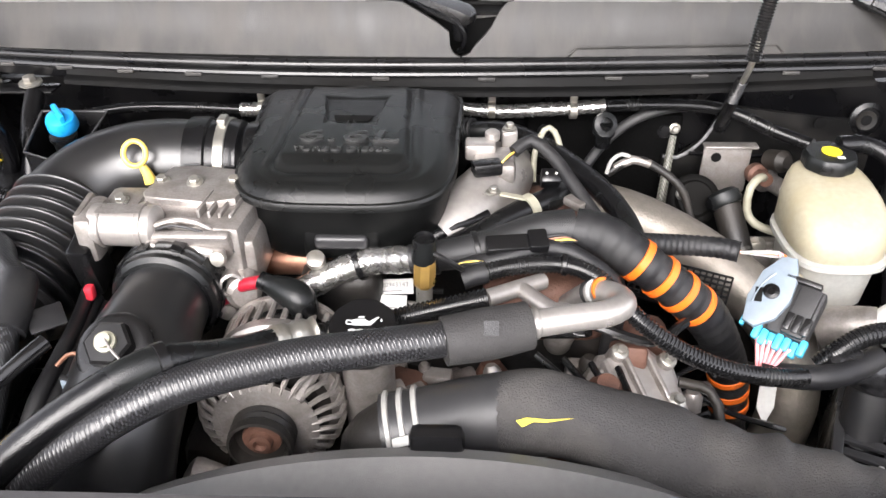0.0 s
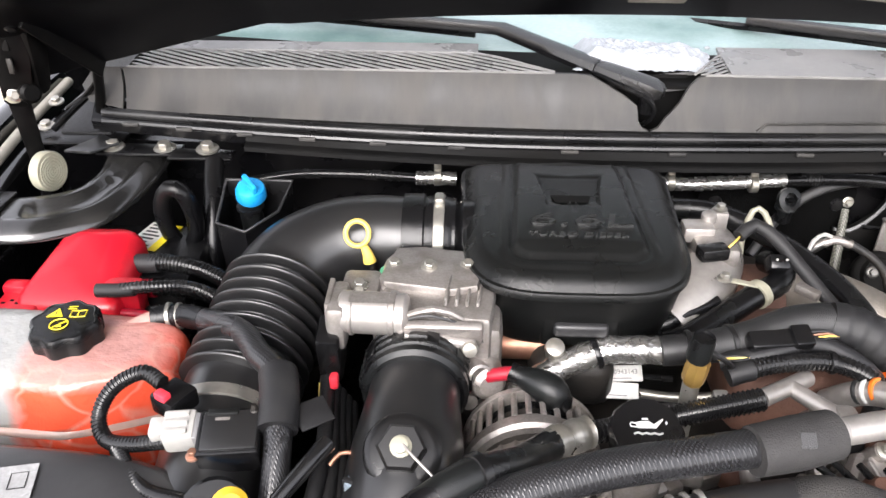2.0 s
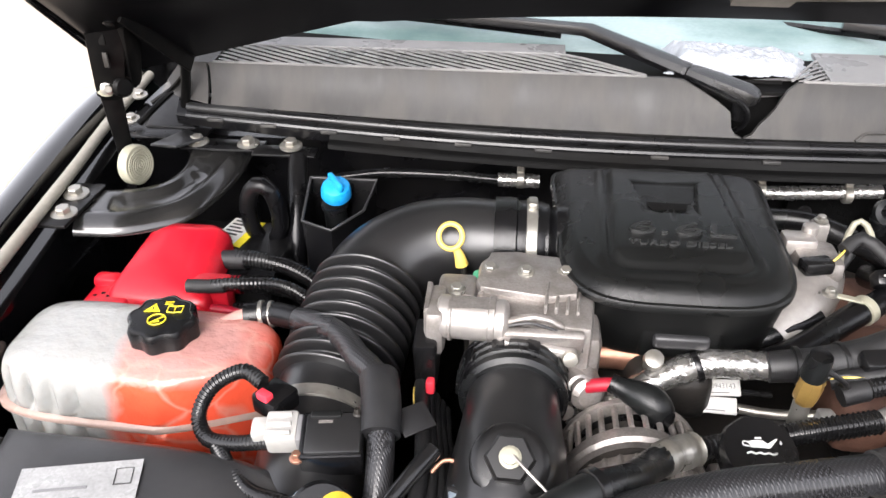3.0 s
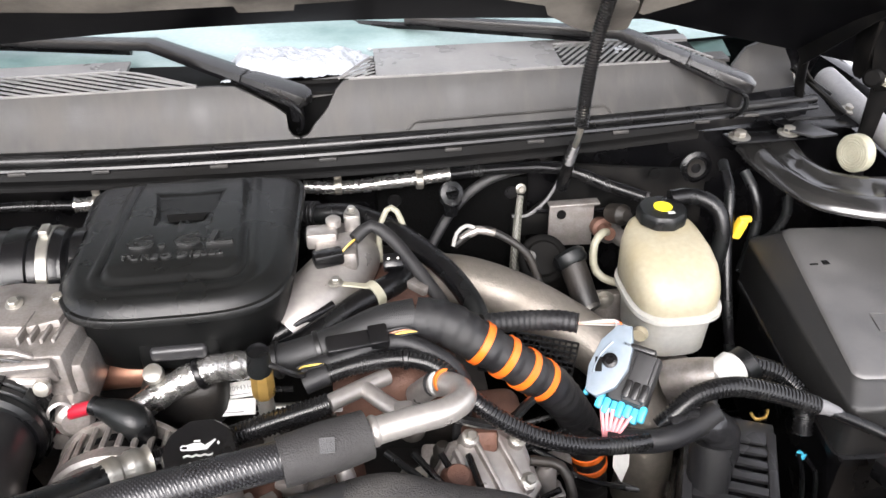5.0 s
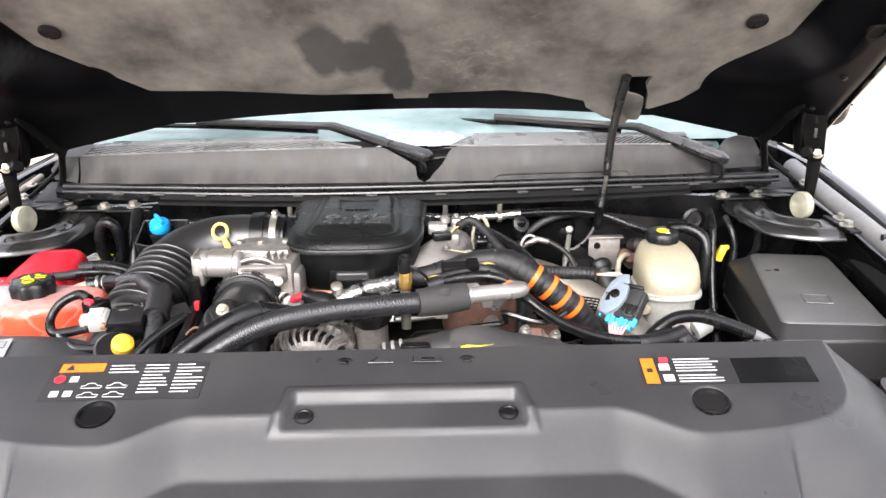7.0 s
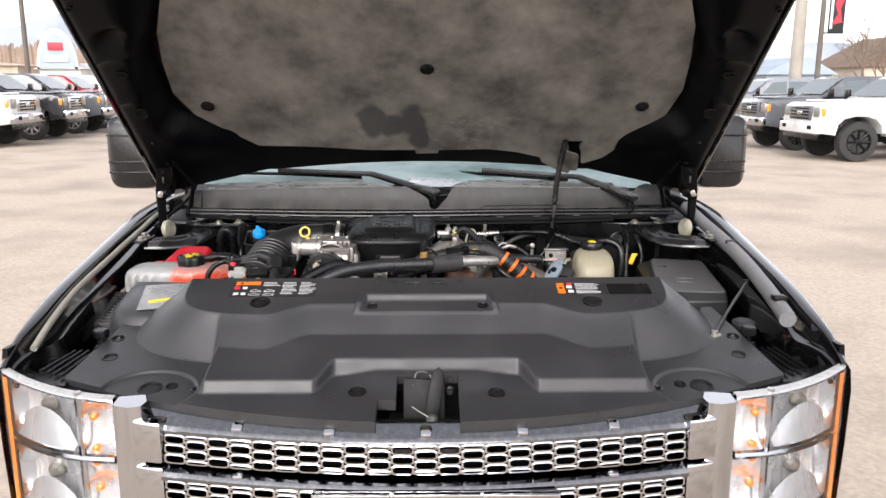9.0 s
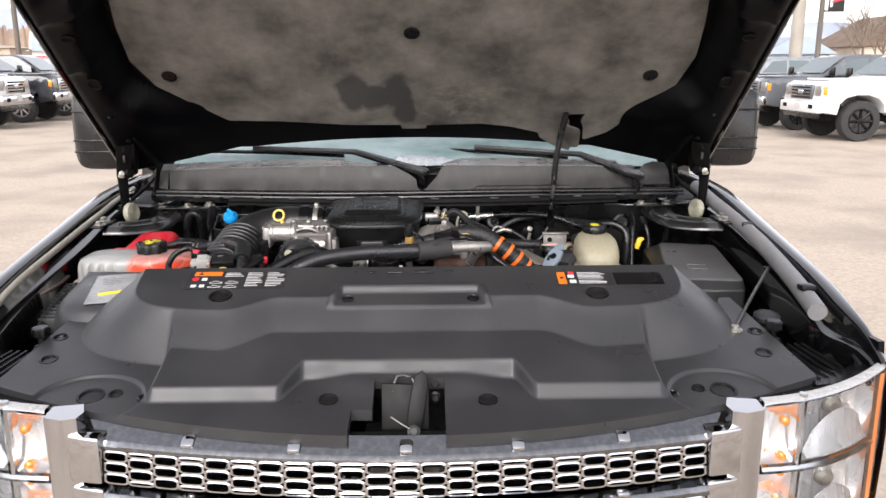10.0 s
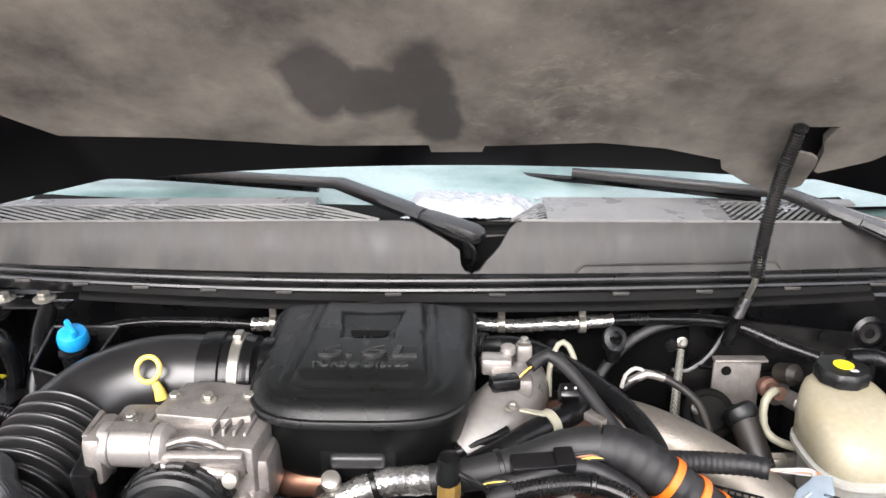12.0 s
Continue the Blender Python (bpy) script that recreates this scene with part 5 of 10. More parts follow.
def lid_relief(x, y):
    """Raised centre panel, grab recess and ribs on the lid."""
    a = abs(x)
    hw = 0.066 + 0.010 * (0.13 - y) / 0.2
    # distance outside a panel with rounded front corners
    dx, dy = a - (hw - 0.022), (-0.080 - y)
    d = math.hypot(max(dx, 0), max(dy, 0)) + min(max(dx, dy), 0) - 0.022
    front = sstep(-0.076, -0.100, y)
    h = (0.0066 - 0.0030 * front) * (1 - sstep(-0.003 - 0.003 * front, 0.004, d)) + (0.0040 - 0.0014 * front) * (1 - sstep(0.014, 0.022, d))
    h -= (0.0026 - 0.0016 * front) * math.exp(-((d - 0.006) / 0.0024) ** 2)
    rw = 0.034 + 0.016 * (y - 0.016) / 0.10
    rec = (1 - sstep(rw - 0.004, rw, a)) * sstep(0.010, 0.014, y)
    h -= rec * (0.0030 + 0.0070 * (1 - sstep(0.012, 0.105, y)))
    for c in (-0.036, -0.012, 0.012, 0.036):
        h += 0.0042 * (1 - sstep(0.004, 0.0075, abs(x - 0.92 * c * (1 + 3.0 * (y - 0.09))))) * sstep(0.092, 0.102, y)
    return h


def lid_ring_at(z, inset):
    out = []
    for i in range(220):
        t = 2 * math.pi * i / 220
        q, s = math.cos(t), math.sin(t)
        n = 3.6 if s < 0 else 14.0
        a, b = 0.1375 - inset, 0.152 - inset
        x, y = a * math.copysign(abs(q) ** (2 / n), q), b * math.copysign(abs(s) ** (2 / n), s)
        x *= 1.01 + 0.05 * max(0, y / b)
        k = sstep(0.016, 0.026, inset)
        out.append(cm @ Vector((x, y, z + k * lid_relief(x, y))))
    return out


rows = [(-0.009, 0.004), (-0.009, 0.0), (-0.003, 0.0), (0.0002, 0.0015), (0.0012, 0.005), (0.006, 0.009), (0.0115, 0.014), (0.0145, 0.021)]
rows += [(0.0150 + 0.003 * sstep(0.022, 0.08, 0.0225 + 0.002 * i), 0.0225 + 0.002 * i) for i in range(57)]
part("lid", loft([lid_ring_at(z, k) for z, k in rows]), M["cover"], cover, sharp=28)
part("tub", loft([cover_ring(1, -0.090, 0.022), cover_ring(1, -0.080, 0.014), cover_ring(1, -0.030, 0.007), cover_ring(1, -0.008, 0.006)]), M["tub"], cover)
M["gloss"] = material("satin_letters", (0.017, 0.0175, 0.0175), 0.26, spec=0.8)
# near-black plate as the painted shade at the bottom of the grab recess
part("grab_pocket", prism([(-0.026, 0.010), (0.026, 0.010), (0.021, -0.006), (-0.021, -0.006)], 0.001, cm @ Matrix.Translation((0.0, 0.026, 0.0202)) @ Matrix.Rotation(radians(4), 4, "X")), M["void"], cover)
lm0 = cm @ Matrix.Translation((0.002, -0.051, 0.0302))
slant = Matrix.Identity(4)
slant[0][1] = 0.22
part("lettering", text_bm("6.6L", 0.050, 0.0024, lm0 @ slant @ Matrix.Diagonal((1.52, 0.74, 1, 1))), M["gloss"], cover)
part("lettering", text_bm("TURBO DIESEL", 0.0158, 0.0014, cm @ Matrix.Translation((-0.002, -0.074, 0.0300)) @ slant @ Matrix.Diagonal((1.15, 0.8, 1, 1))), M["gloss"], cover)
# front clasp
part("clasp_frame", rbox((0.094, 0.014, 0.046), m=cm @ Matrix.Translation((0.002, -0.136, -0.060)), bevel=0.008, seg=3), M["tub"], cover)
part("clasp", rbox((0.064, 0.012, 0.018), m=cm @ Matrix.Translation((0.002, -0.145, -0.054)), bevel=0.0058, seg=4), M["shroud_smooth"], cover)
part("mount_bolt", join(lathe([(0.011, 0), (0.012, 0.004), (0.011, 0.012), (0.006, 0.014)], (-0.145, 0.782, 1.333), (0, -0.6, 1), 18), lathe([(0.009, -0.02), (0.009, 0)], (-0.145, 0.782, 1.333), (0, -0.6, 1), 12)), M["steel"], cover, "pale steel mounting bolt")

# ---- intake tract ----
intake = thing("intake_elbow", "satin black plastic intake elbow with rubber bellows", "intake duct", (-0.42, 0.85, 1.3))
part("elbow", tube([(-0.325, 0.955, 1.378), (-0.37, 0.956, 1.377), (-0.42, 0.950, 1.370), (-0.462, 0.930, 1.357), (-0.484, 0.905, 1.344), (-0.490, 0.885, 1.337)], lambda t: 0.055 + 0.011 * t, 36, 0.008), M["satin"], intake)
part("cuff", lathe([(0.052, 0), (0.060, 0.001), (0.061, 0.028), (0.057, 0.030), (0.057, 0.06), (0.055, 0.065)], (-0.335, 0.955, 1.378), (1, 0, 0), 32), M["rubber"], intake)
part("hose_clamp", lathe([(0.0585, 0), (0.0595, 0.001), (0.0595, 0.013), (0.0585, 0.014)], (-0.294, 0.955, 1.378), (1, 0, 0), 32), M["steel"], intake, "steel worm-drive clamp")
part("clamp_screw", rbox((0.012, 0.022, 0.010), (-0.287, 0.952, 1.440), 0.003), M["steel"], intake)
part("rubber_joint", lathe([(0.050, 0), (0.055, 0.002), (0.055, 0.016), (0.048, 0.02), (0.054, 0.026), (0.054, 0.04)], (-0.282, 0.955, 1.378), (1, 0, 0), 30), M["rubber"], intake)
bel = [(-0.489, 0.892, 1.340), (-0.498, 0.83, 1.322), (-0.506, 0.77, 1.306), (-0.512, 0.728, 1.295)]


def bellow_r(t):
    k = (t * 9) % 1.0
    return 0.0570 + 0.0150 * math.exp(-((k - 0.5) / 0.20) ** 4)


part("bellows", tube(bel, bellow_r, 48, 0.0012), M["satin"], intake, sharp=60)
part("outlet", tube([(-0.512, 0.732, 1.296), (-0.513, 0.69, 1.290), (-0.508, 0.60, 1.275), (-0.500, 0.47, 1.25)], 0.0605, 32), M["satin"], intake)
part("hose_clamp", lathe([(0.0615, 0), (0.0630, 0.001), (0.0630, 0.015), (0.0615, 0.016)], (-0.513, 0.684, 1.289), (0, 1, 0.2), 36), M["steel"], intake, "steel band clamp")
# flow sensor on the outlet
maf = thing("airflow_sensor", "black airflow sensor with a grey connector plug", "sensor", (-0.47, 0.58, 1.36))
maf_m = Matrix.Translation((-0.478, 0.609, 1.346)) @ Matrix.Rotation(radians(14), 4, "X") @ Matrix.Rotation(radians(6), 4, "Z")
part("body", rbox((0.062, 0.052, 0.036), m=maf_m, bevel=0.004), M["plastic"], maf)
part("lid", rbox((0.054, 0.044, 0.004), m=maf_m @ Matrix.Translation((0.002, 0, 0.019)), bevel=0.002), M["satin"], maf)
part("lid_step", rbox((0.030, 0.008, 0.004), m=maf_m @ Matrix.Translation((-0.006, 0.020, 0.021)), bevel=0.0015), M["cover"], maf)
part("print_mark", rbox((0.014, 0.003, 0.0006), m=maf_m @ Matrix.Translation((-0.006, 0.012, 0.0212)), bevel=0), M["alu"], maf)
part("screw", bolt_bm(maf_m @ Vector((0.024, 0.020, 0.018)), r=0.003), M["dark"], maf)
part("screw", bolt_bm(maf_m @ Vector((-0.032, -0.022, 0.010)), r=0.0045), M["copper"], maf)
part("plug", rbox((0.032, 0.034, 0.028), m=maf_m @ Matrix.Translation((-0.050, 0.012, 0.004)), bevel=0.004), M["whitepl"], maf, "pale grey plug")
for k in range(3):
    part("plug_rib", rbox((0.024, 0.005, 0.005), m=maf_m @ Matrix.Translation((-0.052, 0.002 + 0.010 * k, 0.019)), bevel=0.001), M["whitepl"], maf)
part("plug_neck", rbox((0.020, 0.022, 0.018), m=maf_m @ Matrix.Translation((-0.072, 0.016, 0.002)), bevel=0.004), M["whitepl"], maf)
part("seal", rbox((0.006, 0.030, 0.024), m=maf_m @ Matrix.Translation((-0.033, 0.010, 0.004)), bevel=0.002), M["foam"], maf)

# yellow dipstick ring
dip = thing("dipstick", "faded yellow ring-handled dipstick", "dipstick", (-0.371, 0.89, 1.36))
ring_pts = [Vector((-0.387, 0.893, 1.420)) + Vector((0.0145 * math.cos(a), 0.007 * math.sin(a), 0.0140 * math.sin(a))) for a in [2 * math.pi * i / 28 for i in range(29)]]
part("ring", tube(ring_pts, 0.0034, 10, smooth=False), M["pale_yellow"], dip)
part("neck", tube([(-0.380, 0.890, 1.406), (-0.375, 0.889, 1.394), (-0.372, 0.888, 1.382)], lambda t: 0.0045 + 0.004 * t, 12, 0.004), M["pale_yellow"], dip)
part("shank", tube([(-0.371, 0.892, 1.384), (-0.366, 0.886, 1.34), (-0.36, 0.87, 1.2)], 0.004, 8), M["dark"], dip)

# ---- throttle valve casting ----
valve = thing("throttle_valve", "cast aluminium throttle valve body with bolts", "valve body", (-0.30, 0.80, 1.33))
part("housing", rbox((0.135, 0.105, 0.085), (-0.283, 0.805, 1.358), 0.007, 2, Matrix.Rotation(radians(-6), 4, "Z")), M["alu"], valve)
part("top_cover", prism([(-0.058, -0.03), (-0.05, -0.042), (0.03, -0.044), (0.058, -0.03), (0.060, 0.02), (0.045, 0.04), (-0.02, 0.044), (-0.052, 0.035)], 0.016, Matrix.Translation((-0.290, 0.838, 1.394)) @ Matrix.Rotation(radians(-8), 4, "Z"), 0.004), M["alu"], valve)
part("step", rbox((0.045, 0.045, 0.04), (-0.372, 0.815, 1.385), 0.007, 2), M["alu"], valve)
part("motor", lathe([(0.020, -0.045), (0.024, -0.042), (0.024, 0.028), (0.020, 0.032), (0.010, 0.034)], (-0.345, 0.757, 1.398), (1, -0.05, 0), 24), M["alu_clean"], valve)
part("motor_label", rbox((0.05, 0.020, 0.0006), (-0.352, 0.752, 1.4225), 0), M["alu"], valve)
part("end_flange", rbox((0.022, 0.062, 0.058), (-0.392, 0.765, 1.388), 0.008, 2), M["alu"], valve)
part("boss", lathe([(0.024, 0), (0.026, 0.01), (0.02, 0.04), (0.014, 0.045)], (-0.235, 0.765, 1.318), (0.4, -1, 0.2), 22), M["alu"], valve)
part("lower_flange", lathe([(0.056, 0), (0.058, 0.006), (0.058, 0.018), (0.05, 0.022)], (-0.303, 0.762, 1.325), (0, -1, 0.35), 32), M["alu"], valve)
part("web", rbox((0.10, 0.012, 0.06), (-0.28, 0.750, 1.372), 0.004, 2, Matrix.Rotation(radians(24), 4, "X")), M["alu"], valve)
part("side_lug", rbox((0.03, 0.09, 0.07), (-0.222, 0.80, 1.345), 0.012, 2), M["alu"], valve)
part("arc_rib", tube([(-0.315, 0.745, 1.405), (-0.285, 0.748, 1.412), (-0.255, 0.752, 1.398), (-0.245, 0.752, 1.37)], 0.004, 8), M["alu"], valve)
part("lever_arm", rbox((0.082, 0.012, 0.020), m=Matrix.Translation((-0.278, 0.738, 1.374)) @ Matrix.Rotation(radians(8), 4, "Y"), bevel=0.006, seg=3), M["alu_clean"], valve)
part("lever_pivot", lathe([(0.012, 0), (0.013, 0.004), (0.010, 0.010), (0.004, 0.011)], (-0.316, 0.735, 1.380), (0, -1, 0.3), 18), M["alu"], valve)
part("lever_pivot", lathe([(0.009, 0), (0.010, 0.004), (0.008, 0.008), (0.003, 0.009)], (-0.244, 0.735, 1.370), (0, -1, 0.3), 18), M["steel"], valve)
part("gasket", tube([(-0.312, 0.742, 1.402), (-0.290, 0.741, 1.408), (-0.262, 0.742, 1.400), (-0.238, 0.745, 1.384), (-0.226, 0.75, 1.36)], 0.0018, 6), M["ink"], valve)
part("outlet_stub", lathe([(0.013, -0.03), (0.014, 0), (0.014, 0.026), (0.011, 0.028), (0.010, 0.012)], (-0.240, 0.748, 1.332), (0.35, -1, 0.3), 20), M["alu"], valve)
part("outlet_stub", lathe([(0.009, -0.02), (0.010, 0), (0.010, 0.016), (0.006, 0.017)], (-0.246, 0.742, 1.296), (0.2, -1, 0.1), 16), M["alu"], valve)
for k in range(4):
    part("cooling_rib", rbox((0.004, 0.05, 0.030), (-0.270 + 0.012 * k, 0.795, 1.396 - 0.002 * k), 0.0015, 1, Matrix.Rotation(radians(-6), 4, "Z")), M["alu"], valve)
part("cover_seam", tube([(-0.345, 0.80, 1.402), (-0.340, 0.873, 1.400), (-0.27, 0.882, 1.402), (-0.232, 0.87, 1.398), (-0.228, 0.81, 1.390)], 0.003, 6), M["alu_clean"], valve)
part("motor_band", lathe([(0.0245, -0.004), (0.026, -0.003), (0.026, 0.003), (0.0245, 0.004)], (-0.330, 0.757, 1.398), (1, -0.05, 0), 24), M["alu"], valve)
part("motor_band", lathe([(0.0245, -0.002), (0.0255, -0.001), (0.0255, 0.001), (0.0245, 0.002)], (-0.375, 0.757, 1.398), (1, -0.05, 0), 24), M["alu"], valve)
for p in ((-0.294, 0.836, 1.410), (-0.248, 0.842, 1.408), (-0.336, 0.842, 1.408), (-0.372, 0.80, 1.405), (-0.252, 0.752, 1.372), (-0.262, 0.742, 1.340), (-0.228, 0.775, 1.375)):
    part("bolt", bolt_bm(p, (0, -0.3, 1), 0.0065), M["steel"], valve)
part("plug", lathe([(0.008, 0), (0.010, 0.004), (0.009, 0.014), (0.004, 0.016)], (-0.348, 0.866, 1.372), (0, -0.2, 1), 14), M["green"], valve, "green plastic plug")
part("side_plate", prism([(-0.03, -0.04), (0.028, -0.045), (0.034, 0.02), (0.02, 0.04), (-0.026, 0.036)], 0.006, Matrix.Translation((-0.404, 0.772, 1.380)) @ Matrix.Rotation(radians(90), 4, "Y") @ Matrix.Rotation(radians(90), 4, "Z"), 0.002), M["alu"], valve)
part("connector", rbox((0.026, 0.044, 0.07), (-0.401, 0.750, 1.352), 0.005, 2, Matrix.Rotation(radians(12), 4, "X")), M["plastic"], valve, "black wiring connector")
part("lock_tab", rbox((0.010, 0.012, 0.018), (-0.394, 0.718, 1.332), 0.003), M["inkred"], valve, "red lock tab")
for k, c in enumerate(("pale_yellow", "green", "ink")):
    part("wire", tube([(-0.412 + 0.003 * k, 0.728, 1.320), (-0.410 + 0.004 * k, 0.712, 1.30), (-0.395 + 0.003 * k, 0.70, 1.27), (-0.385, 0.69, 1.2)], 0.0022, 6), M[c], valve)

# ---- charge pipe with its nut ----
charge = thing("charge_pipe", "satin black charge pipe with a large sensor nut", "intake pipe", (-0.31, 0.60, 1.2))
part("cuff", lathe([(0.050, 0), (0.060, 0.004), (0.062, 0.012), (0.0585, 0.014), (0.0620, 0.017), (0.0620, 0.022), (0.0585, 0.024), (0.0615, 0.027), (0.0615, 0.033), (0.0575, 0.035), (0.0605, 0.038), (0.0605, 0.044), (0.0565, 0.046), (0.0595, 0.049), (0.0590, 0.056), (0.054, 0.06)], (-0.303, 0.760, 1.330), (0.0, -1, 0.02), 36), M["rubber"], charge)
for a in range(10):
    t = 2 * math.pi * a / 10
    part("cuff_tab", rbox((0.014, 0.026, 0.003), m=axis_frame((-0.303, 0.728, 1.331), (0, -1, 0.02)) @ Matrix.Rotation(t, 4, "Z") @ Matrix.Translation((0.0615, 0, 0)) @ Matrix.Rotation(radians(90), 4, "Y") @ Matrix.Rotation(radians(90), 4, "Z"), bevel=0.001), M["rubber"], charge)
part("pipe", tube([(-0.303, 0.715, 1.331), (-0.304, 0.66, 1.327), (-0.306, 0.60, 1.312), (-0.312, 0.545, 1.27), (-0.322, 0.515, 1.20), (-0.335, 0.50, 1.10), (-0.34, 0.50, 0.95)], lambda t: 0.050 + 0.010 * sstep(0.02, 0.25, t), 36, 0.010), M["satin"], charge)
na = (-0.02, -0.55, 0.83)
part("nut_flange", lathe([(0.037, -0.006), (0.038, 0.000), (0.035, 0.004), (0.029, 0.006)], (-0.306, 0.5835, 1.3640), na, 30), M["plastic"], charge)
part("nut", lathe([(0.024, 0), (0.024, 0.012), (0.021, 0.015), (0.015, 0.0152)], (-0.306, 0.5815, 1.3690), na, 6), M["plastic"], charge)
part("sensor_tip", lathe([(0.0105, 0), (0.0105, 0.004), (0.0075, 0.005), (0.0075, 0.010), (0.004, 0.011)], (-0.306, 0.5735, 1.3810), na, 14), M["ivory"], charge, "bright metal sensor tip")
part("lower_band", lathe([(0.075, -0.01), (0.078, -0.006), (0.078, 0.006), (0.075, 0.01)], (-0.345, 0.50, 1.10), (0.1, -0.5, 1), 34), M["bare"], charge)
part("lower_bowl", lathe([(0.05, 0.03), (0.075, 0.0), (0.075, -0.08), (0.06, -0.1)], (-0.345, 0.50, 1.10), (0.1, -0.5, 1), 34), M["plastic"], charge)
part("sensor_rod", tube([(-0.305, 0.570, 1.390), (-0.293, 0.556, 1.387), (-0.272, 0.540, 1.376)], 0.0014, 6), M["alu"], charge)

# ---- air conditioning lines ----
ac = thing("coolant_line", "thick braided hose joining a bent aluminium tube", "hose", (0.0, 0.57, 1.38))
part("hose", tube([(-0.385, 0.425, 1.285), (-0.345, 0.455, 1.322), (-0.302, 0.475, 1.352), (-0.225, 0.510, 1.382), (-0.132, 0.543, 1.389), (-0.06, 0.562, 1.388), (0.02, 0.582, 1.386)], 0.0178, 20), M["hose"], ac)
part("sleeve", tube([(0.014, 0.577, 1.386), (0.055, 0.588, 1.387), (0.094, 0.600, 1.388)], lambda t: 0.0255 - 0.004 * abs(t - 0.5), 24), M["foamgrey"], ac)
part("sleeve_print", rbox((0.014, 0.014, 0.0012), m=Matrix.Translation((0.058, 0.572, 1.4065)) @ Matrix.Rotation(radians(38), 4, "X"), bevel=0), M["plastic_grain"], ac)
part("bent_tube", tube([(0.098, 0.602, 1.388), (0.14, 0.613, 1.388), (0.170, 0.622, 1.386), (0.190, 0.640, 1.382), (0.192, 0.664, 1.374), (0.180, 0.684, 1.366), (0.166, 0.702, 1.350), (0.150, 0.722, 1.32)], 0.0135, 18, 0.006), M["alu_clean"], ac)
part("collar", lathe([(0.0142, 0), (0.0155, 0.003), (0.0155, 0.006), (0.0142, 0.008)], (0.096, 0.602, 1.388), (1, 0.26, 0), 22), M["alu_clean"], ac)
for k, c in enumerate(("ink", "inkwhite", "inkorange")):
    part("stripe", lathe([(0.0138, 0), (0.0141, 0.0005), (0.0141, 0.004), (0.0138, 0.0045)], (0.167 + 0.005 * k, 0.700 - 0.006 * k, 1.354 + 0.006 * k), (0.6, -0.75, 0.7), 20), M[c], ac)

line = thing("refrigerant_hose", "thin rubber hose with crimped fitting and loom", "hose", (-0.15, 0.62, 1.35))
part("hose", tube([(-0.40, 0.42, 1.31), (-0.335, 0.468, 1.362), (-0.262, 0.512, 1.396), (-0.233, 0.532, 1.396), (-0.20, 0.56, 1.378), (-0.175, 0.60, 1.354), (-0.155, 0.622, 1.346)], 0.0155, 16), M["rubber"], line)
part("tie", lathe([(0.016, 0), (0.0185, 0.001), (0.0185, 0.010), (0.016, 0.011)], (-0.240, 0.527, 1.397), (0.7, 0.6, -0.1), 18), M["plastic"], line)
part("crimp", tube([(-0.166, 0.612, 1.349), (-0.150, 0.625, 1.345), (-0.124, 0.642, 1.340)], lambda t: 0.0175 if int(t * 7) % 3 else 0.0155, 18, 0.003), M["steel"], line)
part("loom", corrugated([(-0.124, 0.644, 1.336), (-0.07, 0.662, 1.334), (0.0, 0.667, 1.352), (0.058, 0.672, 1.365)], 0.0125), M["loom"], line)
part("tube", tube([(0.055, 0.672, 1.365), (0.09, 0.695, 1.362), (0.118, 0.715, 1.358)], 0.0095, 14), M["alu_clean"], line)
part("tee", join(tube([(0.092, 0.695, 1.362), (0.110, 0.672, 1.362), (0.128, 0.652, 1.362)], 0.009, 12), rbox((0.022, 0.022, 0.026), (0.132, 0.650, 1.36), 0.006)), M["alu_clean"], line)
part("bracket_loop", lathe([(0.015, 0), (0.017, 0.002), (0.017, 0.012), (0.012, 0.012), (0.012, 0.0)], (-0.243, 0.507, 1.372), (0.7, 0.5, 0.2), 18), M["plastic"], line)

# ---- alternator ----
alt = thing("alternator", "cast aluminium alternator with cooling slots and pulley", "alternator", (-0.175, 0.60, 1.26))
ac0 = (-0.172, 0.652, 1.258)
part("drum", lathe([(0.05, -0.05), (0.062, -0.045), (0.066, -0.02), (0.066, 0.03), (0.058, 0.044), (0.04, 0.05)], ac0, (0, -1, 0.04), 36), M["dark"], alt)
fm = axis_frame(ac0, (0, -1, 0.04))
for k in range(30):
    a = 2 * math.pi * k / 30
    c, s = math.cos(a), math.sin(a)
    c2, s2 = math.cos(a + 0.10), math.sin(a + 0.10)
    part("fin", tube([fm @ Vector((0.072 * c, 0.072 * s, -0.062)), fm @ Vector((0.074 * c, 0.074 * s, -0.02))], 0.0036, 6), M["alu"], alt)
    part("fin", tube([fm @ Vector((0.077 * c, 0.077 * s, 0.022)), fm @ Vector((0.075 * c, 0.075 * s, 0.046)), fm @ Vector((0.066 * c2, 0.066 * s2, 0.059)), fm @ Vector((0.048 * c2, 0.048 * s2, 0.066))], 0.0032, 6), M["alu"], alt)
part("ring", lathe([(0.066, -0.070), (0.074, -0.068), (0.078, -0.062), (0.077, -0.057), (0.068, -0.056)], ac0, (0, -1, 0.04), 36), M["alu"], alt)
part("rear_cap", lathe([(0.04, -0.075), (0.062, -0.07), (0.066, -0.058), (0.06, -0.055)], ac0, (0, -1, 0.04), 30), M["plastic"], alt)
part("ring", lathe([(0.074, -0.022), (0.078, -0.016), (0.078, -0.004), (0.074, 0.0)], ac0, (0, -1, 0.04), 36), M["alu"], alt)
part("ring", lathe([(0.072, 0.02), (0.078, 0.022), (0.078, 0.032), (0.070, 0.034)], ac0, (0, -1, 0.04), 36), M["alu"], alt)
part("front_ring", lathe([(0.040, 0.060), (0.052, 0.058), (0.056, 0.066), (0.044, 0.070)], ac0, (0, -1, 0.04), 30), M["alu"], alt)
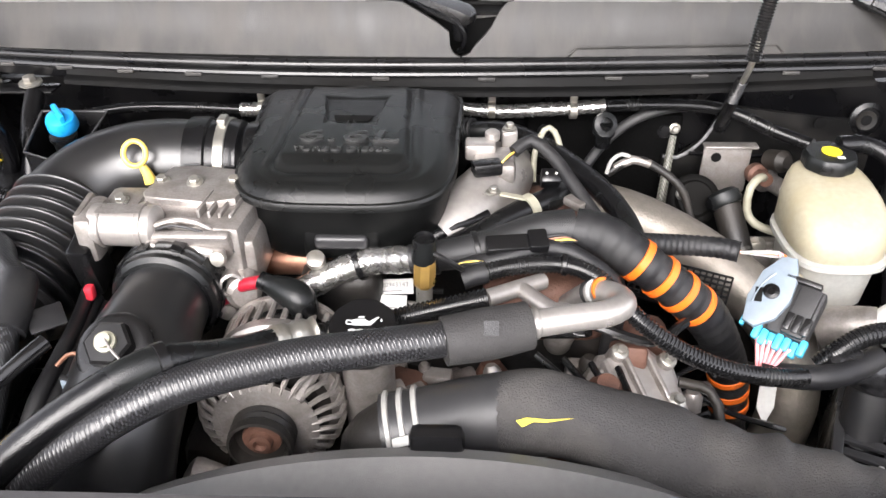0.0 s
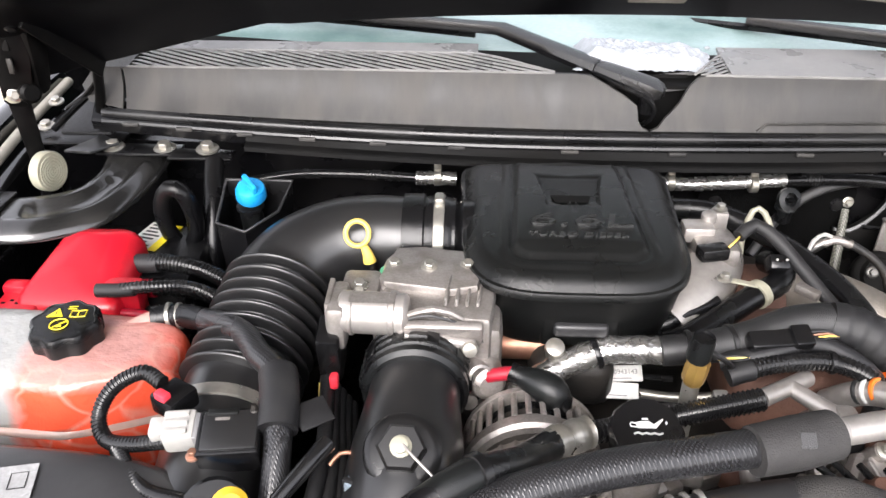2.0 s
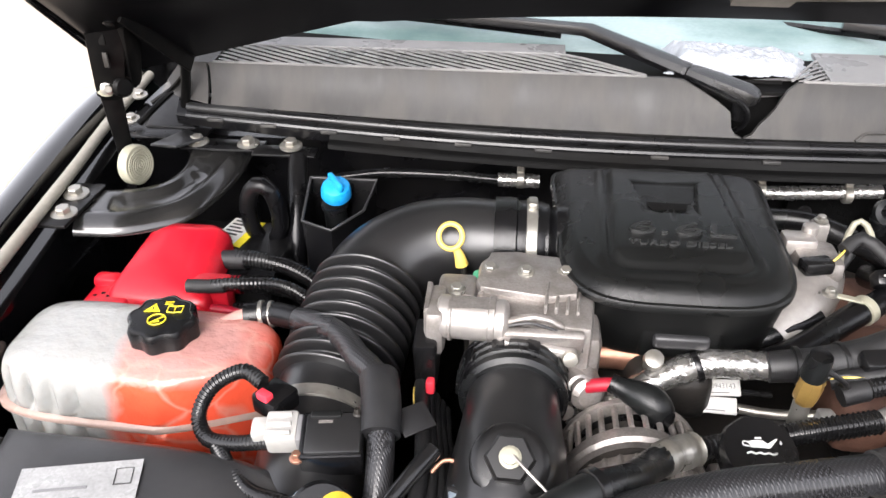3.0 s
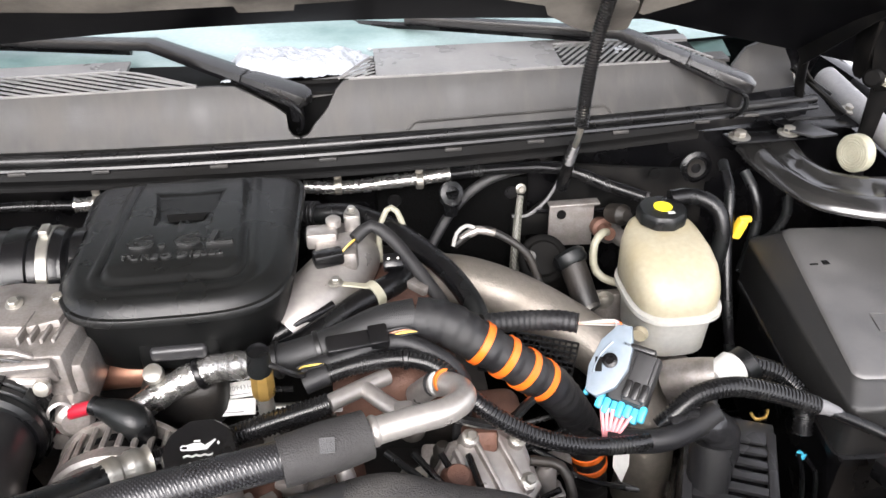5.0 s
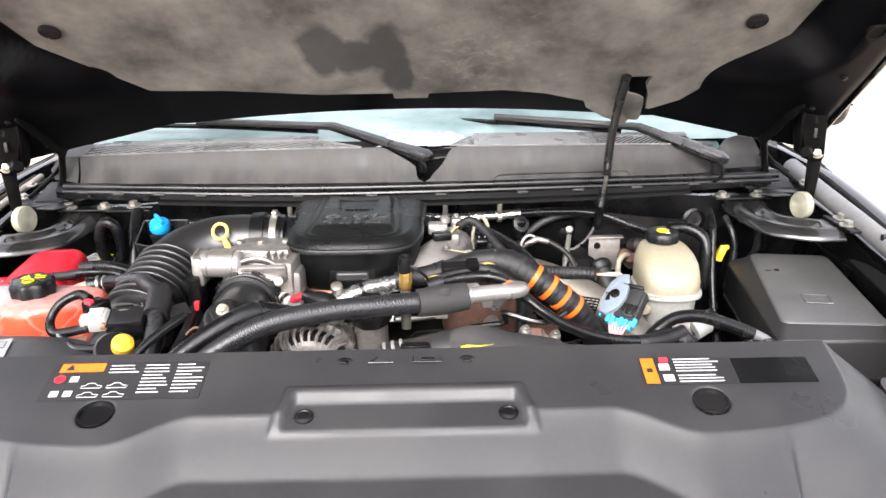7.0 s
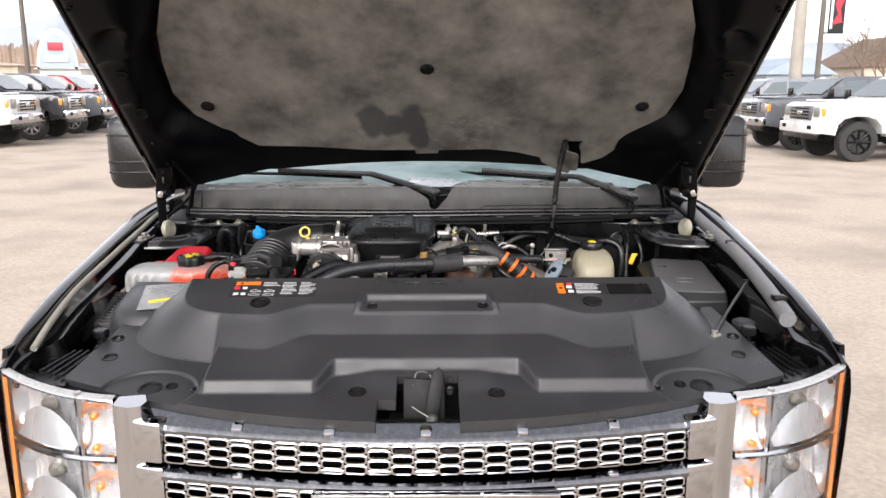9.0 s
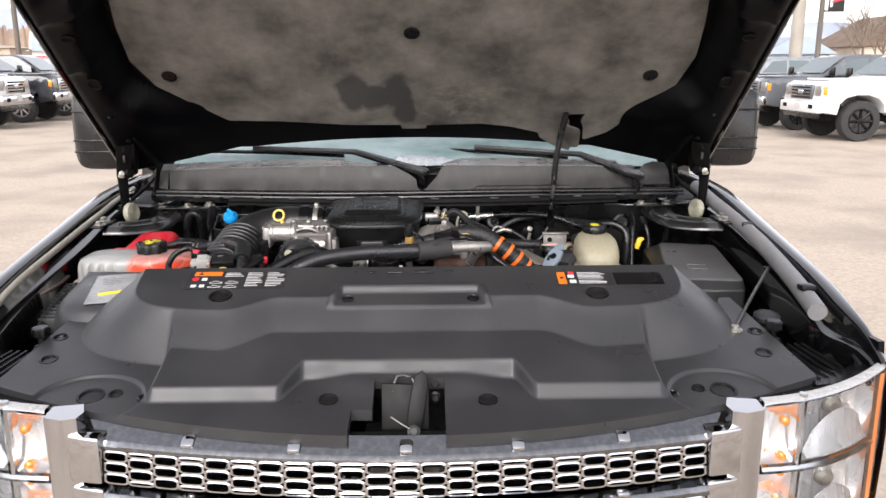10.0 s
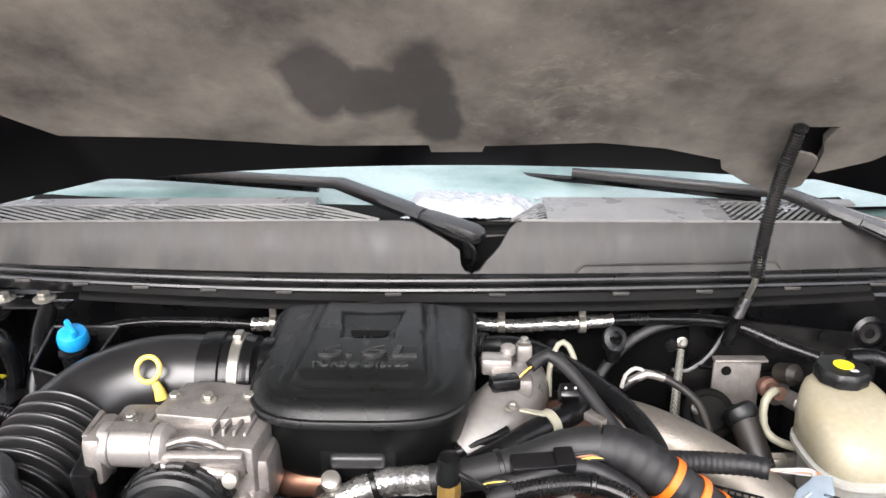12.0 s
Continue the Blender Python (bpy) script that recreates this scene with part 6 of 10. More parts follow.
for k in range(4):
    a = math.pi / 4 + k * math.pi / 2
    part("spoke", tube([fm @ Vector((0.076 * math.cos(a), 0.076 * math.sin(a), 0.03)), fm @ Vector((0.05 * math.cos(a), 0.05 * math.sin(a), 0.066))], 0.007, 8), M["alu"], alt)
part("pulley", lathe([(0.024, 0.062), (0.034, 0.072), (0.0315, 0.077), (0.034, 0.081), (0.0315, 0.086), (0.034, 0.090), (0.033, 0.098), (0.030, 0.099), (0.027, 0.085), (0.010, 0.080)], ac0, (0, -1, 0.04), 32), M["dark"], alt)
part("pulley_nut", lathe([(0.021, 0.082), (0.020, 0.086), (0.012, 0.087), (0.011, 0.094), (0.007, 0.095), (0.005, 0.090)], ac0, (0, -1, 0.04), 18), M["rust"], alt)
part("ear", rbox((0.05, 0.03, 0.04), (-0.235, 0.56, 1.205), 0.01, 2, Matrix.Rotation(radians(30), 4, "Y")), M["alu"], alt)
part("ear_bolt", bolt_bm((-0.245, 0.535, 1.19), (0, -1, 0.3), 0.011), M["steel"], alt)
# battery cable boot
cable = thing("alternator_cable", "black rubber terminal boot on a red cable", "cable", (-0.15, 0.785, 1.28))
part("red_lead", tube([(-0.262, 0.742, 1.285), (-0.240, 0.734, 1.322), (-0.216, 0.729, 1.338), (-0.194, 0.726, 1.344)], 0.0078, 12), M["redwire"], cable)
part("boot", tube([(-0.199, 0.728, 1.345), (-0.182, 0.722, 1.341), (-0.163, 0.713, 1.338), (-0.150, 0.706, 1.332), (-0.146, 0.702, 1.315), (-0.148, 0.700, 1.295)], lambda t: 0.0105 + 0.008 * math.sin(t * 3.0) ** 2, 18, 0.004), M["rubber"], cable)

# ---- foil sleeve and copper tube under the cover ----
foil = thing("heat_sleeve", "crinkled foil-wrapped hose under the engine cover", "hose", (-0.15, 0.78, 1.31))
part("sleeve", tube([(-0.235, 0.735, 1.265), (-0.19, 0.755, 1.29), (-0.13, 0.775, 1.318), (-0.085, 0.785, 1.332), (-0.045, 0.772, 1.345), (-0.012, 0.756, 1.358)], lambda t: 0.0165 + 0.0005 * math.sin(47 * t) + 0.0005 * math.sin(91 * t), 18, 0.004), M["foil"], foil)
part("band", lathe([(0.019, 0), (0.0195, 0.001), (0.0195, 0.006), (0.019, 0.007)], (-0.098, 0.783, 1.328), (0.9, 0.15, 0.3), 18), M["plastic"], foil)
pipe = thing("oil_pipe", "coppery brown pipe end under the cover", "pipe", (-0.19, 0.83, 1.3))
part("tube", tube([(-0.24, 0.835, 1.298), (-0.19, 0.828, 1.305), (-0.13, 0.822, 1.308)], 0.019, 20), M["copper"], pipe)
rodp = thing("steel_rod_line", "thin bright steel fuel line", "pipe", (-0.03, 0.79, 1.26))
part("tube", tube([(-0.115, 0.80, 1.262), (-0.05, 0.79, 1.266), (0.0, 0.775, 1.272), (0.06, 0.765, 1.285)], 0.006, 10), M["steel"], rodp)
part("fitting", rbox((0.03, 0.018, 0.016), (0.055, 0.755, 1.29), 0.004), M["whitepl"], rodp)

# paper tags on the harness
for at, rz in (((-0.055, 0.802, 1.284), 4), ((-0.062, 0.782, 1.274), -2)):
    tg = thing("cable_tag", "white paper tag wrapped on a wire", "tag", at, "cable tags")
    mm = Matrix.Translation(at) @ Matrix.Rotation(radians(rz), 4, "Z") @ Matrix.Rotation(radians(40), 4, "X")
    part("paper", rbox((0.046, 0.020, 0.004), m=mm, bevel=0.0015), M["paper"], tg)
    part("print_line", rbox((0.026, 0.0012, 0.0004), m=mm @ Matrix.Translation((-0.004, -0.006, 0.0021)), bevel=0), M["foam"], tg)
    if rz > 0:
        part("number", text_bm("20943143", 0.0085, 0.0002, mm @ Matrix.Translation((0, -0.001, 0.0024))), M["foam"], tg)
    part("wire", tube([Vector(at) + Vector((-0.07, 0.0, -0.04)), Vector(at) + Vector((-0.02, 0.004, -0.009)), Vector(at) + Vector((0.06, 0.0, -0.006))], 0.004, 8), M["plastic"], tg)

# ---- brass sender ----
snd = thing("pressure_sender", "brass pressure sender with a black cap", "sensor", (-0.008, 0.692, 1.32))
part("cap", lathe([(0.0120, 0), (0.0128, 0.003), (0.0122, 0.022), (0.0110, 0.030), (0.0105, 0.027), (0.003, 0.027)], (-0.011, 0.691, 1.400), (0.05, -0.1, 1), 22), M["rubber"], snd)
part("body", lathe([(0.009, 0), (0.0115, 0.003), (0.0125, 0.008), (0.0125, 0.024), (0.0118, 0.026), (0.0125, 0.030), (0.0105, 0.036)], (-0.011, 0.693, 1.366), (0.05, -0.1, 1), 8), M["brass"], snd)
part("stem", lathe([(0.009, 0), (0.009, 0.08)], (-0.011, 0.694, 1.290), n=16), M["steel"], snd)
part("lead", tube([(-0.005, 0.686, 1.415), (0.012, 0.685, 1.405), (0.026, 0.692, 1.39), (0.03, 0.71, 1.375)], 0.003, 8), M["plastic"], snd)

# ---- oil filler cap with a white oil-can sign ----
oil = thing("oil_filler_cap", "black oil filler cap with a white oil-can sign", "filler cap", (-0.068, 0.617, 1.33))
part("cap", lathe([(0.030, 0), (0.036, 0.003), (0.037, 0.022), (0.034, 0.027), (0.010, 0.028)], (-0.069, 0.633, 1.338), (0, -0.35, 1), 30, lobes=10, lobe=0.02), M["plastic"], oil)
part("neck", lathe([(0.028, -0.12), (0.028, 0)], (-0.069, 0.638, 1.33), (0, -0.05, 1), 24), M["alu"], oil)
om = Matrix.Translation((-0.069, 0.6235, 1.3655)) @ Matrix.Rotation(radians(19.3), 4, "X")
part("oil_can_sign", moved(prism([(-0.010, 0.0), (-0.012, 0.006), (-0.006, 0.0075), (0.002, 0.0075), (0.006, 0.0045), (0.015, 0.0105), (0.016, 0.0095), (0.008, 0.0)], 0.001), om), M["inkwhite"], oil)
part("handle_sign", moved(tube([(-0.011, 0.005, 0.0005), (-0.016, 0.006, 0.0005), (-0.0165, 0.002, 0.0005), (-0.010, 0.0012, 0.0005)], 0.0008, 6), om), M["inkwhite"], oil)
part("lid_sign", rbox((0.006, 0.0018, 0.001), m=om @ Matrix.Translation((-0.002, 0.0098, 0.0005)), bevel=0), M["inkwhite"], oil)
part("drop_sign", moved(prism([(0.0185, 0.0085), (0.0172, 0.0055), (0.0185, 0.0042), (0.0198, 0.0055)], 0.001), om), M["inkwhite"], oil)
part("wave_sign", moved(tube([(-0.014 + 0.004 * i, -0.006 + (0.0015 if i % 2 else 0), 0) for i in range(8)], 0.0011, 6), om), M["inkwhite"], oil)

# ---- main wiring loom with orange bands ----
loom = thing("wiring_loom", "thick taped wiring loom with orange bands", "wiring", (0.2, 0.75, 1.36))
LP = [(-0.03, 0.752, 1.36), (0.02, 0.752, 1.368), (0.07, 0.760, 1.376), (0.115, 0.772, 1.386), (0.155, 0.776, 1.388), (0.19, 0.768, 1.382), (0.225, 0.756, 1.362), (0.255, 0.750, 1.341), (0.285, 0.748, 1.316), (0.315, 0.752, 1.285), (0.345, 0.765, 1.235), (0.368, 0.782, 1.18), (0.383, 0.790, 1.12), (0.392, 0.79, 1.05), (0.395, 0.79, 0.95)]
part("woven_sleeve", tube(LP[:5], lambda t: 0.017 + 0.006 * t, 18), M["braid"], loom)
part("taped_run", tube(LP[4:], lambda t: 0.0238 + 0.0018 * ((t * 34) % 1.0) + 0.001 * math.sin(23 * t), 24, 0.003), M["tape"], loom)


def band(pts, f, r, w, mat, nm="band"):
    P = smooth_path(pts, 0.004)
    i = max(1, min(len(P) - 2, int(f * len(P))))
    ax = (P[i + 1] - P[i - 1]).normalized()
    return lathe([(r * 0.97, -w / 2), (r, -w / 2 + 0.0006), (r, w / 2 - 0.0006), (r * 0.97, w / 2)], P[i], ax, 26)


def nearest(pts, p):
    P = smooth_path(pts, 0.004)
    return min(range(len(P)), key=lambda i: (P[i] - Vector(p)).length) / len(P)


for p in ((0.229, 0.75, 1.362), (0.255, 0.75, 1.342), (0.278, 0.75, 1.322), (0.300, 0.75, 1.300), (0.372, 0.785, 1.168), (0.379, 0.79, 1.138), (0.385, 0.79, 1.108)):
    part("orange_band", band(LP, nearest(LP, p), 0.0266, 0.0095, None), M["orange"], loom, "orange tape band")
for p in ((0.0, 0.752, 1.365), (0.045, 0.755, 1.372)):
    part("zip_tie", band(LP, nearest(LP, p), 0.0212, 0.006, None), M["plastic"], loom)
part("torn_label", moved(prism([(0, 0), (0.022, 0.006), (0.018, -0.03), (0.006, -0.052), (-0.004, -0.03)], 0.0012), Matrix.Translation((0.408, 0.765, 1.165)) @ Matrix.Rotation(radians(60), 4, "X")), M["paper"], loom, "torn white paper label")
part("branch", corrugated([(0.235, 0.79, 1.36), (0.29, 0.80, 1.352), (0.33, 0.795, 1.352), (0.352, 0.786, 1.352)], 0.013, 0.008, 0.07), M["tape"], loom)
part("branch", tube([(0.03, 0.735, 1.362), (0.07, 0.728, 1.376), (0.12, 0.742, 1.384), (0.16, 0.735, 1.375), (0.20, 0.72, 1.34), (0.2, 0.72, 1.25)], 0.011, 12), M["tape"], loom)
cn = Matrix.Translation((0.082, 0.738, 1.388)) @ Matrix.Rotation(radians(8), 4, "Z") @ Matrix.Rotation(radians(20), 4, "X")
part("inline_connector", rbox((0.055, 0.022, 0.018), m=cn, bevel=0.003), M["plastic_smooth"], loom)
part("inline_connector", rbox((0.022, 0.026, 0.022), m=cn @ Matrix.Translation((0.03, 0, 0.002)), bevel=0.003), M["plastic"], loom)
for k in range(4):
    part("wire", tube([cn @ Vector((0.04, -0.006 + 0.004 * k, 0.004)), cn @ Vector((0.06, -0.004 + 0.003 * k, 0.007)), cn @ Vector((0.075, 0.0, 0.0))], 0.0014, 6), M["pale_yellow" if k == 1 else "copper" if k == 2 else "ink"], loom)
for k in range(3):
    part("wire", tube([(0.022 + 0.002 * k, 0.725, 1.372), (0.038, 0.722 - 0.004 * k, 1.380), (0.052, 0.716, 1.382)], 0.0014, 6), M["pale_yellow" if k == 1 else "ink"], loom)

# corrugated conduit in front of the loom
cond = thing("conduit", "glossy black corrugated conduit with tape ends", "wiring", (0.2, 0.68, 1.36))
part("run", corrugated([(0.040, 0.708, 1.368), (0.085, 0.716, 1.376), (0.135, 0.718, 1.378), (0.172, 0.706, 1.372), (0.198, 0.682, 1.356), (0.228, 0.664, 1.334), (0.27, 0.655, 1.308), (0.33, 0.655, 1.283), (0.40, 0.668, 1.266), (0.455, 0.686, 1.262)], 0.0105, 0.0048), M["loom"], cond)
part("end_tape", tube([(0.030, 0.706, 1.365), (0.045, 0.709, 1.369), (0.056, 0.711, 1.371)], 0.0118, 12), M["tape"], cond)
part("zip_tie", lathe([(0.0112, 0), (0.0125, 0.001), (0.0125, 0.005), (0.0112, 0.006)], (0.137, 0.718, 1.378), (1, -0.1, 0), 16), M["plastic"], cond)
# grey lever connector
gc = thing("lever_connector", "grey lever connector with cyan wire guide", "connector", (0.37, 0.72, 1.3))
gm = Matrix.Translation((0.394, 0.734, 1.316)) @ Matrix.Rotation(radians(-38), 4, "Z") @ Matrix.Rotation(radians(38), 4, "X") @ Matrix.Scale(0.80, 4)
part("body", rbox((0.056, 0.080, 0.030), m=gm @ Matrix.Translation((0.020, -0.006, -0.004)), bevel=0.005), M["plastic_grain"], gc)
part("shell_rib", rbox((0.030, 0.076, 0.010), m=gm @ Matrix.Translation((0.028, -0.006, 0.014)), bevel=0.004), M["plastic_grain"], gc)
part("lever", prism([(-0.026, -0.048), (-0.034, -0.012), (-0.030, 0.030), (-0.014, 0.060), (0.006, 0.064), (0.018, 0.036), (0.022, 0.0), (0.014, -0.030), (-0.008, -0.052)], 0.010, gm @ Matrix.Translation((-0.012, 0, 0.012)), 0.003), M["greyblue"], gc, "grey-blue locking lever")
part("slot", rbox((0.010, 0.022, 0.003), m=gm @ Matrix.Translation((-0.032, -0.006, 0.0225)) @ Matrix.Rotation(radians(18), 4, "Z"), bevel=0.001), M["void"], gc)
for k in range(7):
    part("wire_guide", rbox((0.010, 0.024, 0.014), m=gm @ Matrix.Translation((-0.016 + 0.0105 * k, -0.052 - 0.004 * (k % 2), 0.004 - 0.004 * (k % 3))), bevel=0.003), M["cyan"], gc, "cyan wire guide")
for k in range(6):
    part("wire", tube([gm @ Vector((-0.012 + 0.009 * k, -0.058, 0.002)), gm @ Vector((-0.004 + 0.006 * k, -0.078, -0.004)), gm @ Vector((0.006 + 0.002 * k, -0.105, -0.02))], 0.0024, 6), M["pinkwire"], gc)
for k in range(5):
    part("wire", tube([gm @ Vector((-0.030 + 0.003 * k, 0.048, 0.01)), gm @ Vector((-0.034 + 0.004 * k, 0.066, 0.014 - 0.003 * k)), Vector((0.352, 0.786, 1.352))], 0.0018, 6), M[("whitepl", "pinkwire", "inkorange", "greyblue", "whitepl")[k]], gc)
part("taped_tail", tube([gm @ Vector((0.01, -0.10, -0.02)), (0.42, 0.672, 1.262), (0.46, 0.682, 1.262), (0.50, 0.70, 1.268)], 0.014, 14), M["tape"], gc)
part("side_latch", rbox((0.006, 0.03, 0.012), m=gm @ Matrix.Translation((-0.040, -0.036, 0.0)), bevel=0.002), M["cyan"], gc)

for k in range(3):
    part("shell_step", rbox((0.010, 0.026, 0.006), m=gm @ Matrix.Translation((0.018 + 0.012 * k, -0.026, 0.020)), bevel=0.002), M["plastic_smooth"], gc)
part("shell_step", rbox((0.050, 0.008, 0.016), m=gm @ Matrix.Translation((0.014, 0.036, 0.014)), bevel=0.002), M["plastic_smooth"], gc)
part("lever_pivot", lathe([(0.009, 0), (0.009, 0.003), (0.005, 0.004), (0.004, 0.001)], gm @ Vector((-0.018, 0.004, 0.022)), gm.to_3x3() @ Vector((0, 0, 1)), 18), M["plastic"], gc)
part("lever_rib", tube([gm @ Vector((-0.036, -0.02, 0.0225)), gm @ Vector((-0.034, 0.01, 0.0225)), gm @ Vector((-0.024, 0.032, 0.0225))], 0.0016, 6), M["greyblue"], gc)

# ---- aluminium intake pipe beside the cover ----
man = thing("intake_manifold", "bright cast aluminium intake pipe with sensors", "manifold", (0.06, 0.92, 1.33))
part("casting", tube([(0.0, 0.86, 1.320), (0.03, 0.885, 1.338), (0.065, 0.93, 1.350), (0.085, 0.98, 1.345), (0.09, 1.05, 1.33)], lambda t: 0.045 - 0.008 * t, 26), M["alu_clean"], man)
part("pad", rbox((0.055, 0.06, 0.03), (0.068, 0.935, 1.386), 0.008, 2), M["alu"], man)
part("bracket_post", rbox((0.022, 0.020, 0.045), (0.090, 1.0, 1.385), 0.004), M["alu_clean"], man)
part("post_bolt", bolt_bm((0.090, 1.0, 1.408), r=0.006), M["steel"], man)
part("sensor", join(rbox((0.040, 0.030, 0.022), (0.050, 0.955, 1.400), 0.004), lathe([(0.010, 0), (0.010, 0.010), (0.006, 0.013)], (0.066, 0.968, 1.408), n=14)), M["alu_clean"], man)
part("sensor_plug", rbox((0.038, 0.022, 0.018), (0.058, 0.905, 1.398), 0.004, 2, Matrix.Rotation(radians(14), 4, "Z")), M["plastic"], man)
part("sensor_plug", rbox((0.016, 0.018, 0.016), (0.034, 0.965, 1.395), 0.003), M["plastic"], man)
for k in range(3):
    part("wire", tube([(0.074, 0.905 + 0.003 * k, 1.402), (0.085, 0.91, 1.412 - 0.002 * k), (0.096, 0.925, 1.412)], 0.0013, 6), M[("pale_yellow", "copper", "ink")[k]], man)
wl2 = thing("sensor_harness", "black taped sensor harness with an open plug", "wiring", (0.15, 0.9, 1.38))
part("run", tube([(0.092, 0.922, 1.412), (0.115, 0.935, 1.422), (0.14, 0.918, 1.410), (0.165, 0.885, 1.388), (0.19, 0.845, 1.366), (0.2, 0.81, 1.36)], 0.0085, 12), M["tape"], wl2)
part("open_plug", rbox((0.026, 0.020, 0.026), m=Matrix.Translation((0.139, 0.900, 1.386)) @ Matrix.Rotation(radians(40), 4, "X"), bevel=0.004), M["plastic"], wl2)
for a in range(4):
    part("plug_pin", lathe([(0.0016, 0), (0.0016, 0.002)], Vector((0.139 + 0.006 * (a % 2 * 2 - 1), 0.8905, 1.392 + 0.006 * (a // 2 * 2 - 1))), (0, -0.77, 0.64), 8), M["steel"], wl2)
part("grey_clip", rbox((0.03, 0.016, 0.012), m=Matrix.Translation((0.168, 0.862, 1.372)) @ Matrix.Rotation(radians(-50), 4, "Z"), bevel=0.003), M["alu"], wl2)
loopw = thing("loop_pipe", "cream looped vacuum pipe", "pipe", (0.14, 0.98, 1.38))
part("loop", tube([(0.125, 0.985, 1.335), (0.126, 0.995, 1.375), (0.138, 1.01, 1.402), (0.152, 1.005, 1.402), (0.164, 0.98, 1.37), (0.172, 0.95, 1.33)], 0.0042, 10), M["ivory"], loopw)
hosea = thing("heater_hose", "satin black rubber heater hose", "hose", (0.15, 0.95, 1.38))
part("hose", tube([(0.0, 1.075, 1.372), (0.04, 1.058, 1.378), (0.09, 1.04, 1.384), (0.14, 1.005, 1.378), (0.18, 0.95, 1.372), (0.215, 0.89, 1.362), (0.236, 0.835, 1.345), (0.24, 0.80, 1.315)], 0.0145, 16), M["rubber"], hosea)
part("mesh_end", corrugated([(-0.01, 1.075, 1.372), (0.02, 1.066, 1.376), (0.042, 1.058, 1.378)], 0.0185, 0.006, 0.08), M["braid"], hosea)
hoseb = thing("heater_hose", "satin black rubber hose with a pale strap clamp", "hose", (0.1, 0.85, 1.36))
part("hose", tube([(-0.07, 0.83, 1.312), (-0.03, 0.80, 1.326), (0.0, 0.80, 1.335), (0.05, 0.83, 1.345), (0.10, 0.862, 1.358), (0.145, 0.895, 1.362), (0.16, 0.93, 1.36), (0.16, 0.98, 1.34)], 0.0155, 16), M["rubber"], hoseb)
part("hose", tube([(-0.06, 0.86, 1.315), (-0.02, 0.83, 1.334), (0.02, 0.842, 1.348), (0.06, 0.862, 1.352)], 0.010, 14), M["rubber"], hoseb)
part("strap", join(lathe([(0.0165, -0.006), (0.018, -0.0055), (0.018, 0.0055), (0.0165, 0.006)], (0.112, 0.87, 1.360), (0.75, 0.55, 0.15), 20), rbox((0.05, 0.010, 0.003), (0.088, 0.868, 1.378), 0.001, 1, Matrix.Rotation(radians(12), 4, "Y"))), M["ivory"], hoseb)
part("strap_bolt", bolt_bm((0.066, 0.868, 1.382), r=0.006), M["steel"], hoseb)

# ---- big silver crossover pipe ----
xo = thing("crossover_pipe", "dull silver crossover pipe curving down", "pipe", (0.4, 0.9, 1.2))
part("pipe", tube([(0.19, 1.03, 1.266), (0.25, 1.012, 1.266), (0.32, 0.978, 1.252), (0.388, 0.935, 1.226), (0.440, 0.892, 1.197), (0.468, 0.848, 1.162), (0.474, 0.81, 1.10), (0.466, 0.80, 1.02)], lambda t: 0.043 - 0.006 * t, 26), material("pitted_silver", (0.25, 0.228, 0.20), 0.5, 0.7, dirt=(0.19, 0.16, 0.125), dirt_amount=0.5, dirt_scale=20, bump=0.3, bump_scale=300), xo)
mesh_guard = thing("mesh_guard", "black perforated guard under the loom", "guard", (0.30, 0.83, 1.27))
gmm = Matrix.Translation((0.305, 0.835, 1.268)) @ Matrix.Rotation(radians(-25), 4, "Z") @ Matrix.Rotation(radians(25), 4, "X")
bm = tube([gmm @ Vector((-0.06, -0.03, 0)), gmm @ Vector((0.06, -0.03, 0))], 0.004, 6)
for i in range(9):
    join(bm, tube([gmm @ Vector((-0.06, -0.03 + 0.0075 * i, 0)), gmm @ Vector((0.06, -0.03 + 0.0075 * i, 0))], 0.0016, 4))
for i in range(16):
    join(bm, tube([gmm @ Vector((-0.06 + 0.008 * i, -0.03, 0)), gmm @ Vector((-0.06 + 0.008 * i, 0.03, 0))], 0.0016, 4))
part("mesh", bm, M["plastic"], mesh_guard)
ins = thing("pipe_fitting", "brass-coloured line with a white clip", "pipe", (0.28, 1.03, 1.31))
part("line", tube([(0.235, 1.03, 1.325), (0.27, 1.035, 1.345), (0.30, 1.03, 1.338), (0.34, 1.015, 1.31), (0.36, 1.0, 1.26)], 0.006, 10), M["dark"], ins)
part("sheath", tube([(0.245, 1.033, 1.332), (0.27, 1.035, 1.345), (0.295, 1.031, 1.34)], 0.0065, 12), M["alu"], ins)
part("clip", tube([(0.232, 1.02, 1.33), (0.238, 1.025, 1.348), (0.252, 1.03, 1.356), (0.264, 1.03, 1.352)], 0.003, 8), M["whitepl"], ins)

# ---- filter canister, bracket and steel line left of the reservoir ----
can = thing("filter_canister", "dark cylindrical canister with a stamped end cap", "canister", (0.42, 1.0, 1.2))
part("body", tube([(0.421, 1.045, 1.264), (0.429, 1.022, 1.238), (0.437, 1.000, 1.210)], 0.0205, 26, smooth=False), M["dark"], can)
part("end_cap", lathe([(0.0212, -0.002), (0.0212, 0.004), (0.018, 0.006), (0.0165, 0.0045), (0.003, 0.0045)], (0.436, 1.000, 1.211), (0.37, -0.71, -0.63), 28), M["rodsteel"], can)
part("cap_stud", lathe([(0.003, 0.004), (0.003, 0.007)], (0.436, 1.000, 1.211), (0.37, -0.71, -0.63), 10), M["brass"], can)
part("boot", lathe([(0.022, -0.022), (0.027, -0.016), (0.027, -0.004), (0.0225, 0.002)], (0.421, 1.045, 1.264), (0.37, -0.71, -0.63), 26), M["rubber"], can)
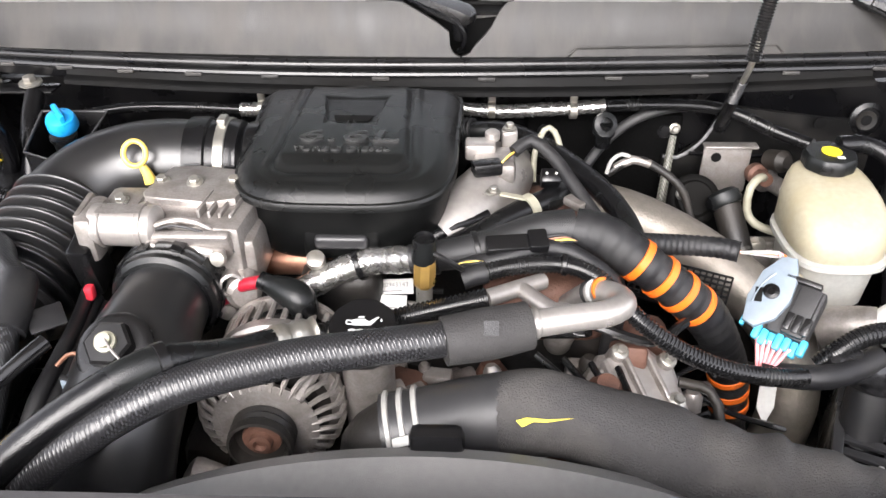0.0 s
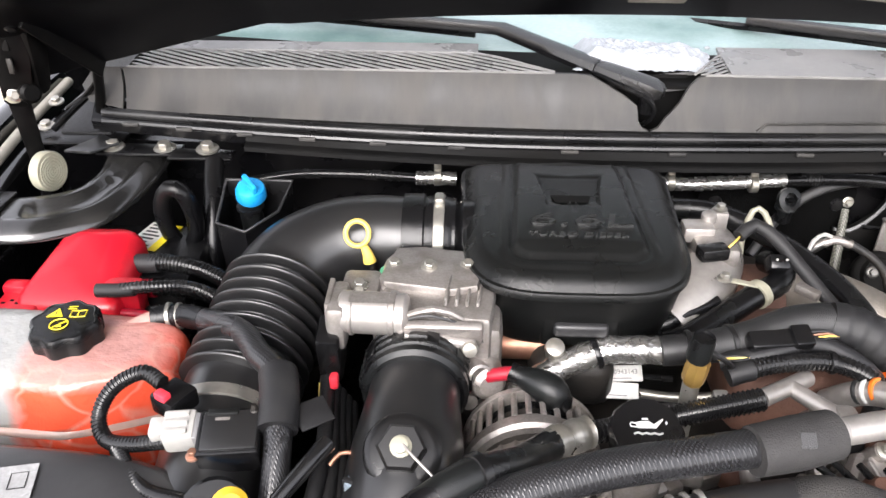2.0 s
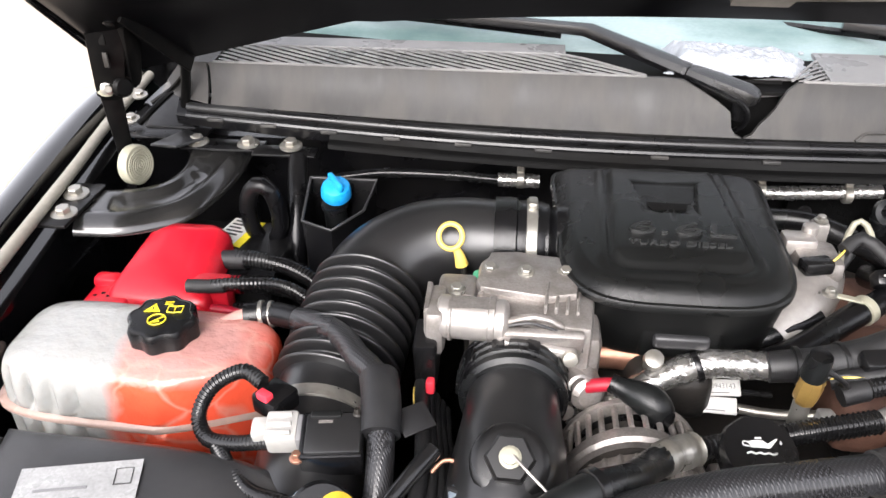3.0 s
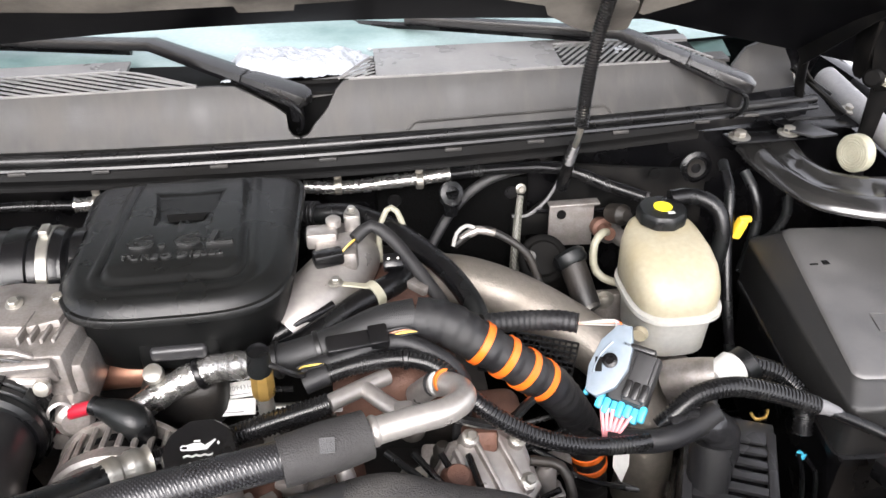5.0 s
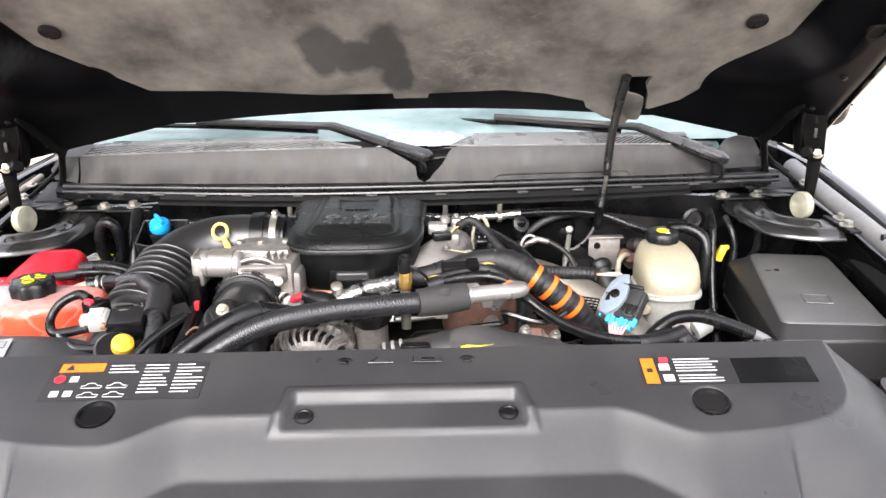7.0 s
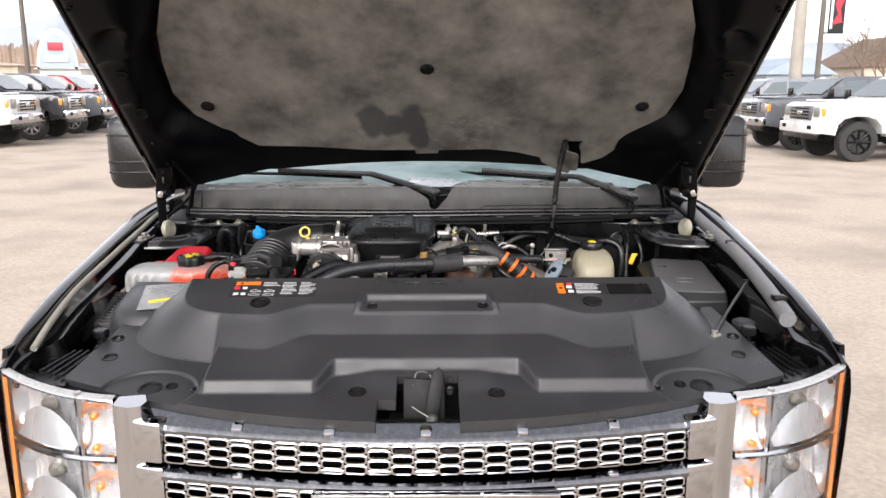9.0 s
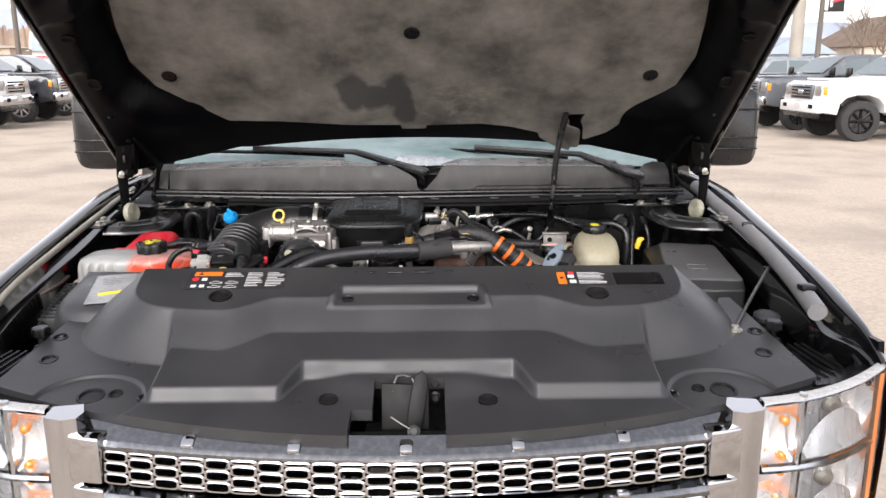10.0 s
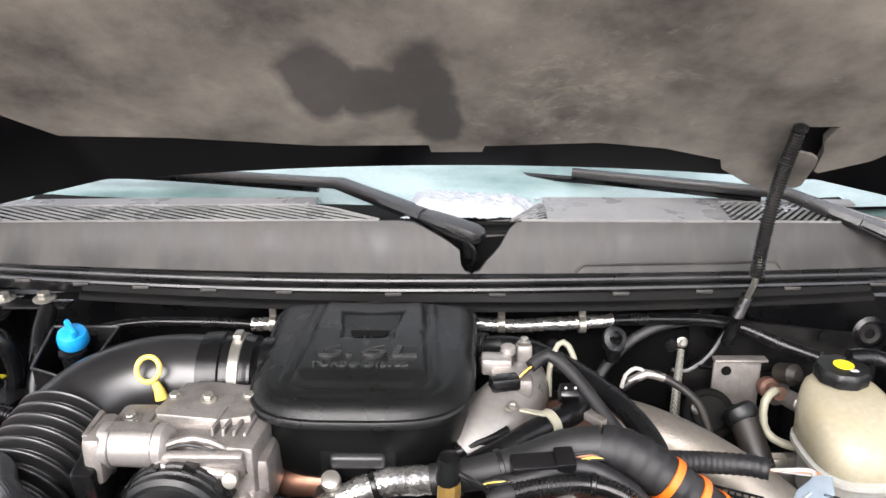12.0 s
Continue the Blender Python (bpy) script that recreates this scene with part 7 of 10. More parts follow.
part("drum", lathe([(0.036, -0.03), (0.040, -0.024), (0.040, -0.010), (0.037, -0.006), (0.030, -0.004), (0.026, 0.002), (0.012, 0.004)], (0.386, 1.088, 1.252), (-0.10, -0.80, 0.6), 32), M["void"], can)
part("drum_bolt", bolt_bm((0.358, 1.066, 1.272), (-0.15, -0.85, 0.5), 0.006), M["rodsteel"], can)
bracket = thing("valve_bracket", "zinc plate bracket with a bent steel brake line", "bracket", (0.46, 1.18, 1.25))
part("plate", rbox((0.075, 0.006, 0.085), (0.452, 1.175, 1.262), 0.003, 2, Matrix.Rotation(radians(-6), 4, "Z")), M["alu"], bracket)
part("valve", lathe([(0.014, 0), (0.017, 0.006), (0.017, 0.02), (0.011, 0.024), (0.011, 0.05)], (0.497, 1.168, 1.258), (0.1, -1, 0.2), 20), M["rust"], bracket)
part("valve", lathe([(0.016, 0), (0.018, 0.03), (0.010, 0.04)], (0.515, 1.16, 1.285), (0.4, -0.9, 0.3), 16), M["dark"], bracket)
part("line", tube([(0.497, 1.12, 1.272), (0.485, 1.105, 1.280), (0.470, 1.095, 1.268), (0.468, 1.085, 1.235), (0.480, 1.07, 1.218), (0.515, 1.05, 1.212)], 0.0065, 12), M["ivory"], bracket)
part("flange", rbox((0.085, 0.02, 0.005), (0.452, 1.166, 1.305), 0.002), M["alu"], bracket)
part("valve", lathe([(0.020, -0.01), (0.022, 0.0), (0.014, 0.012), (0.014, 0.05), (0.009, 0.055)], (0.520, 1.165, 1.245), (0.3, -0.9, 0.1), 18), M["alu"], bracket)
part("hole", lathe([(0.008, 0), (0.008, 0.002)], (0.434, 1.171, 1.282), (0, -1, 0), 14), M["void"], bracket)
strap = thing("ground_strap", "frayed braided ground strap on a bolt", "ground strap", (0.37, 1.22, 1.25))
part("braid", tube([(0.376, 1.228, 1.292), (0.368, 1.205, 1.26), (0.360, 1.18, 1.22), (0.352, 1.15, 1.15)], lambda t: 0.006 + 0.004 * t, 8), braid_material("tinned_braid", (0.20, 0.20, 0.17), 0.5, 900), strap)
part("lug", join(rbox((0.014, 0.006, 0.024), (0.376, 1.232, 1.300), 0.003), bolt_bm((0.376, 1.228, 1.306), (0, -1, 0.2), 0.006)), M["steel"], strap)

# ---- brake fluid reservoir ----
res = thing("brake_reservoir", "milky white brake fluid reservoir with black cap", "reservoir", (0.548, 0.96, 1.17))


def res_ring(cx, cy, a, b, z, n=3.2):
    return [(x, y, z) for x, y in superellipse(a, b, n, 36, (cx, cy))]


part("lower_tank", loft([res_ring(0.545, 0.973, 0.048, 0.060, 1.176), res_ring(0.545, 0.973, 0.054, 0.066, 1.182), res_ring(0.545, 0.973, 0.058, 0.072, 1.244), res_ring(0.545, 0.973, 0.060, 0.074, 1.248)]), M["milky"], res)
part("weld_flange", loft([res_ring(0.545, 0.973, 0.058, 0.072, 1.247), res_ring(0.545, 0.973, 0.068, 0.083, 1.249), res_ring(0.545, 0.973, 0.068, 0.083, 1.256), res_ring(0.545, 0.973, 0.060, 0.074, 1.258)]), M["milky"], res)
part("upper_tank", loft([res_ring(0.545, 0.973, 0.060, 0.074, 1.256), res_ring(0.545, 0.976, 0.064, 0.079, 1.262), res_ring(0.546, 0.978, 0.0645, 0.079, 1.278), res_ring(0.546, 0.982, 0.0635, 0.077, 1.294), res_ring(0.547, 0.990, 0.0615, 0.073, 1.308), res_ring(0.549, 1.004, 0.057, 0.064, 1.319), res_ring(0.551, 1.020, 0.050, 0.053, 1.327), res_ring(0.551, 1.032, 0.039, 0.040, 1.332)]), M["reservoir"], res, "yellowed upper half")
part("cap", lathe([(0.030, 0), (0.036, 0.004), (0.037, 0.018), (0.033, 0.024), (0.010, 0.025)], (0.551, 1.043, 1.332), (0, -0.05, 1), 36, lobes=9, lobe=0.03), M["rubber"], res)
part("cap_sign", lathe([(0.014, 0), (0.014, 0.001), (0.0, 0.0012)], (0.551, 1.041, 1.3573), (0, -0.05, 1), 20), M["inkyellow"], res)
part("cap_print", rbox((0.014, 0.005, 0.001), (0.549, 1.063, 1.3565), 0), M["inkwhite"], res)
part("cap_print", rbox((0.010, 0.006, 0.001), (0.556, 1.020, 1.3585), 0), M["inkwhite"], res)
part("side_boss", lathe([(0.010, 0), (0.012, 0.004), (0.010, 0.012)], (0.492, 0.920, 1.222), (-0.6, -0.8, 0), 14), M["reservoir"], res)
mc = thing("master_cylinder", "dull cast aluminium brake master cylinder", "cylinder", (0.55, 0.95, 1.12))
part("body", tube([(0.52, 1.12, 1.12), (0.54, 1.0, 1.12), (0.552, 0.86, 1.125)], 0.033, 22), M["alu"], mc)
part("nose", lathe([(0.03, 0), (0.034, 0.01), (0.032, 0.05), (0.02, 0.055)], (0.554, 0.868, 1.125), (0.05, -1, 0.1), 22), M["alu"], mc)
part("port", rbox((0.03, 0.025, 0.03), (0.552, 0.905, 1.160), 0.006), M["alu"], mc)
part("flange", rbox((0.10, 0.02, 0.09), (0.51, 1.05, 1.16), 0.008), M["alu"], mc)
part("flange_bolt", bolt_bm((0.472, 1.035, 1.20), (0, -1, 0), 0.011), M["steel"], mc)

# ---- fuse box ----
fuse = thing("fuse_box", "dusty black plastic fuse box with closed lid", "fuse box", (0.80, 0.85, 1.15))


def fb(z, k=1.0, dy=0.0):
    pts = [(0.682, 0.705), (0.893, 0.690), (0.935, 1.055), (0.712, 1.07)]
    cx, cy = 0.807, 0.875
    out = []
    for i, (x, y) in enumerate(pts):
        x2, y2 = pts[(i + 1) % 4]
        for t in (0.04, 0.96):
            px, py = x + (x2 - x) * t, y + (y2 - y) * t
            out.append((cx + (px - cx) * k, cy + (py - cy) * k + dy, z + 0.085 * (py - 0.7)))
    return out


def lid_ring(corners, cut):
    """Four corners, each cut off a little."""
    out = []
    for i, p in enumerate(corners):
        q, o = Vector(corners[(i + 1) % 4]), Vector(corners[i - 1])
        p = Vector(p)
        out += [p + (o - p).normalized() * cut, p + ((o - p).normalized() + (q - p).normalized()) * cut * 0.35, p + (q - p).normalized() * cut]
    return out


LOW = [(0.682, 0.705, 1.165), (0.893, 0.690, 1.165), (0.937, 1.060, 1.195), (0.712, 1.075, 1.195)]
MID = [(0.683, 0.706, 1.240), (0.894, 0.692, 1.244), (0.936, 1.058, 1.276), (0.713, 1.072, 1.270)]
TOP = [(0.699, 0.738, 1.266), (0.899, 0.724, 1.262), (0.927, 1.046, 1.288), (0.757, 1.050, 1.296)]
def blend(a, b, k, dz=0.0):
    return [tuple(Vector(p).lerp(Vector(q), k) + Vector((0, 0, dz))) for p, q in zip(a, b)]


c = [Vector(p) for p in TOP]
mid = (c[0] + c[1] + c[2] + c[3]) / 4
rise = Vector((0, 0, 0.0035))
INNER = [tuple(mid + (q - mid) * 0.90 + rise) for q in c]
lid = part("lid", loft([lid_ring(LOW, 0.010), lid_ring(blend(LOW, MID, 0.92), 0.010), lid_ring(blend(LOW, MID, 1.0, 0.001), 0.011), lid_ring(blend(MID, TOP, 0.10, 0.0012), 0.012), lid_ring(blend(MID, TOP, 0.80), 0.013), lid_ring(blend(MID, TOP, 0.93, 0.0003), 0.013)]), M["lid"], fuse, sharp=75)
# paler top colour imitates the sky's sheen on the lid, beyond its dust
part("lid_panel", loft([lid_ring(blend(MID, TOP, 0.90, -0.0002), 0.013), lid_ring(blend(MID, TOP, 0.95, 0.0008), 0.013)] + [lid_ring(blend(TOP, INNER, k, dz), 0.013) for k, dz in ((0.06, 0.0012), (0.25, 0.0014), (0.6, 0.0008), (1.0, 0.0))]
                       + [lid_ring([tuple(mid + (q - mid) * 0.04 + rise * 1.4) for q in c], 0.001)]), M["lidtop"], lid, "dusty raised top panel with sky sheen in its colour", sharp=75)
part("lid_rim", loft([fb(1.150, 1.02), fb(1.152, 1.035), fb(1.164, 1.035), fb(1.166, 1.01)]), M["plastic"], fuse)
part("base", loft([fb(0.95, 0.9), fb(1.10, 0.97), fb(1.150, 0.99)]), M["plastic"], fuse)
fz0 = Matrix.Translation((0.803, 0.823, 1.2775)) @ Matrix.Rotation(radians(5.2), 4, "X") @ Matrix.Rotation(radians(-8), 4, "Z")
part("moulded_sign", moved(tube([(-0.026, -0.018, 0), (0.026, -0.018, 0), (0.026, 0.018, 0), (-0.026, 0.018, 0), (-0.026, -0.018, 0)], 0.0012, 6, smooth=False), fz0), M["lidtop"], fuse)
part("moulded_sign", moved(join(rbox((0.016, 0.004, 0.0012), (0, 0.002, 0), 0), rbox((0.008, 0.008, 0.0012), (-0.014, -0.024, 0), 0), rbox((0.008, 0.008, 0.0012), (0.014, -0.024, 0), 0)), fz0), M["lidtop"], fuse)
part("moulded_print", join(rbox((0.012, 0.003, 0.0012), (0.758, 0.955, 1.2905), 0, 1), rbox((0.010, 0.010, 0.0012), (0.777, 0.957, 1.2905), 0, 1)), M["plastic_smooth"], fuse)

# conduit arch over to the fuse box
arch = thing("conduit", "corrugated conduit arching to a bare black cable", "wiring", (0.55, 0.70, 1.28))
part("run", corrugated([(0.435, 0.70, 1.255), (0.452, 0.703, 1.272), (0.485, 0.712, 1.290), (0.53, 0.715, 1.292), (0.58, 0.712, 1.278), (0.632, 0.705, 1.258)], 0.0125, 0.005), M["loom"], arch)
part("split", tube([(0.628, 0.706, 1.259), (0.645, 0.703, 1.254), (0.66, 0.698, 1.248)], lambda t: 0.011 - 0.004 * t, 10), M["foam"], arch)
part("cable", tube([(0.65, 0.70, 1.25), (0.70, 0.680, 1.232), (0.76, 0.645, 1.21), (0.82, 0.60, 1.19), (0.9, 0.55, 1.16)], 0.0075, 12), M["rubber"], arch)
wrap = thing("taped_joint", "harness joint wrapped in glossy black tape", "wiring", (0.5, 0.70, 1.25))
part("wrap", tube([(0.44, 0.69, 1.258), (0.475, 0.695, 1.258), (0.505, 0.70, 1.245), (0.515, 0.70, 1.22), (0.505, 0.69, 1.18), (0.48, 0.67, 1.12), (0.46, 0.65, 1.05)], lambda t: 0.017 + 0.007 * math.sin(3.1 * t) + 0.0012 * math.sin(70 * t), 18, 0.005), material("glossy_tape", (0.014, 0.014, 0.015), 0.22, bump=1.0, bump_scale=90), wrap)
part("drop", tube([(0.505, 0.70, 1.22), (0.495, 0.675, 1.16), (0.47, 0.64, 1.1), (0.45, 0.60, 1.03)], 0.026, 18), M["tape"], wrap)
wh = thing("wrapped_sensor", "sensor head wrapped with white tape", "sensor", (0.565, 0.80, 1.24))
part("cast_neck", tube([(0.50, 0.83, 1.205), (0.525, 0.815, 1.222), (0.552, 0.803, 1.232)], lambda t: 0.028 - 0.004 * t, 20), M["alu"], wh, "cast aluminium neck")
part("wrap", lathe([(0.020, -0.014), (0.0235, -0.012), (0.0240, 0.020), (0.018, 0.026)], (0.560, 0.80, 1.233), (0.75, 0.25, 0.35), 22), M["paper"], wh, "white tape wrap")
part("collar", lathe([(0.021, 0), (0.025, 0.004), (0.024, 0.020), (0.016, 0.024)], (0.583, 0.807, 1.234), (0.75, 0.25, 0.35), 22), M["rubber"], wh)
part("lead", tube([(0.545, 0.795, 1.218), (0.53, 0.77, 1.215), (0.515, 0.735, 1.24), (0.50, 0.715, 1.255)], 0.011, 12), M["tape"], wh)
part("lead", corrugated([(0.60, 0.81, 1.24), (0.64, 0.80, 1.225), (0.665, 0.775, 1.20), (0.66, 0.75, 1.16)], 0.014, 0.006), M["loom"], wh)

# second battery under the conduit with slatted lid
bat2 = thing("vent_box", "black slatted plastic box low beside the engine", "box", (0.53, 0.60, 1.13))
vb = Matrix.Translation((0.522, 0.670, 1.176)) @ Matrix.Rotation(radians(-24), 4, "Z")
part("shell", rbox((0.112, 0.200, 0.10), m=vb @ Matrix.Translation((0, 0, -0.056)), bevel=0.006), M["plastic"], bat2)
for k in range(9):
    part("slat", rbox((0.090, 0.0125, 0.006), m=vb @ Matrix.Translation((0, -0.092 + 0.0225 * k, 0.000)), bevel=0.0015), M["shroud_smooth"], bat2)
for k in range(8):
    part("slot_bar", rbox((0.006, 0.011, 0.005), m=vb @ Matrix.Translation((-0.010 + 0.006 * (k % 3), -0.081 + 0.0225 * k, -0.001)), bevel=0.001), M["whitepl" if k % 3 == 1 else "shroud_smooth"], bat2)
for sx in (-1, 1):
    part("side_rail", rbox((0.012, 0.200, 0.010), m=vb @ Matrix.Translation((sx * 0.050, 0, 0.000)), bevel=0.002), M["shroud_smooth"], bat2)
part("top_plate", rbox((0.108, 0.040, 0.006), m=vb @ Matrix.Translation((0, 0.098, 0.0005)), bevel=0.002), M["shroud_smooth"], bat2)
pw = thing("red_plug", "small black plug with two red wires beside the fuse box", "connector", (0.72, 0.66, 1.19))
part("body", rbox((0.030, 0.030, 0.030), m=Matrix.Translation((0.716, 0.655, 1.186)) @ Matrix.Rotation(radians(20), 4, "Z"), bevel=0.004), M["plastic"], pw)
for k in range(2):
    part("wire", tube([(0.708 + 0.018 * k, 0.664, 1.228), (0.710 + 0.014 * k, 0.660, 1.212), (0.712 + 0.010 * k, 0.655, 1.198)], 0.0028, 8), M["inkred"], pw)
part("sleeve", corrugated([(0.718, 0.650, 1.184), (0.722, 0.640, 1.165), (0.722, 0.630, 1.13)], 0.011, 0.005), M["loom"], pw)
yc_ = thing("yellow_clip", "small amber clip on the harness joint", "clip", (0.60, 0.79, 1.19))
part("clip", tube([(0.596, 0.775, 1.186), (0.602, 0.770, 1.178), (0.614, 0.768, 1.182), (0.617, 0.772, 1.192)], 0.0022, 8), M["brass"], yc_)
bluec = thing("blue_clip", "small blue clip low beside the fuse box", "clip", (0.655, 0.73, 1.14))
part("clip", rbox((0.008, 0.012, 0.008), m=Matrix.Translation((0.656, 0.735, 1.140)) @ Matrix.Rotation(radians(30), 4, "Z"), bevel=0.002), M["cyan"], bluec)
for dx in (0.0, 0.018):
    part("lead", tube([(0.652 + dx * 0.3, 0.735, 1.143), (0.658 + dx, 0.725, 1.115), (0.662 + dx, 0.715, 1.07)], 0.0035, 8), M["rubber"], bluec)

# ---- lower front: fan shroud, big duct, pump castings ----
fan = thing("fan_shroud", "grey-black fan shroud arch behind the radiator cover", "fan shroud", (0.0, 0.47, 1.2))
rows = []
for i in range(41):
    x = -0.32 + 0.64 * i / 40
    z = 1.335 - 0.9 * x * x
    rows.append([(x, 0.415, z - 0.03), (x, 0.430, z), (x, 0.475, z + 0.008), (x, 0.50, z - 0.008), (x, 0.502, z - 0.05)])
part("arch", sheet(rows), material("dusty_shroud_plastic", (0.12, 0.119, 0.117), 0.42, spec=0.6, dirt=(0.15, 0.145, 0.14), dirt_amount=0.4, dirt_scale=8, bump=0.15, bump_scale=800), fan)
part("hook", rbox((0.05, 0.02, 0.03), (0.01, 0.50, 1.336), 0.008), M["plastic"], fan)
duct = thing("charge_duct", "grey-black charge duct joining a cloth-wrapped hose", "duct", (0.05, 0.55, 1.28))
part("pipe", tube([(-0.045, 0.565, 1.275), (0.0, 0.57, 1.282), (0.04, 0.575, 1.290), (0.075, 0.577, 1.296)], 0.040, 28), M["shroud_smooth"], duct)
part("elbow", tube([(-0.06, 0.60, 1.20), (-0.058, 0.575, 1.245), (-0.04, 0.566, 1.272), (-0.01, 0.568, 1.28)], 0.036, 24), M["dark"], duct)
part("cloth_hose", tube([(0.070, 0.577, 1.294), (0.12, 0.572, 1.300), (0.18, 0.555, 1.292), (0.25, 0.525, 1.280), (0.33, 0.49, 1.275), (0.43, 0.46, 1.27), (0.52, 0.45, 1.25), (0.60, 0.45, 1.2)], lambda t: 0.041 + 0.014 * sstep(0.1, 0.5, t) + 0.002 * math.sin(30 * t) + 0.0025 * math.sin(71 * t + 1) * sstep(0.2, 0.4, t) - 0.004 * math.exp(-((t - 0.47) / 0.012) ** 2) - 0.005 * math.exp(-((t - 0.62) / 0.015) ** 2), 26, 0.004), material("dusty_cloth", (0.030, 0.029, 0.029), 0.7, spec=0.4, dirt=(0.085, 0.080, 0.074), dirt_amount=0.6, dirt_scale=14, bump=0.9, bump_scale=500), duct)
for k in range(3):
    part("spring_clip", lathe([(0.0405, 0), (0.0422, 0.0008), (0.0422, 0.005), (0.0405, 0.006)], (-0.040 + 0.014 * k, 0.566 + 0.002 * k, 1.276 + 0.002 * k), (0.95, 0.1, 0.18), 26), M["whitepl"], duct, "pale steel clip")
part("clip_ears", rbox((0.044, 0.010, 0.016), m=Matrix.Translation((-0.012, 0.532, 1.304)) @ Matrix.Rotation(radians(-20), 4, "Y") @ Matrix.Rotation(radians(45), 4, "X"), bevel=0.003), M["paper"], duct)
part("yellow_mark", moved(prism([(0, 0), (0.010, 0.003), (0.030, 0.0015), (0.054, 0.003), (0.03, -0.001), (0.016, -0.001), (0.006, -0.006)], 0.001), Matrix.Translation((0.082, 0.5375, 1.3245)) @ Matrix.Rotation(radians(43), 4, "X")), M["inkyellow"], duct, "yellow paint mark")
rb = thing("relay_box", "black plastic relay box with a worn pale label", "box", (0.40, 0.49, 1.2))
rm_ = Matrix.Translation((0.408, 0.478, 1.262)) @ Matrix.Rotation(radians(-14), 4, "Z") @ Matrix.Rotation(radians(24), 4, "X")
part("case", rbox((0.15, 0.085, 0.05), m=rm_, bevel=0.006), M["plastic_grain"], rb)
part("lid_frame", rbox((0.140, 0.075, 0.006), m=rm_ @ Matrix.Translation((0, 0, 0.026)), bevel=0.002), M["plastic"], rb)
part("label", rbox((0.10, 0.048, 0.0012), m=rm_ @ Matrix.Translation((0.012, -0.004, 0.0300)), bevel=0), M["foam"], rb, "worn pale grey label")
part("bracket", rbox((0.05, 0.05, 0.10), m=rm_ @ Matrix.Translation((0.02, 0.0, -0.07)), bevel=0.004), M["bare"], rb)
pump = thing("pump_housing", "cast aluminium pump housing with bolts and lines", "pump", (0.16, 0.63, 1.2))
pm = Matrix.Translation((0.220, 0.660, 1.252)) @ Matrix.Rotation(radians(24), 4, "Z") @ Matrix.Rotation(radians(28), 4, "X")
part("casting", prism([(-0.055, -0.045), (0.02, -0.06), (0.055, -0.04), (0.062, 0.01), (0.04, 0.045), (-0.02, 0.05), (-0.06, 0.02)], 0.06, pm @ Matrix.Translation((0, 0, -0.06)), 0.008), M["alu"], pump)
part("top_plate", prism([(-0.045, -0.035), (0.015, -0.048), (0.044, -0.030), (0.050, 0.008), (0.030, 0.036), (-0.018, 0.040), (-0.048, 0.016)], 0.010, pm, 0.003), M["alu_clean"], pump)
for k in range(3):
    part("barrel", lathe([(0.014, -0.03), (0.016, -0.026), (0.016, 0.022), (0.012, 0.026), (0.008, 0.030)], pm @ Vector((0.02 - 0.03 * k, -0.052 + 0.006 * k, -0.012)), pm.to_3x3() @ Vector((0.25, -1, 0.1)), 18), M["alu"], pump)
    part("rib", rbox((0.006, 0.075, 0.014), m=pm @ Matrix.Translation((-0.026 + 0.026 * k, -0.002, 0.012)), bevel=0.002), M["alu"], pump)
for a in range(5):
    t = 2 * math.pi * a / 5 + 0.4
    part("boss", lathe([(0.010, -0.01), (0.011, 0.0), (0.010, 0.014), (0.005, 0.015)], pm @ Vector((0.050 * math.cos(t), 0.040 * math.sin(t), 0.004)), pm.to_3x3() @ Vector((0, 0, 1)), 16), M["alu"], pump)
    part("bolt", bolt_bm(pm @ Vector((0.050 * math.cos(t), 0.040 * math.sin(t), 0.018)), pm.to_3x3() @ Vector((0, 0, 1)), 0.006), M["steel"], pump)
part("line", tube([pm @ Vector((0.05, -0.01, 0.01)), (0.285, 0.665, 1.255), (0.305, 0.66, 1.25), (0.315, 0.64, 1.225), (0.305, 0.62, 1.18)], 0.006, 10), M["dark"], pump)
part("port", tube([(0.15, 0.61, 1.225), (0.19, 0.60, 1.235), (0.22, 0.60, 1.232)], 0.010, 12), M["alu_clean"], pump)
part("port", tube([(0.165, 0.585, 1.21), (0.205, 0.575, 1.215), (0.235, 0.575, 1.212)], 0.010, 12), M["alu_clean"], pump)
part("elbow", tube([(0.24, 0.60, 1.20), (0.262, 0.585, 1.21), (0.275, 0.58, 1.195), (0.27, 0.57, 1.17)], 0.009, 12), M["rubber"], pump)
for p in ((0.13, 0.60, 1.222), (0.20, 0.66, 1.222), (0.15, 0.69, 1.222), (0.225, 0.62, 1.218), (0.25, 0.575, 1.19), (0.29, 0.56, 1.175)):
    part("bolt", bolt_bm(p, (0, -0.4, 1), 0.0085), M["steel"], pump)
for k in range(4):
    part("wire", tube([(0.11 + 0.03 * k, 0.66, 1.30 - 0.006 * k), (0.15 + 0.02 * k, 0.63 - 0.01 * k, 1.28), (0.18 + 0.02 * k, 0.60, 1.26 - 0.01 * k), (0.16 + 0.03 * k, 0.56, 1.22)], 0.004, 8), M["rubber"], pump)
random.seed(21)
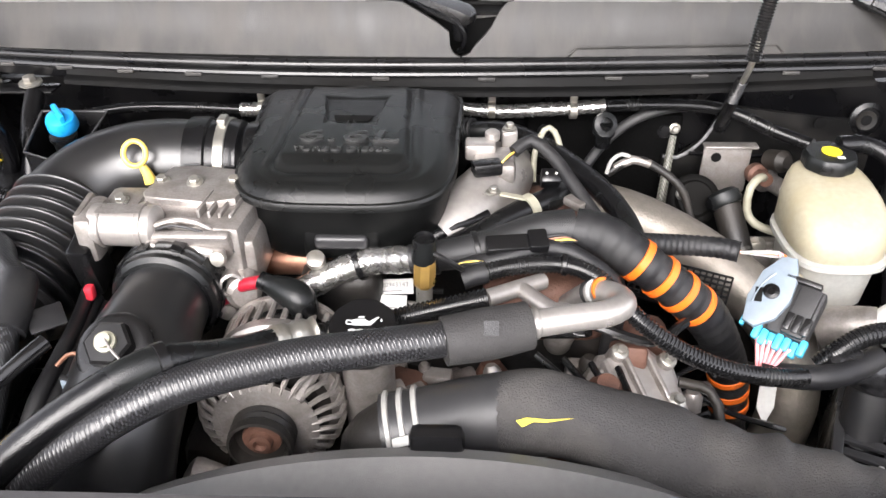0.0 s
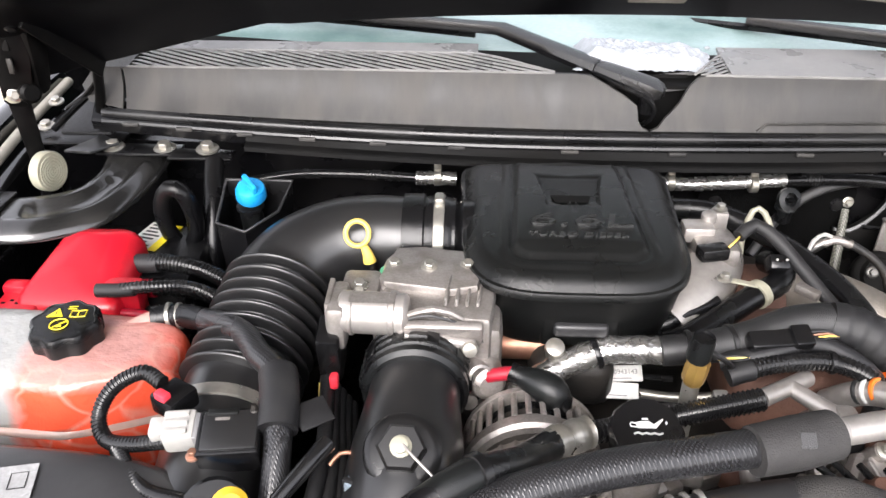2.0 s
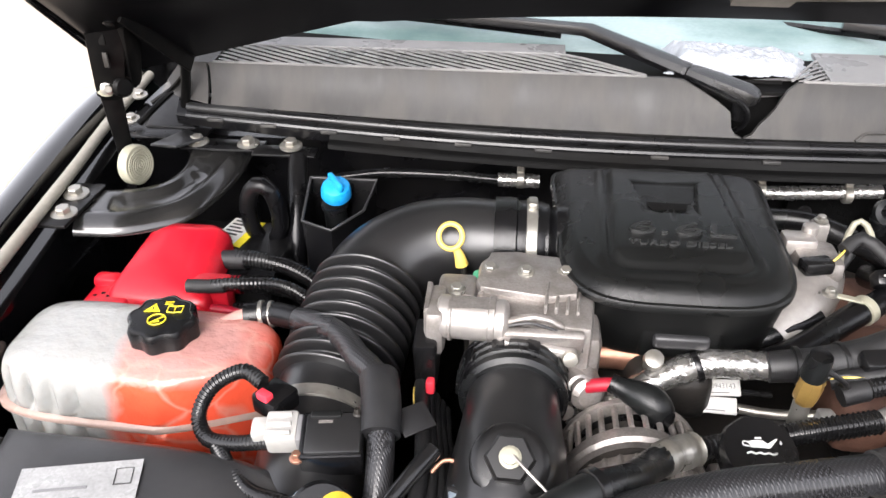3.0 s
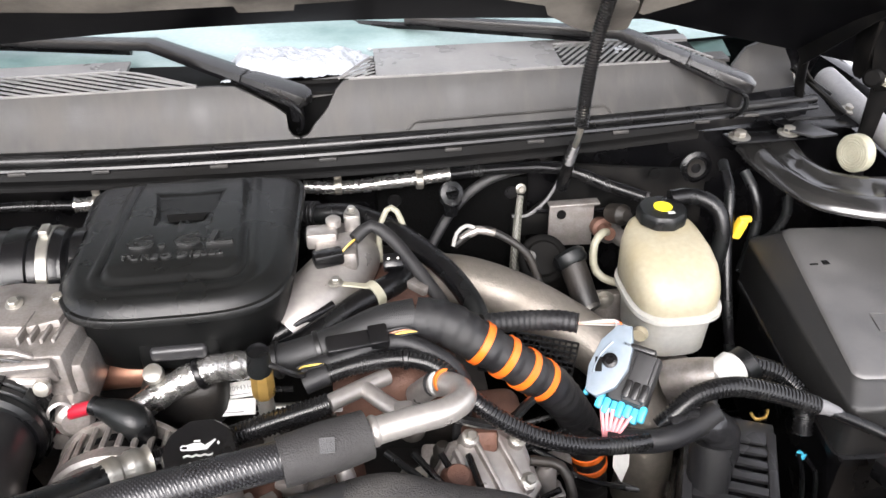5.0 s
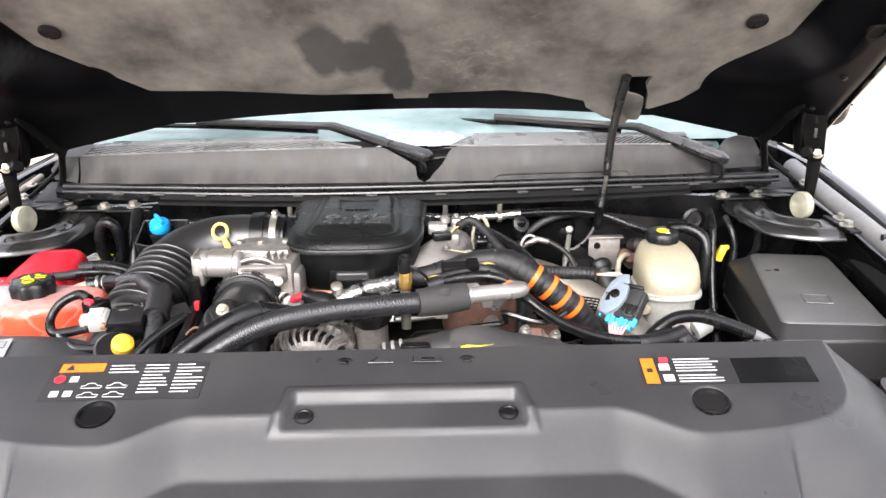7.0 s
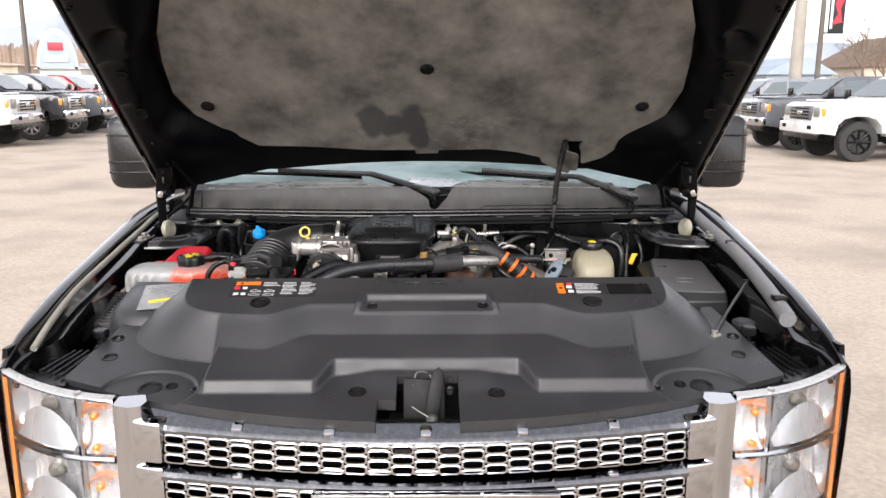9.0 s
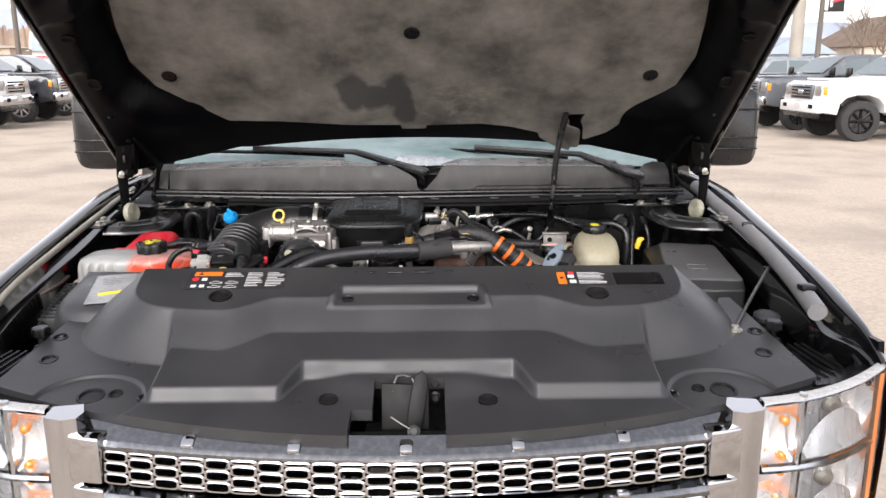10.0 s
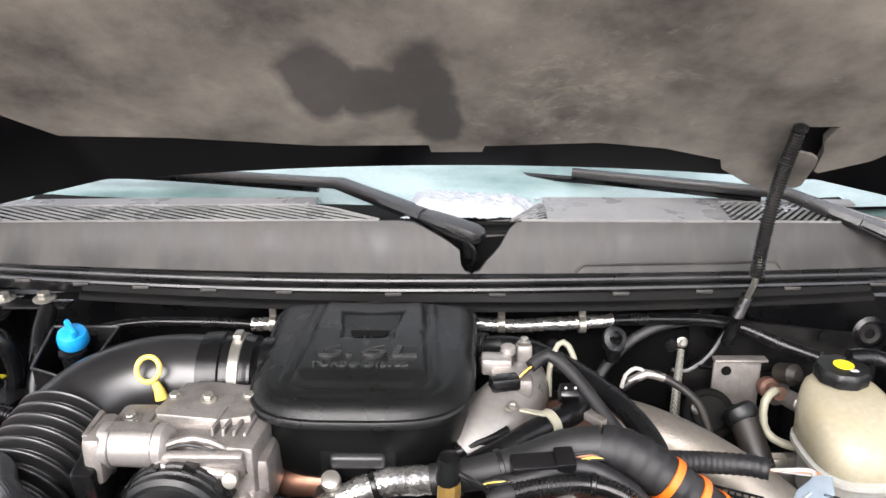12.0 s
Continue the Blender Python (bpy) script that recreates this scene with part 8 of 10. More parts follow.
for k in range(70):
    x, y = random.uniform(-0.1, 0.33), random.uniform(0.56, 0.74)
    z = 1.15 + 0.125 * random.random()
    if abs(x + 0.17) < 0.1:
        continue
    q = random.random()
    m = Matrix.Translation((x, y, z)) @ Matrix.Rotation(random.uniform(-0.6, 0.6), 4, "Z") @ Matrix.Rotation(random.uniform(-0.4, 0.4), 4, "X")
    s = random.uniform(0.010, 0.034)
    bm = rbox((s * 1.6, s, s), m=m, bevel=s * 0.2) if q < 0.5 else moved(lathe([(s * 0.5, -s), (s * 0.6, -s * 0.8), (s * 0.6, s * 0.6), (s * 0.35, s)], n=16), m)
    part("fitting", bm, M[random.choice(("alu", "alu", "alu_clean", "dark", "rust"))], pump)
wires = thing("loose_wires", "tangle of thin black wires low in the bay", "wiring", (0.2, 0.7, 1.2))
random.seed(8)
for k in range(16):
    a = Vector((random.uniform(-0.15, 0.35), random.uniform(0.6, 0.8), random.uniform(1.16, 1.28)))
    pts = [a]
    for j in range(4):
        a = a + Vector((random.uniform(-0.03, 0.09), random.uniform(-0.04, 0.04), random.uniform(-0.03, 0.025)))
        pts.append(a)
    part("wire", tube(pts, random.uniform(0.0025, 0.006), 8), M[random.choice(("rubber", "plastic", "loom", "dark"))], wires)

# ---- along the bulkhead ----
fp = thing("foil_pipe", "foil-wrapped pipe clipped along the bulkhead", "pipe", (0.1, 1.19, 1.35))
part("foil", tube([(0.015, 1.188, 1.358), (0.08, 1.188, 1.352), (0.16, 1.190, 1.355), (0.25, 1.193, 1.360)], lambda t: 0.0112 + 0.0003 * math.sin(90 * t), 16, 0.004), M["foil"], fp)
part("foil", tube([(-0.335, 1.19, 1.352), (-0.30, 1.19, 1.352), (-0.27, 1.19, 1.352)], 0.0115, 16), M["foil"], fp)
part("loom", corrugated([(0.248, 1.193, 1.360), (0.32, 1.195, 1.362), (0.40, 1.195, 1.360), (0.455, 1.185, 1.352), (0.51, 1.16, 1.335), (0.56, 1.13, 1.325)], 0.0105, 0.005), M["loom"], fp)
part("loom", corrugated([(-0.335, 1.19, 1.352), (-0.42, 1.192, 1.355), (-0.52, 1.195, 1.352), (-0.60, 1.19, 1.34), (-0.66, 1.17, 1.33)], 0.0085, 0.0045), M["loom"], fp)
for x in (0.07, 0.2, -0.30):
    part("clip", join(lathe([(0.0125, -0.006), (0.014, -0.005), (0.014, 0.005), (0.0125, 0.006)], (x, 1.189, 1.3545), (1, 0, 0), 18), rbox((0.012, 0.006, 0.03), (x, 1.19, 1.378), 0.002)), M["steel"], fp)
lp2 = thing("drain_hose", "grey rubber hose looping along the bulkhead", "hose", (0.35, 1.21, 1.34))
part("hose", tube([(0.21, 1.16, 1.24), (0.25, 1.19, 1.29), (0.30, 1.205, 1.33), (0.36, 1.21, 1.350), (0.43, 1.205, 1.355), (0.47, 1.19, 1.342), (0.52, 1.165, 1.326), (0.57, 1.14, 1.32)], 0.0085, 12), M["plastic_grain"], lp2)
part("clamp", join(lathe([(0.011, -0.006), (0.019, -0.004), (0.019, 0.004), (0.011, 0.006), (0.011, -0.006)], (0.247, 1.155, 1.345), (0.2, -0.8, 0.4), 18), lathe([(0.012, -0.02), (0.014, 0.02)], (0.247, 1.16, 1.325), (0, 0, 1), 16), lathe([(0.0165, -0.004), (0.018, 0.0), (0.0165, 0.004)], (0.247, 1.16, 1.330), (0.1, 0, 1), 16)), M["rubber"], lp2)
pad = thing("heat_pad", "black fibre heat pad hung on the bulkhead", "heat shield", (0.3, 1.235, 1.2))
part("pad", rbox((0.26, 0.02, 0.26), (0.26, 1.238, 1.20), 0.008), material("fibre_pad", (0.002, 0.002, 0.002), 0.9, spec=0.05, bump=0.8, bump_scale=300), pad)
for x in (0.16, 0.36):
    part("pad_stud", lathe([(0.012, 0), (0.010, 0.003), (0.003, 0.004)], (x, 1.228, 1.30), (0, -1, 0), 14), M["plastic"], pad)
bk = thing("bulkhead_bracket", "folded black sheet bracket on the bulkhead", "bracket", (0.45, 1.21, 1.3))
part("plate", moved(prism([(0.36, 1.262), (0.385, 1.26), (0.42, 1.29), (0.45, 1.352), (0.50, 1.345), (0.62, 1.33), (0.70, 1.325), (0.70, 1.22), (0.36, 1.22)], 0.008), Matrix.Translation((0, 1.225, 0)) @ Matrix.Rotation(radians(90), 4, "X")), M["latchblack"], bk)
part("edge", tube([(0.36, 1.214, 1.262), (0.385, 1.214, 1.26), (0.42, 1.214, 1.29), (0.45, 1.214, 1.352)], 0.003, 6), M["foam"], bk)
part("edge", tube([(0.40, 1.206, 1.272), (0.47, 1.195, 1.274), (0.53, 1.19, 1.276)], 0.004, 6), M["bare"], bk)
gro = thing("grommet", "round dusty rubber grommet in the bulkhead", "grommet", (0.679, 1.235, 1.329))
part("ring", lathe([(0.026, 0), (0.028, 0.006), (0.021, 0.010), (0.019, 0.006)], (0.679, 1.222, 1.329), (0, -1, 0.1), 26), M["rubber"], gro)
part("plug", lathe([(0.018, 0), (0.016, 0.008), (0.008, 0.006)], (0.679, 1.222, 1.327), (0, -1, 0.1), 20), M["dark"], gro)
single("bulkhead_hole", lathe([(0.010, 0), (0.010, 0.003)], (0.605, 1.2155, 1.324), (0, -1, 0), 16), M["void"], "small round hole in the bulkhead bracket", "hole")
hr = thing("hose_return", "black hose curving behind the brake reservoir", "hose", (0.62, 1.08, 1.32))
part("hose", tube([(0.575, 1.075, 1.352), (0.615, 1.075, 1.352), (0.648, 1.06, 1.335), (0.655, 1.045, 1.30), (0.65, 1.04, 1.22)], 0.013, 14), M["rubber"], hr)
for k, pts in enumerate(([(0.69, 1.15, 1.37), (0.685, 1.10, 1.34), (0.675, 1.06, 1.27), (0.67, 1.02, 1.20), (0.675, 0.98, 1.1)], [(0.72, 1.13, 1.36), (0.73, 1.10, 1.33), (0.735, 1.09, 1.28), (0.72, 1.08, 1.2)], [(0.80, 1.13, 1.33), (0.79, 1.10, 1.29), (0.76, 1.08, 1.265), (0.73, 1.07, 1.26)])):
    h = thing("side_harness", "black wiring harness hanging behind the fuse box", "wiring", pts[0], "hanging harnesses")
    part("run", tube(pts, 0.0085, 12), M["rubber"], h)
yt = thing("yellow_connector", "bright yellow plastic connector", "connector", (0.70, 1.06, 1.29))
part("body", rbox((0.016, 0.016, 0.034), (0.698, 1.075, 1.288), 0.004, 2, Matrix.Rotation(radians(20), 4, "Y")), M["yellow"], yt)
part("tab", rbox((0.020, 0.010, 0.010), (0.706, 1.075, 1.304), 0.003), M["yellow"], yt)

# ---- braces, hinges, stops and seals at both corners ----
def brace(sx):
    b = thing("corner_brace", "curved stamped black steel brace with bright bolts", "brace", (sx * 0.8, 1.08, 1.37), "corner braces")
    inner = smooth_path([(0.832, 1.200, 1.388), (0.826, 1.165, 1.384), (0.823, 1.125, 1.380), (0.836, 1.086, 1.377), (0.872, 1.062, 1.376), (0.925, 1.052, 1.376)], 0.004)
    outer = smooth_path([(0.735, 1.200, 1.388), (0.738, 1.140, 1.382), (0.754, 1.065, 1.376), (0.778, 1.010, 1.373), (0.822, 0.978, 1.372), (0.864, 0.960, 1.373), (0.918, 0.954, 1.374)], 0.004)
    section = ((0, -0.016), (0.006, -0.007), (0.02, -0.002), (0.05, 0.0), (0.15, 0.0), (0.20, -0.001), (0.25, -0.006), (0.31, -0.009), (0.45, -0.0095), (0.58, -0.0085), (0.64, -0.005), (0.69, -0.0005), (0.73, 0.001), (0.79, -0.001), (0.86, -0.004), (0.93, -0.009), (0.98, -0.014), (1, -0.019))
    rows = []
    for i in range(61):
        f = i / 60
        p, q = inner[round(f * (len(inner) - 1))], outer[round(f * (len(outer) - 1))]
        k = sstep(0.03, 0.16, f) * sstep(0.90, 0.80, f)
        # a second, shallower dent near the cowl end
        d = 0.5 * sstep(0.36, 0.30, f)
        row = []
        for u, z in section:
            c = p.lerp(q, u)
            row.append((sx * c.x, c.y, c.z + (z * k * (1 - d) if 0.16 < u < 0.68 else z)))
        rows.append(row)
    part("bar", sheet(rows, (0, 0, -0.003)), M["pressed"], b, sharp=85)
    part("cowl_foot", rbox((0.13, 0.04, 0.004), (sx * 0.775, 1.186, 1.393), 0.001), M["bare"], b)
    part("wing_foot", rbox((0.045, 0.125, 0.006), (sx * 0.934, 0.994, 1.379), 0.002), M["bare"], b)
    return b


for sx in (1, -1):
    b = brace(sx)
    pts = ((0.73, 1.186, 1.394), (0.816, 1.188, 1.394), (0.938, 1.024, 1.382), (0.928, 0.976, 1.380)) if sx > 0 else ((-0.735, 1.188, 1.394), (-0.818, 1.188, 1.394), (-0.938, 1.019, 1.382), (-0.929, 0.965, 1.380))
    for p in pts:
        part("bolt", bolt_bm(p, (0, -0.1, 1), 0.0105, 1.7, 0.013), M["steel"], b, "bright zinc bolt")
    # plates by the hinge
    hp = thing("corner_plate", "dusty black plate under the hood hinge", "plate", (sx * 0.87, 1.22, 1.40), "corner plates")
    part("plate", rbox((0.15, 0.13, 0.005), (sx * 0.885, 1.255, 1.398), 0.002), M["bare"], hp)
    tab = prism([(0.880, 1.152), (0.838, 1.148), (0.806, 1.184), (0.845, 1.218)], 0.004, Matrix.Translation((0, 0, 1.4015)), 0.001)
    if sx < 0:
        moved(tab, Matrix.Diagonal((-1, 1, 1, 1)))
    part("tab", tab, M["satin"], hp)
    part("torn_felt", rbox((0.085, 0.10, 0.010), m=Matrix.Translation((sx * 0.878, 1.275, 1.412)) @ Matrix.Rotation(radians(14), 4, "X"), bevel=0.004), M["tape"], hp)
part("bolt", bolt_bm((-0.662, 1.176, 1.400), (0, -0.1, 1), 0.0105, 1.7, 0.013), M["steel"], b, "bright zinc bolt")
part("cowl_foot", rbox((0.10, 0.036, 0.004), (-0.67, 1.17, 1.394), 0.001), M["bare"], b)


def hinge(sx):
    h = thing("hinge_linkage", "black steel hood hinge with a greasy pivot", "hinge", (sx * 0.9, 1.12, 1.5), "hood hinges")
    mir = Matrix.Diagonal((sx, 1, 1, 1))
    piv = Vector((0.910, 1.12, 1.515))

    def bar(a, b, w0, w1, th=0.012, name="arm", facing=(-0.35, -0.9, 0.1)):
        a, b = Vector(a), Vector(b)
        d = b - a
        L = d.length
        yv = d.normalized()
        xv = yv.cross(Vector(facing)).normalized()
        m = Matrix.Identity(4)
        m.col[0][:3], m.col[1][:3], m.col[2][:3], m.col[3][:3] = xv, yv, xv.cross(yv), a
        bm = prism([(-w0, -0.012), (-w0 * 0.5, -0.02), (w0 * 0.5, -0.02), (w0, -0.012), (w1, L + 0.012), (w1 * 0.5, L + 0.02), (-w1 * 0.5, L + 0.02), (-w1, L + 0.012)], th, None, 0.002)
        part(name, moved(moved(bm, m), mir), M["hingeblack"], h)
    bar((0.912, 1.132, 1.402), piv, 0.011, 0.016, 0.012, "lower_arm", (-0.55, -0.83, -0.05))
    bar((0.900, 1.110, 1.515), (0.876, 1.088, 1.622), 0.019, 0.029, 0.010, "upper_arm")
    bar((0.873, 1.125, 1.530), (0.858, 1.108, 1.600), 0.012, 0.020, 0.010, "side_web", (-0.95, -0.25, 0.1))
    part("slot", moved(rbox((0.008, 0.004, 0.022), (0.884, 1.083, 1.562), 0.003), mir), M["dark"], h)
    part("slot", moved(rbox((0.010, 0.004, 0.030), (0.884, 1.084, 1.598), 0.004), mir), M["void"], h)
    part("top_flange", moved(rbox((0.068, 0.026, 0.010), m=Matrix.Translation((0.872, 1.068, 1.636)) @ Matrix.Rotation(radians(-8), 4, "X"), bevel=0.003), mir), M["hingeblack"], h)
    lf = Matrix.Translation((0.846, 1.140, 1.588)) @ Matrix.Rotation(radians(14), 4, "Z") @ Matrix.Rotation(-SLOPE, 4, "X")
    part("hood_leaf", moved(rbox((0.056, 0.17, 0.010), m=lf, bevel=0.003), mir), M["hingeblack"], h)
    part("leaf_lip", moved(rbox((0.006, 0.17, 0.026), m=lf @ Matrix.Translation((-0.026, 0, -0.012)), bevel=0.002), mir), M["hingeblack"], h)
    part("crossbar", moved(tube([(0.822, 1.20, 1.520), (0.838, 1.225, 1.475), (0.850, 1.235, 1.435)], 0.008, 10), mir), M["hingeblack"], h)
    part("link", moved(tube([(0.842, 1.262, 1.482), (0.886, 1.238, 1.446), (0.916, 1.200, 1.418)], 0.0055, 8), mir), M["hingeblack"], h)
    part("link", moved(tube([(0.842, 1.225, 1.490), (0.872, 1.245, 1.462), (0.905, 1.235, 1.440)], 0.004, 8), mir), M["hingeblack"], h)
    part("pivot_nut", moved(lathe([(0.012, -0.002), (0.0155, 0.002), (0.0155, 0.014), (0.011, 0.018)], piv + Vector((-0.022, -0.008, 0.0)), (-0.75, -0.65, 0.1), 18), mir), M["hingeblack"], h)
    part("grease_ring", moved(lathe([(0.013, -0.004), (0.016, 0), (0.015, 0.009), (0.009, 0.011)], piv + Vector((-0.003, -0.010, 0)), (-0.4, -0.9, 0.1), 20), mir), M["ivory"], h, "greasy pivot bushing")
    for p, r, ax in ((piv + Vector((-0.010, -0.020, 0)), 0.0065, (-0.5, -0.85, 0.1)), (Vector((0.942, 1.228, 1.412)), 0.0085, (0, -0.2, 1)), (Vector((0.958, 1.305, 1.424)), 0.008, (0, -0.2, 1))):
        part("pivot_bolt", moved(bolt_bm(p, ax, r, 1.6, 0.010), mir), M["steel"], h, "zinc pivot bolt with old grease")
    for k in (-0.055, 0.045):
        part("leaf_bolt", moved(bolt_bm(lf @ Vector((0.004, k, -0.006)), (0, -0.645, -0.764), 0.010), mir), M["bare"], h)
    # rolled bump stop
    st = thing("bump_stop", "ivory rolled rubber bump stop", "bump stop", (sx * 0.889, 1.10, 1.36), "bump stops")
    c = Vector((sx * 0.876, 1.100, 1.394))
    axis = (-sx * 0.955, -0.28, 0.08)
    part("roll", lathe([(0.026, -0.0175), (0.0300, -0.016), (0.0305, -0.013), (0.0305, -0.002), (0.0290, 0.0), (0.002, 0.0)], c, axis, 40), M["ivory"], st)
    fmx = axis_frame(c + Vector(axis).normalized() * 0.0004, axis)
    sp = [fmx @ Vector((0.0044 * a / 6.28 * math.cos(a), 0.0044 * a / 6.28 * math.sin(a), 0.0)) for a in [0.35 * i for i in range(4, 112)]]
    part("spiral", tube(sp, 0.0012, 6, smooth=False), M["ivory"], st)
    part("foot", rbox((0.018, 0.024, 0.024), (sx * 0.894, 1.106, 1.360), 0.004), M["bare"], st)


hinge(1)
hinge(-1)

# foam tube along the fender gutter
tb = thing("fender_tube", "grey foam-covered tube along the fender", "tube", (0.95, 0.9, 1.37))
part("tube", tube([(0.962, 1.345, 1.428), (0.962, 1.18, 1.405), (0.957, 0.98, 1.385), (0.945, 0.75, 1.362), (0.918, 0.5, 1.334), (0.900, 0.36, 1.314), (0.892, 0.305, 1.306)], 0.021, 20, 0.02), M["foam"], tb)
part("end_bracket", rbox((0.034, 0.030, 0.014), (0.902, 0.385, 1.340), 0.004), M["bare"], tb)
part("clip", rbox((0.03, 0.012, 0.02), (0.95, 0.86, 1.388), 0.003), M["plastic"], tb)
tb = thing("fender_tube", "slim pale grey tube along the fender", "tube", (-0.98, 1.0, 1.39))
part("tube", tube([(-0.990, 1.42, 1.420), (-0.982, 1.237, 1.408), (-0.966, 1.08, 1.398), (-0.957, 0.95, 1.388), (-0.949, 0.75, 1.366), (-0.939, 0.5, 1.336), (-0.925, 0.32, 1.302), (-0.921, 0.22, 1.268)], 0.0085, 16, 0.03), M["cream"], tb)

# ---- hood prop cable ----
prop = thing("hood_prop", "sprung hood prop rod inside black corrugated sleeve", "prop rod", (0.437, 1.19, 1.33))
part("rod", tube([(0.437, 1.19, 1.33), (0.432, 1.14, 1.40), (0.428, 1.085, 1.47), (0.434, 1.085, 1.55), (0.445, 1.085, 1.62), (0.458, 1.075, 1.69)], 0.0045, 10), M["steel"], prop)
part("lower_sleeve", tube([(0.437, 1.19, 1.325), (0.4345, 1.165, 1.362), (0.4325, 1.145, 1.392)], 0.0105, 12), M["rubber"], prop)
part("spring", corrugated([(0.4325, 1.145, 1.392), (0.431, 1.128, 1.414), (0.430, 1.112, 1.436)], 0.009, 0.004, 0.25), M["loom"], prop)
part("upper_spring", corrugated([(0.4285, 1.085, 1.476), (0.434, 1.085, 1.55), (0.445, 1.085, 1.62), (0.458, 1.075, 1.688)], 0.0105, 0.0042, 0.22), M["loom"], prop)
part("end_ball", lathe([(0.003, 0), (0.010, 0.006), (0.010, 0.012), (0.003, 0.016)], (0.458, 1.075, 1.682), (0, -0.2, 1), 14), M["bare"], prop)

# ---- coolant bottle ----
deg = thing("coolant_bottle", "translucent white coolant bottle holding orange coolant", "coolant bottle", (-0.74, 0.76, 1.15))
cool = bpy.data.materials.new("coolant_plastic")
cool.use_nodes = True
N, L = cool.node_tree.nodes, cool.node_tree.links
bs = N["Principled BSDF"]
co = N.new("ShaderNodeTexCoord")
sp = N.new("ShaderNodeSeparateXYZ")
L.new(co.outputs["Object"], sp.inputs[0])
nz = N.new("ShaderNodeTexNoise")
nz.inputs["Scale"].default_value = 14
L.new(co.outputs["Object"], nz.inputs["Vector"])


def node_math(op, a, b):
    n = N.new("ShaderNodeMath")
    n.operation = op
    for i, v in enumerate((a, b)):
        if isinstance(v, (int, float)):
            n.inputs[i].default_value = v
        else:
            L.new(v, n.inputs[i])
    return n.outputs[0]


xs = node_math("ADD", sp.outputs[0], node_math("MULTIPLY", nz.outputs[0], 0.035))
fx = N.new("ShaderNodeMapRange")
fx.inputs[1].default_value, fx.inputs[2].default_value = -0.742, -0.722
L.new(xs, fx.inputs[0])
zs = node_math("ADD", sp.outputs[2], node_math("MULTIPLY", nz.outputs[0], 0.02))
fz_ = N.new("ShaderNodeMapRange")
fz_.inputs[1].default_value, fz_.inputs[2].default_value, fz_.inputs[3].default_value, fz_.inputs[4].default_value = 1.336, 1.356, 1.0, 0.34
L.new(zs, fz_.inputs[0])
mxc = N.new("ShaderNodeMix")
mxc.data_type = "RGBA"
L.new(node_math("MULTIPLY", fx.outputs[0], fz_.outputs[0]), mxc.inputs["Factor"])
mxc.inputs["A"].default_value = (0.27, 0.272, 0.262, 1)
mxc.inputs["B"].default_value = (0.62, 0.075, 0.035, 1)
# pale moulding streaks on the filled side and a lumpy blown skin
vo = N.new("ShaderNodeTexVoronoi")
vo.feature = "DISTANCE_TO_EDGE"
vo.inputs["Scale"].default_value = 17
wob = N.new("ShaderNodeMix")
wob.data_type = "VECTOR"
wob.inputs["Factor"].default_value = 0.06
L.new(co.outputs["Object"], wob.inputs["A"])
L.new(nz.outputs[1], wob.inputs["B"])
L.new(wob.outputs["Result"], vo.inputs["Vector"])
st_ = N.new("ShaderNodeMapRange")
st_.inputs[1].default_value, st_.inputs[2].default_value, st_.inputs[3].default_value, st_.inputs[4].default_value = 0.0, 0.07, 0.5, 0.0
L.new(vo.outputs["Distance"], st_.inputs[0])
streak = N.new("ShaderNodeMix")
streak.data_type = "RGBA"
L.new(st_.outputs[0], streak.inputs["Factor"])
L.new(mxc.outputs["Result"], streak.inputs["A"])
streak.inputs["B"].default_value = (0.48, 0.27, 0.22, 1)
keep = N.new("ShaderNodeMix")
keep.data_type = "RGBA"
L.new(fx.outputs[0], keep.inputs["Factor"])
L.new(mxc.outputs["Result"], keep.inputs["A"])
L.new(streak.outputs["Result"], keep.inputs["B"])
L.new(keep.outputs["Result"], bs.inputs["Base Color"])
lumps = N.new("ShaderNodeTexNoise")
lumps.inputs["Scale"].default_value, lumps.inputs["Detail"].default_value = 55, 3
L.new(co.outputs["Object"], lumps.inputs["Vector"])
skin = N.new("ShaderNodeBump")
skin.inputs["Strength"].default_value, skin.inputs["Distance"].default_value = 0.5, 0.006
L.new(lumps.outputs[0], skin.inputs["Height"])
L.new(skin.outputs[0], bs.inputs["Normal"])
bs.inputs["Roughness"].default_value = 0.26
bs.inputs["Subsurface Weight"].default_value = 0.15
bs.inputs["Subsurface Radius"].default_value = (0.03, 0.02, 0.015)
bs.inputs["Subsurface Scale"].default_value = 0.4


def bottle_ring(k, z, dx=0.0, lump=0.0):
    out = []
    for i in range(240):
        t = 2 * math.pi * i / 240
        q, s = math.cos(t), math.sin(t)
        x, y = 0.168 * k * math.copysign(abs(q) ** 0.42, q), 0.076 * k * math.copysign(abs(s) ** 0.45, s)
        if lump and s < -0.1:
            w = sstep(-0.1, -0.4, s)
            # upright flutes on the empty side, broad swells on the full one
            y -= w * lump * ((1.5 * abs(math.sin(x * 112)) ** 0.7 - 0.9) * sstep(0.02, -0.01, x) + 0.5 * math.sin(x * 55) * sstep(-0.01, 0.03, x))
        if lump and s > 0.1:
            y += sstep(0.1, 0.4, s) * lump * 0.4 * math.sin(x * 90)
        v = max(0, x / 0.168 - y / 0.076 - 1.2)
        cut = v * v / (v + 0.12) * 0.5
        x, y = x - 0.168 * cut, y + 0.076 * cut
        out.append((-0.738 + x + dx, 0.757 + y - 0.06 * x, z))
    return out


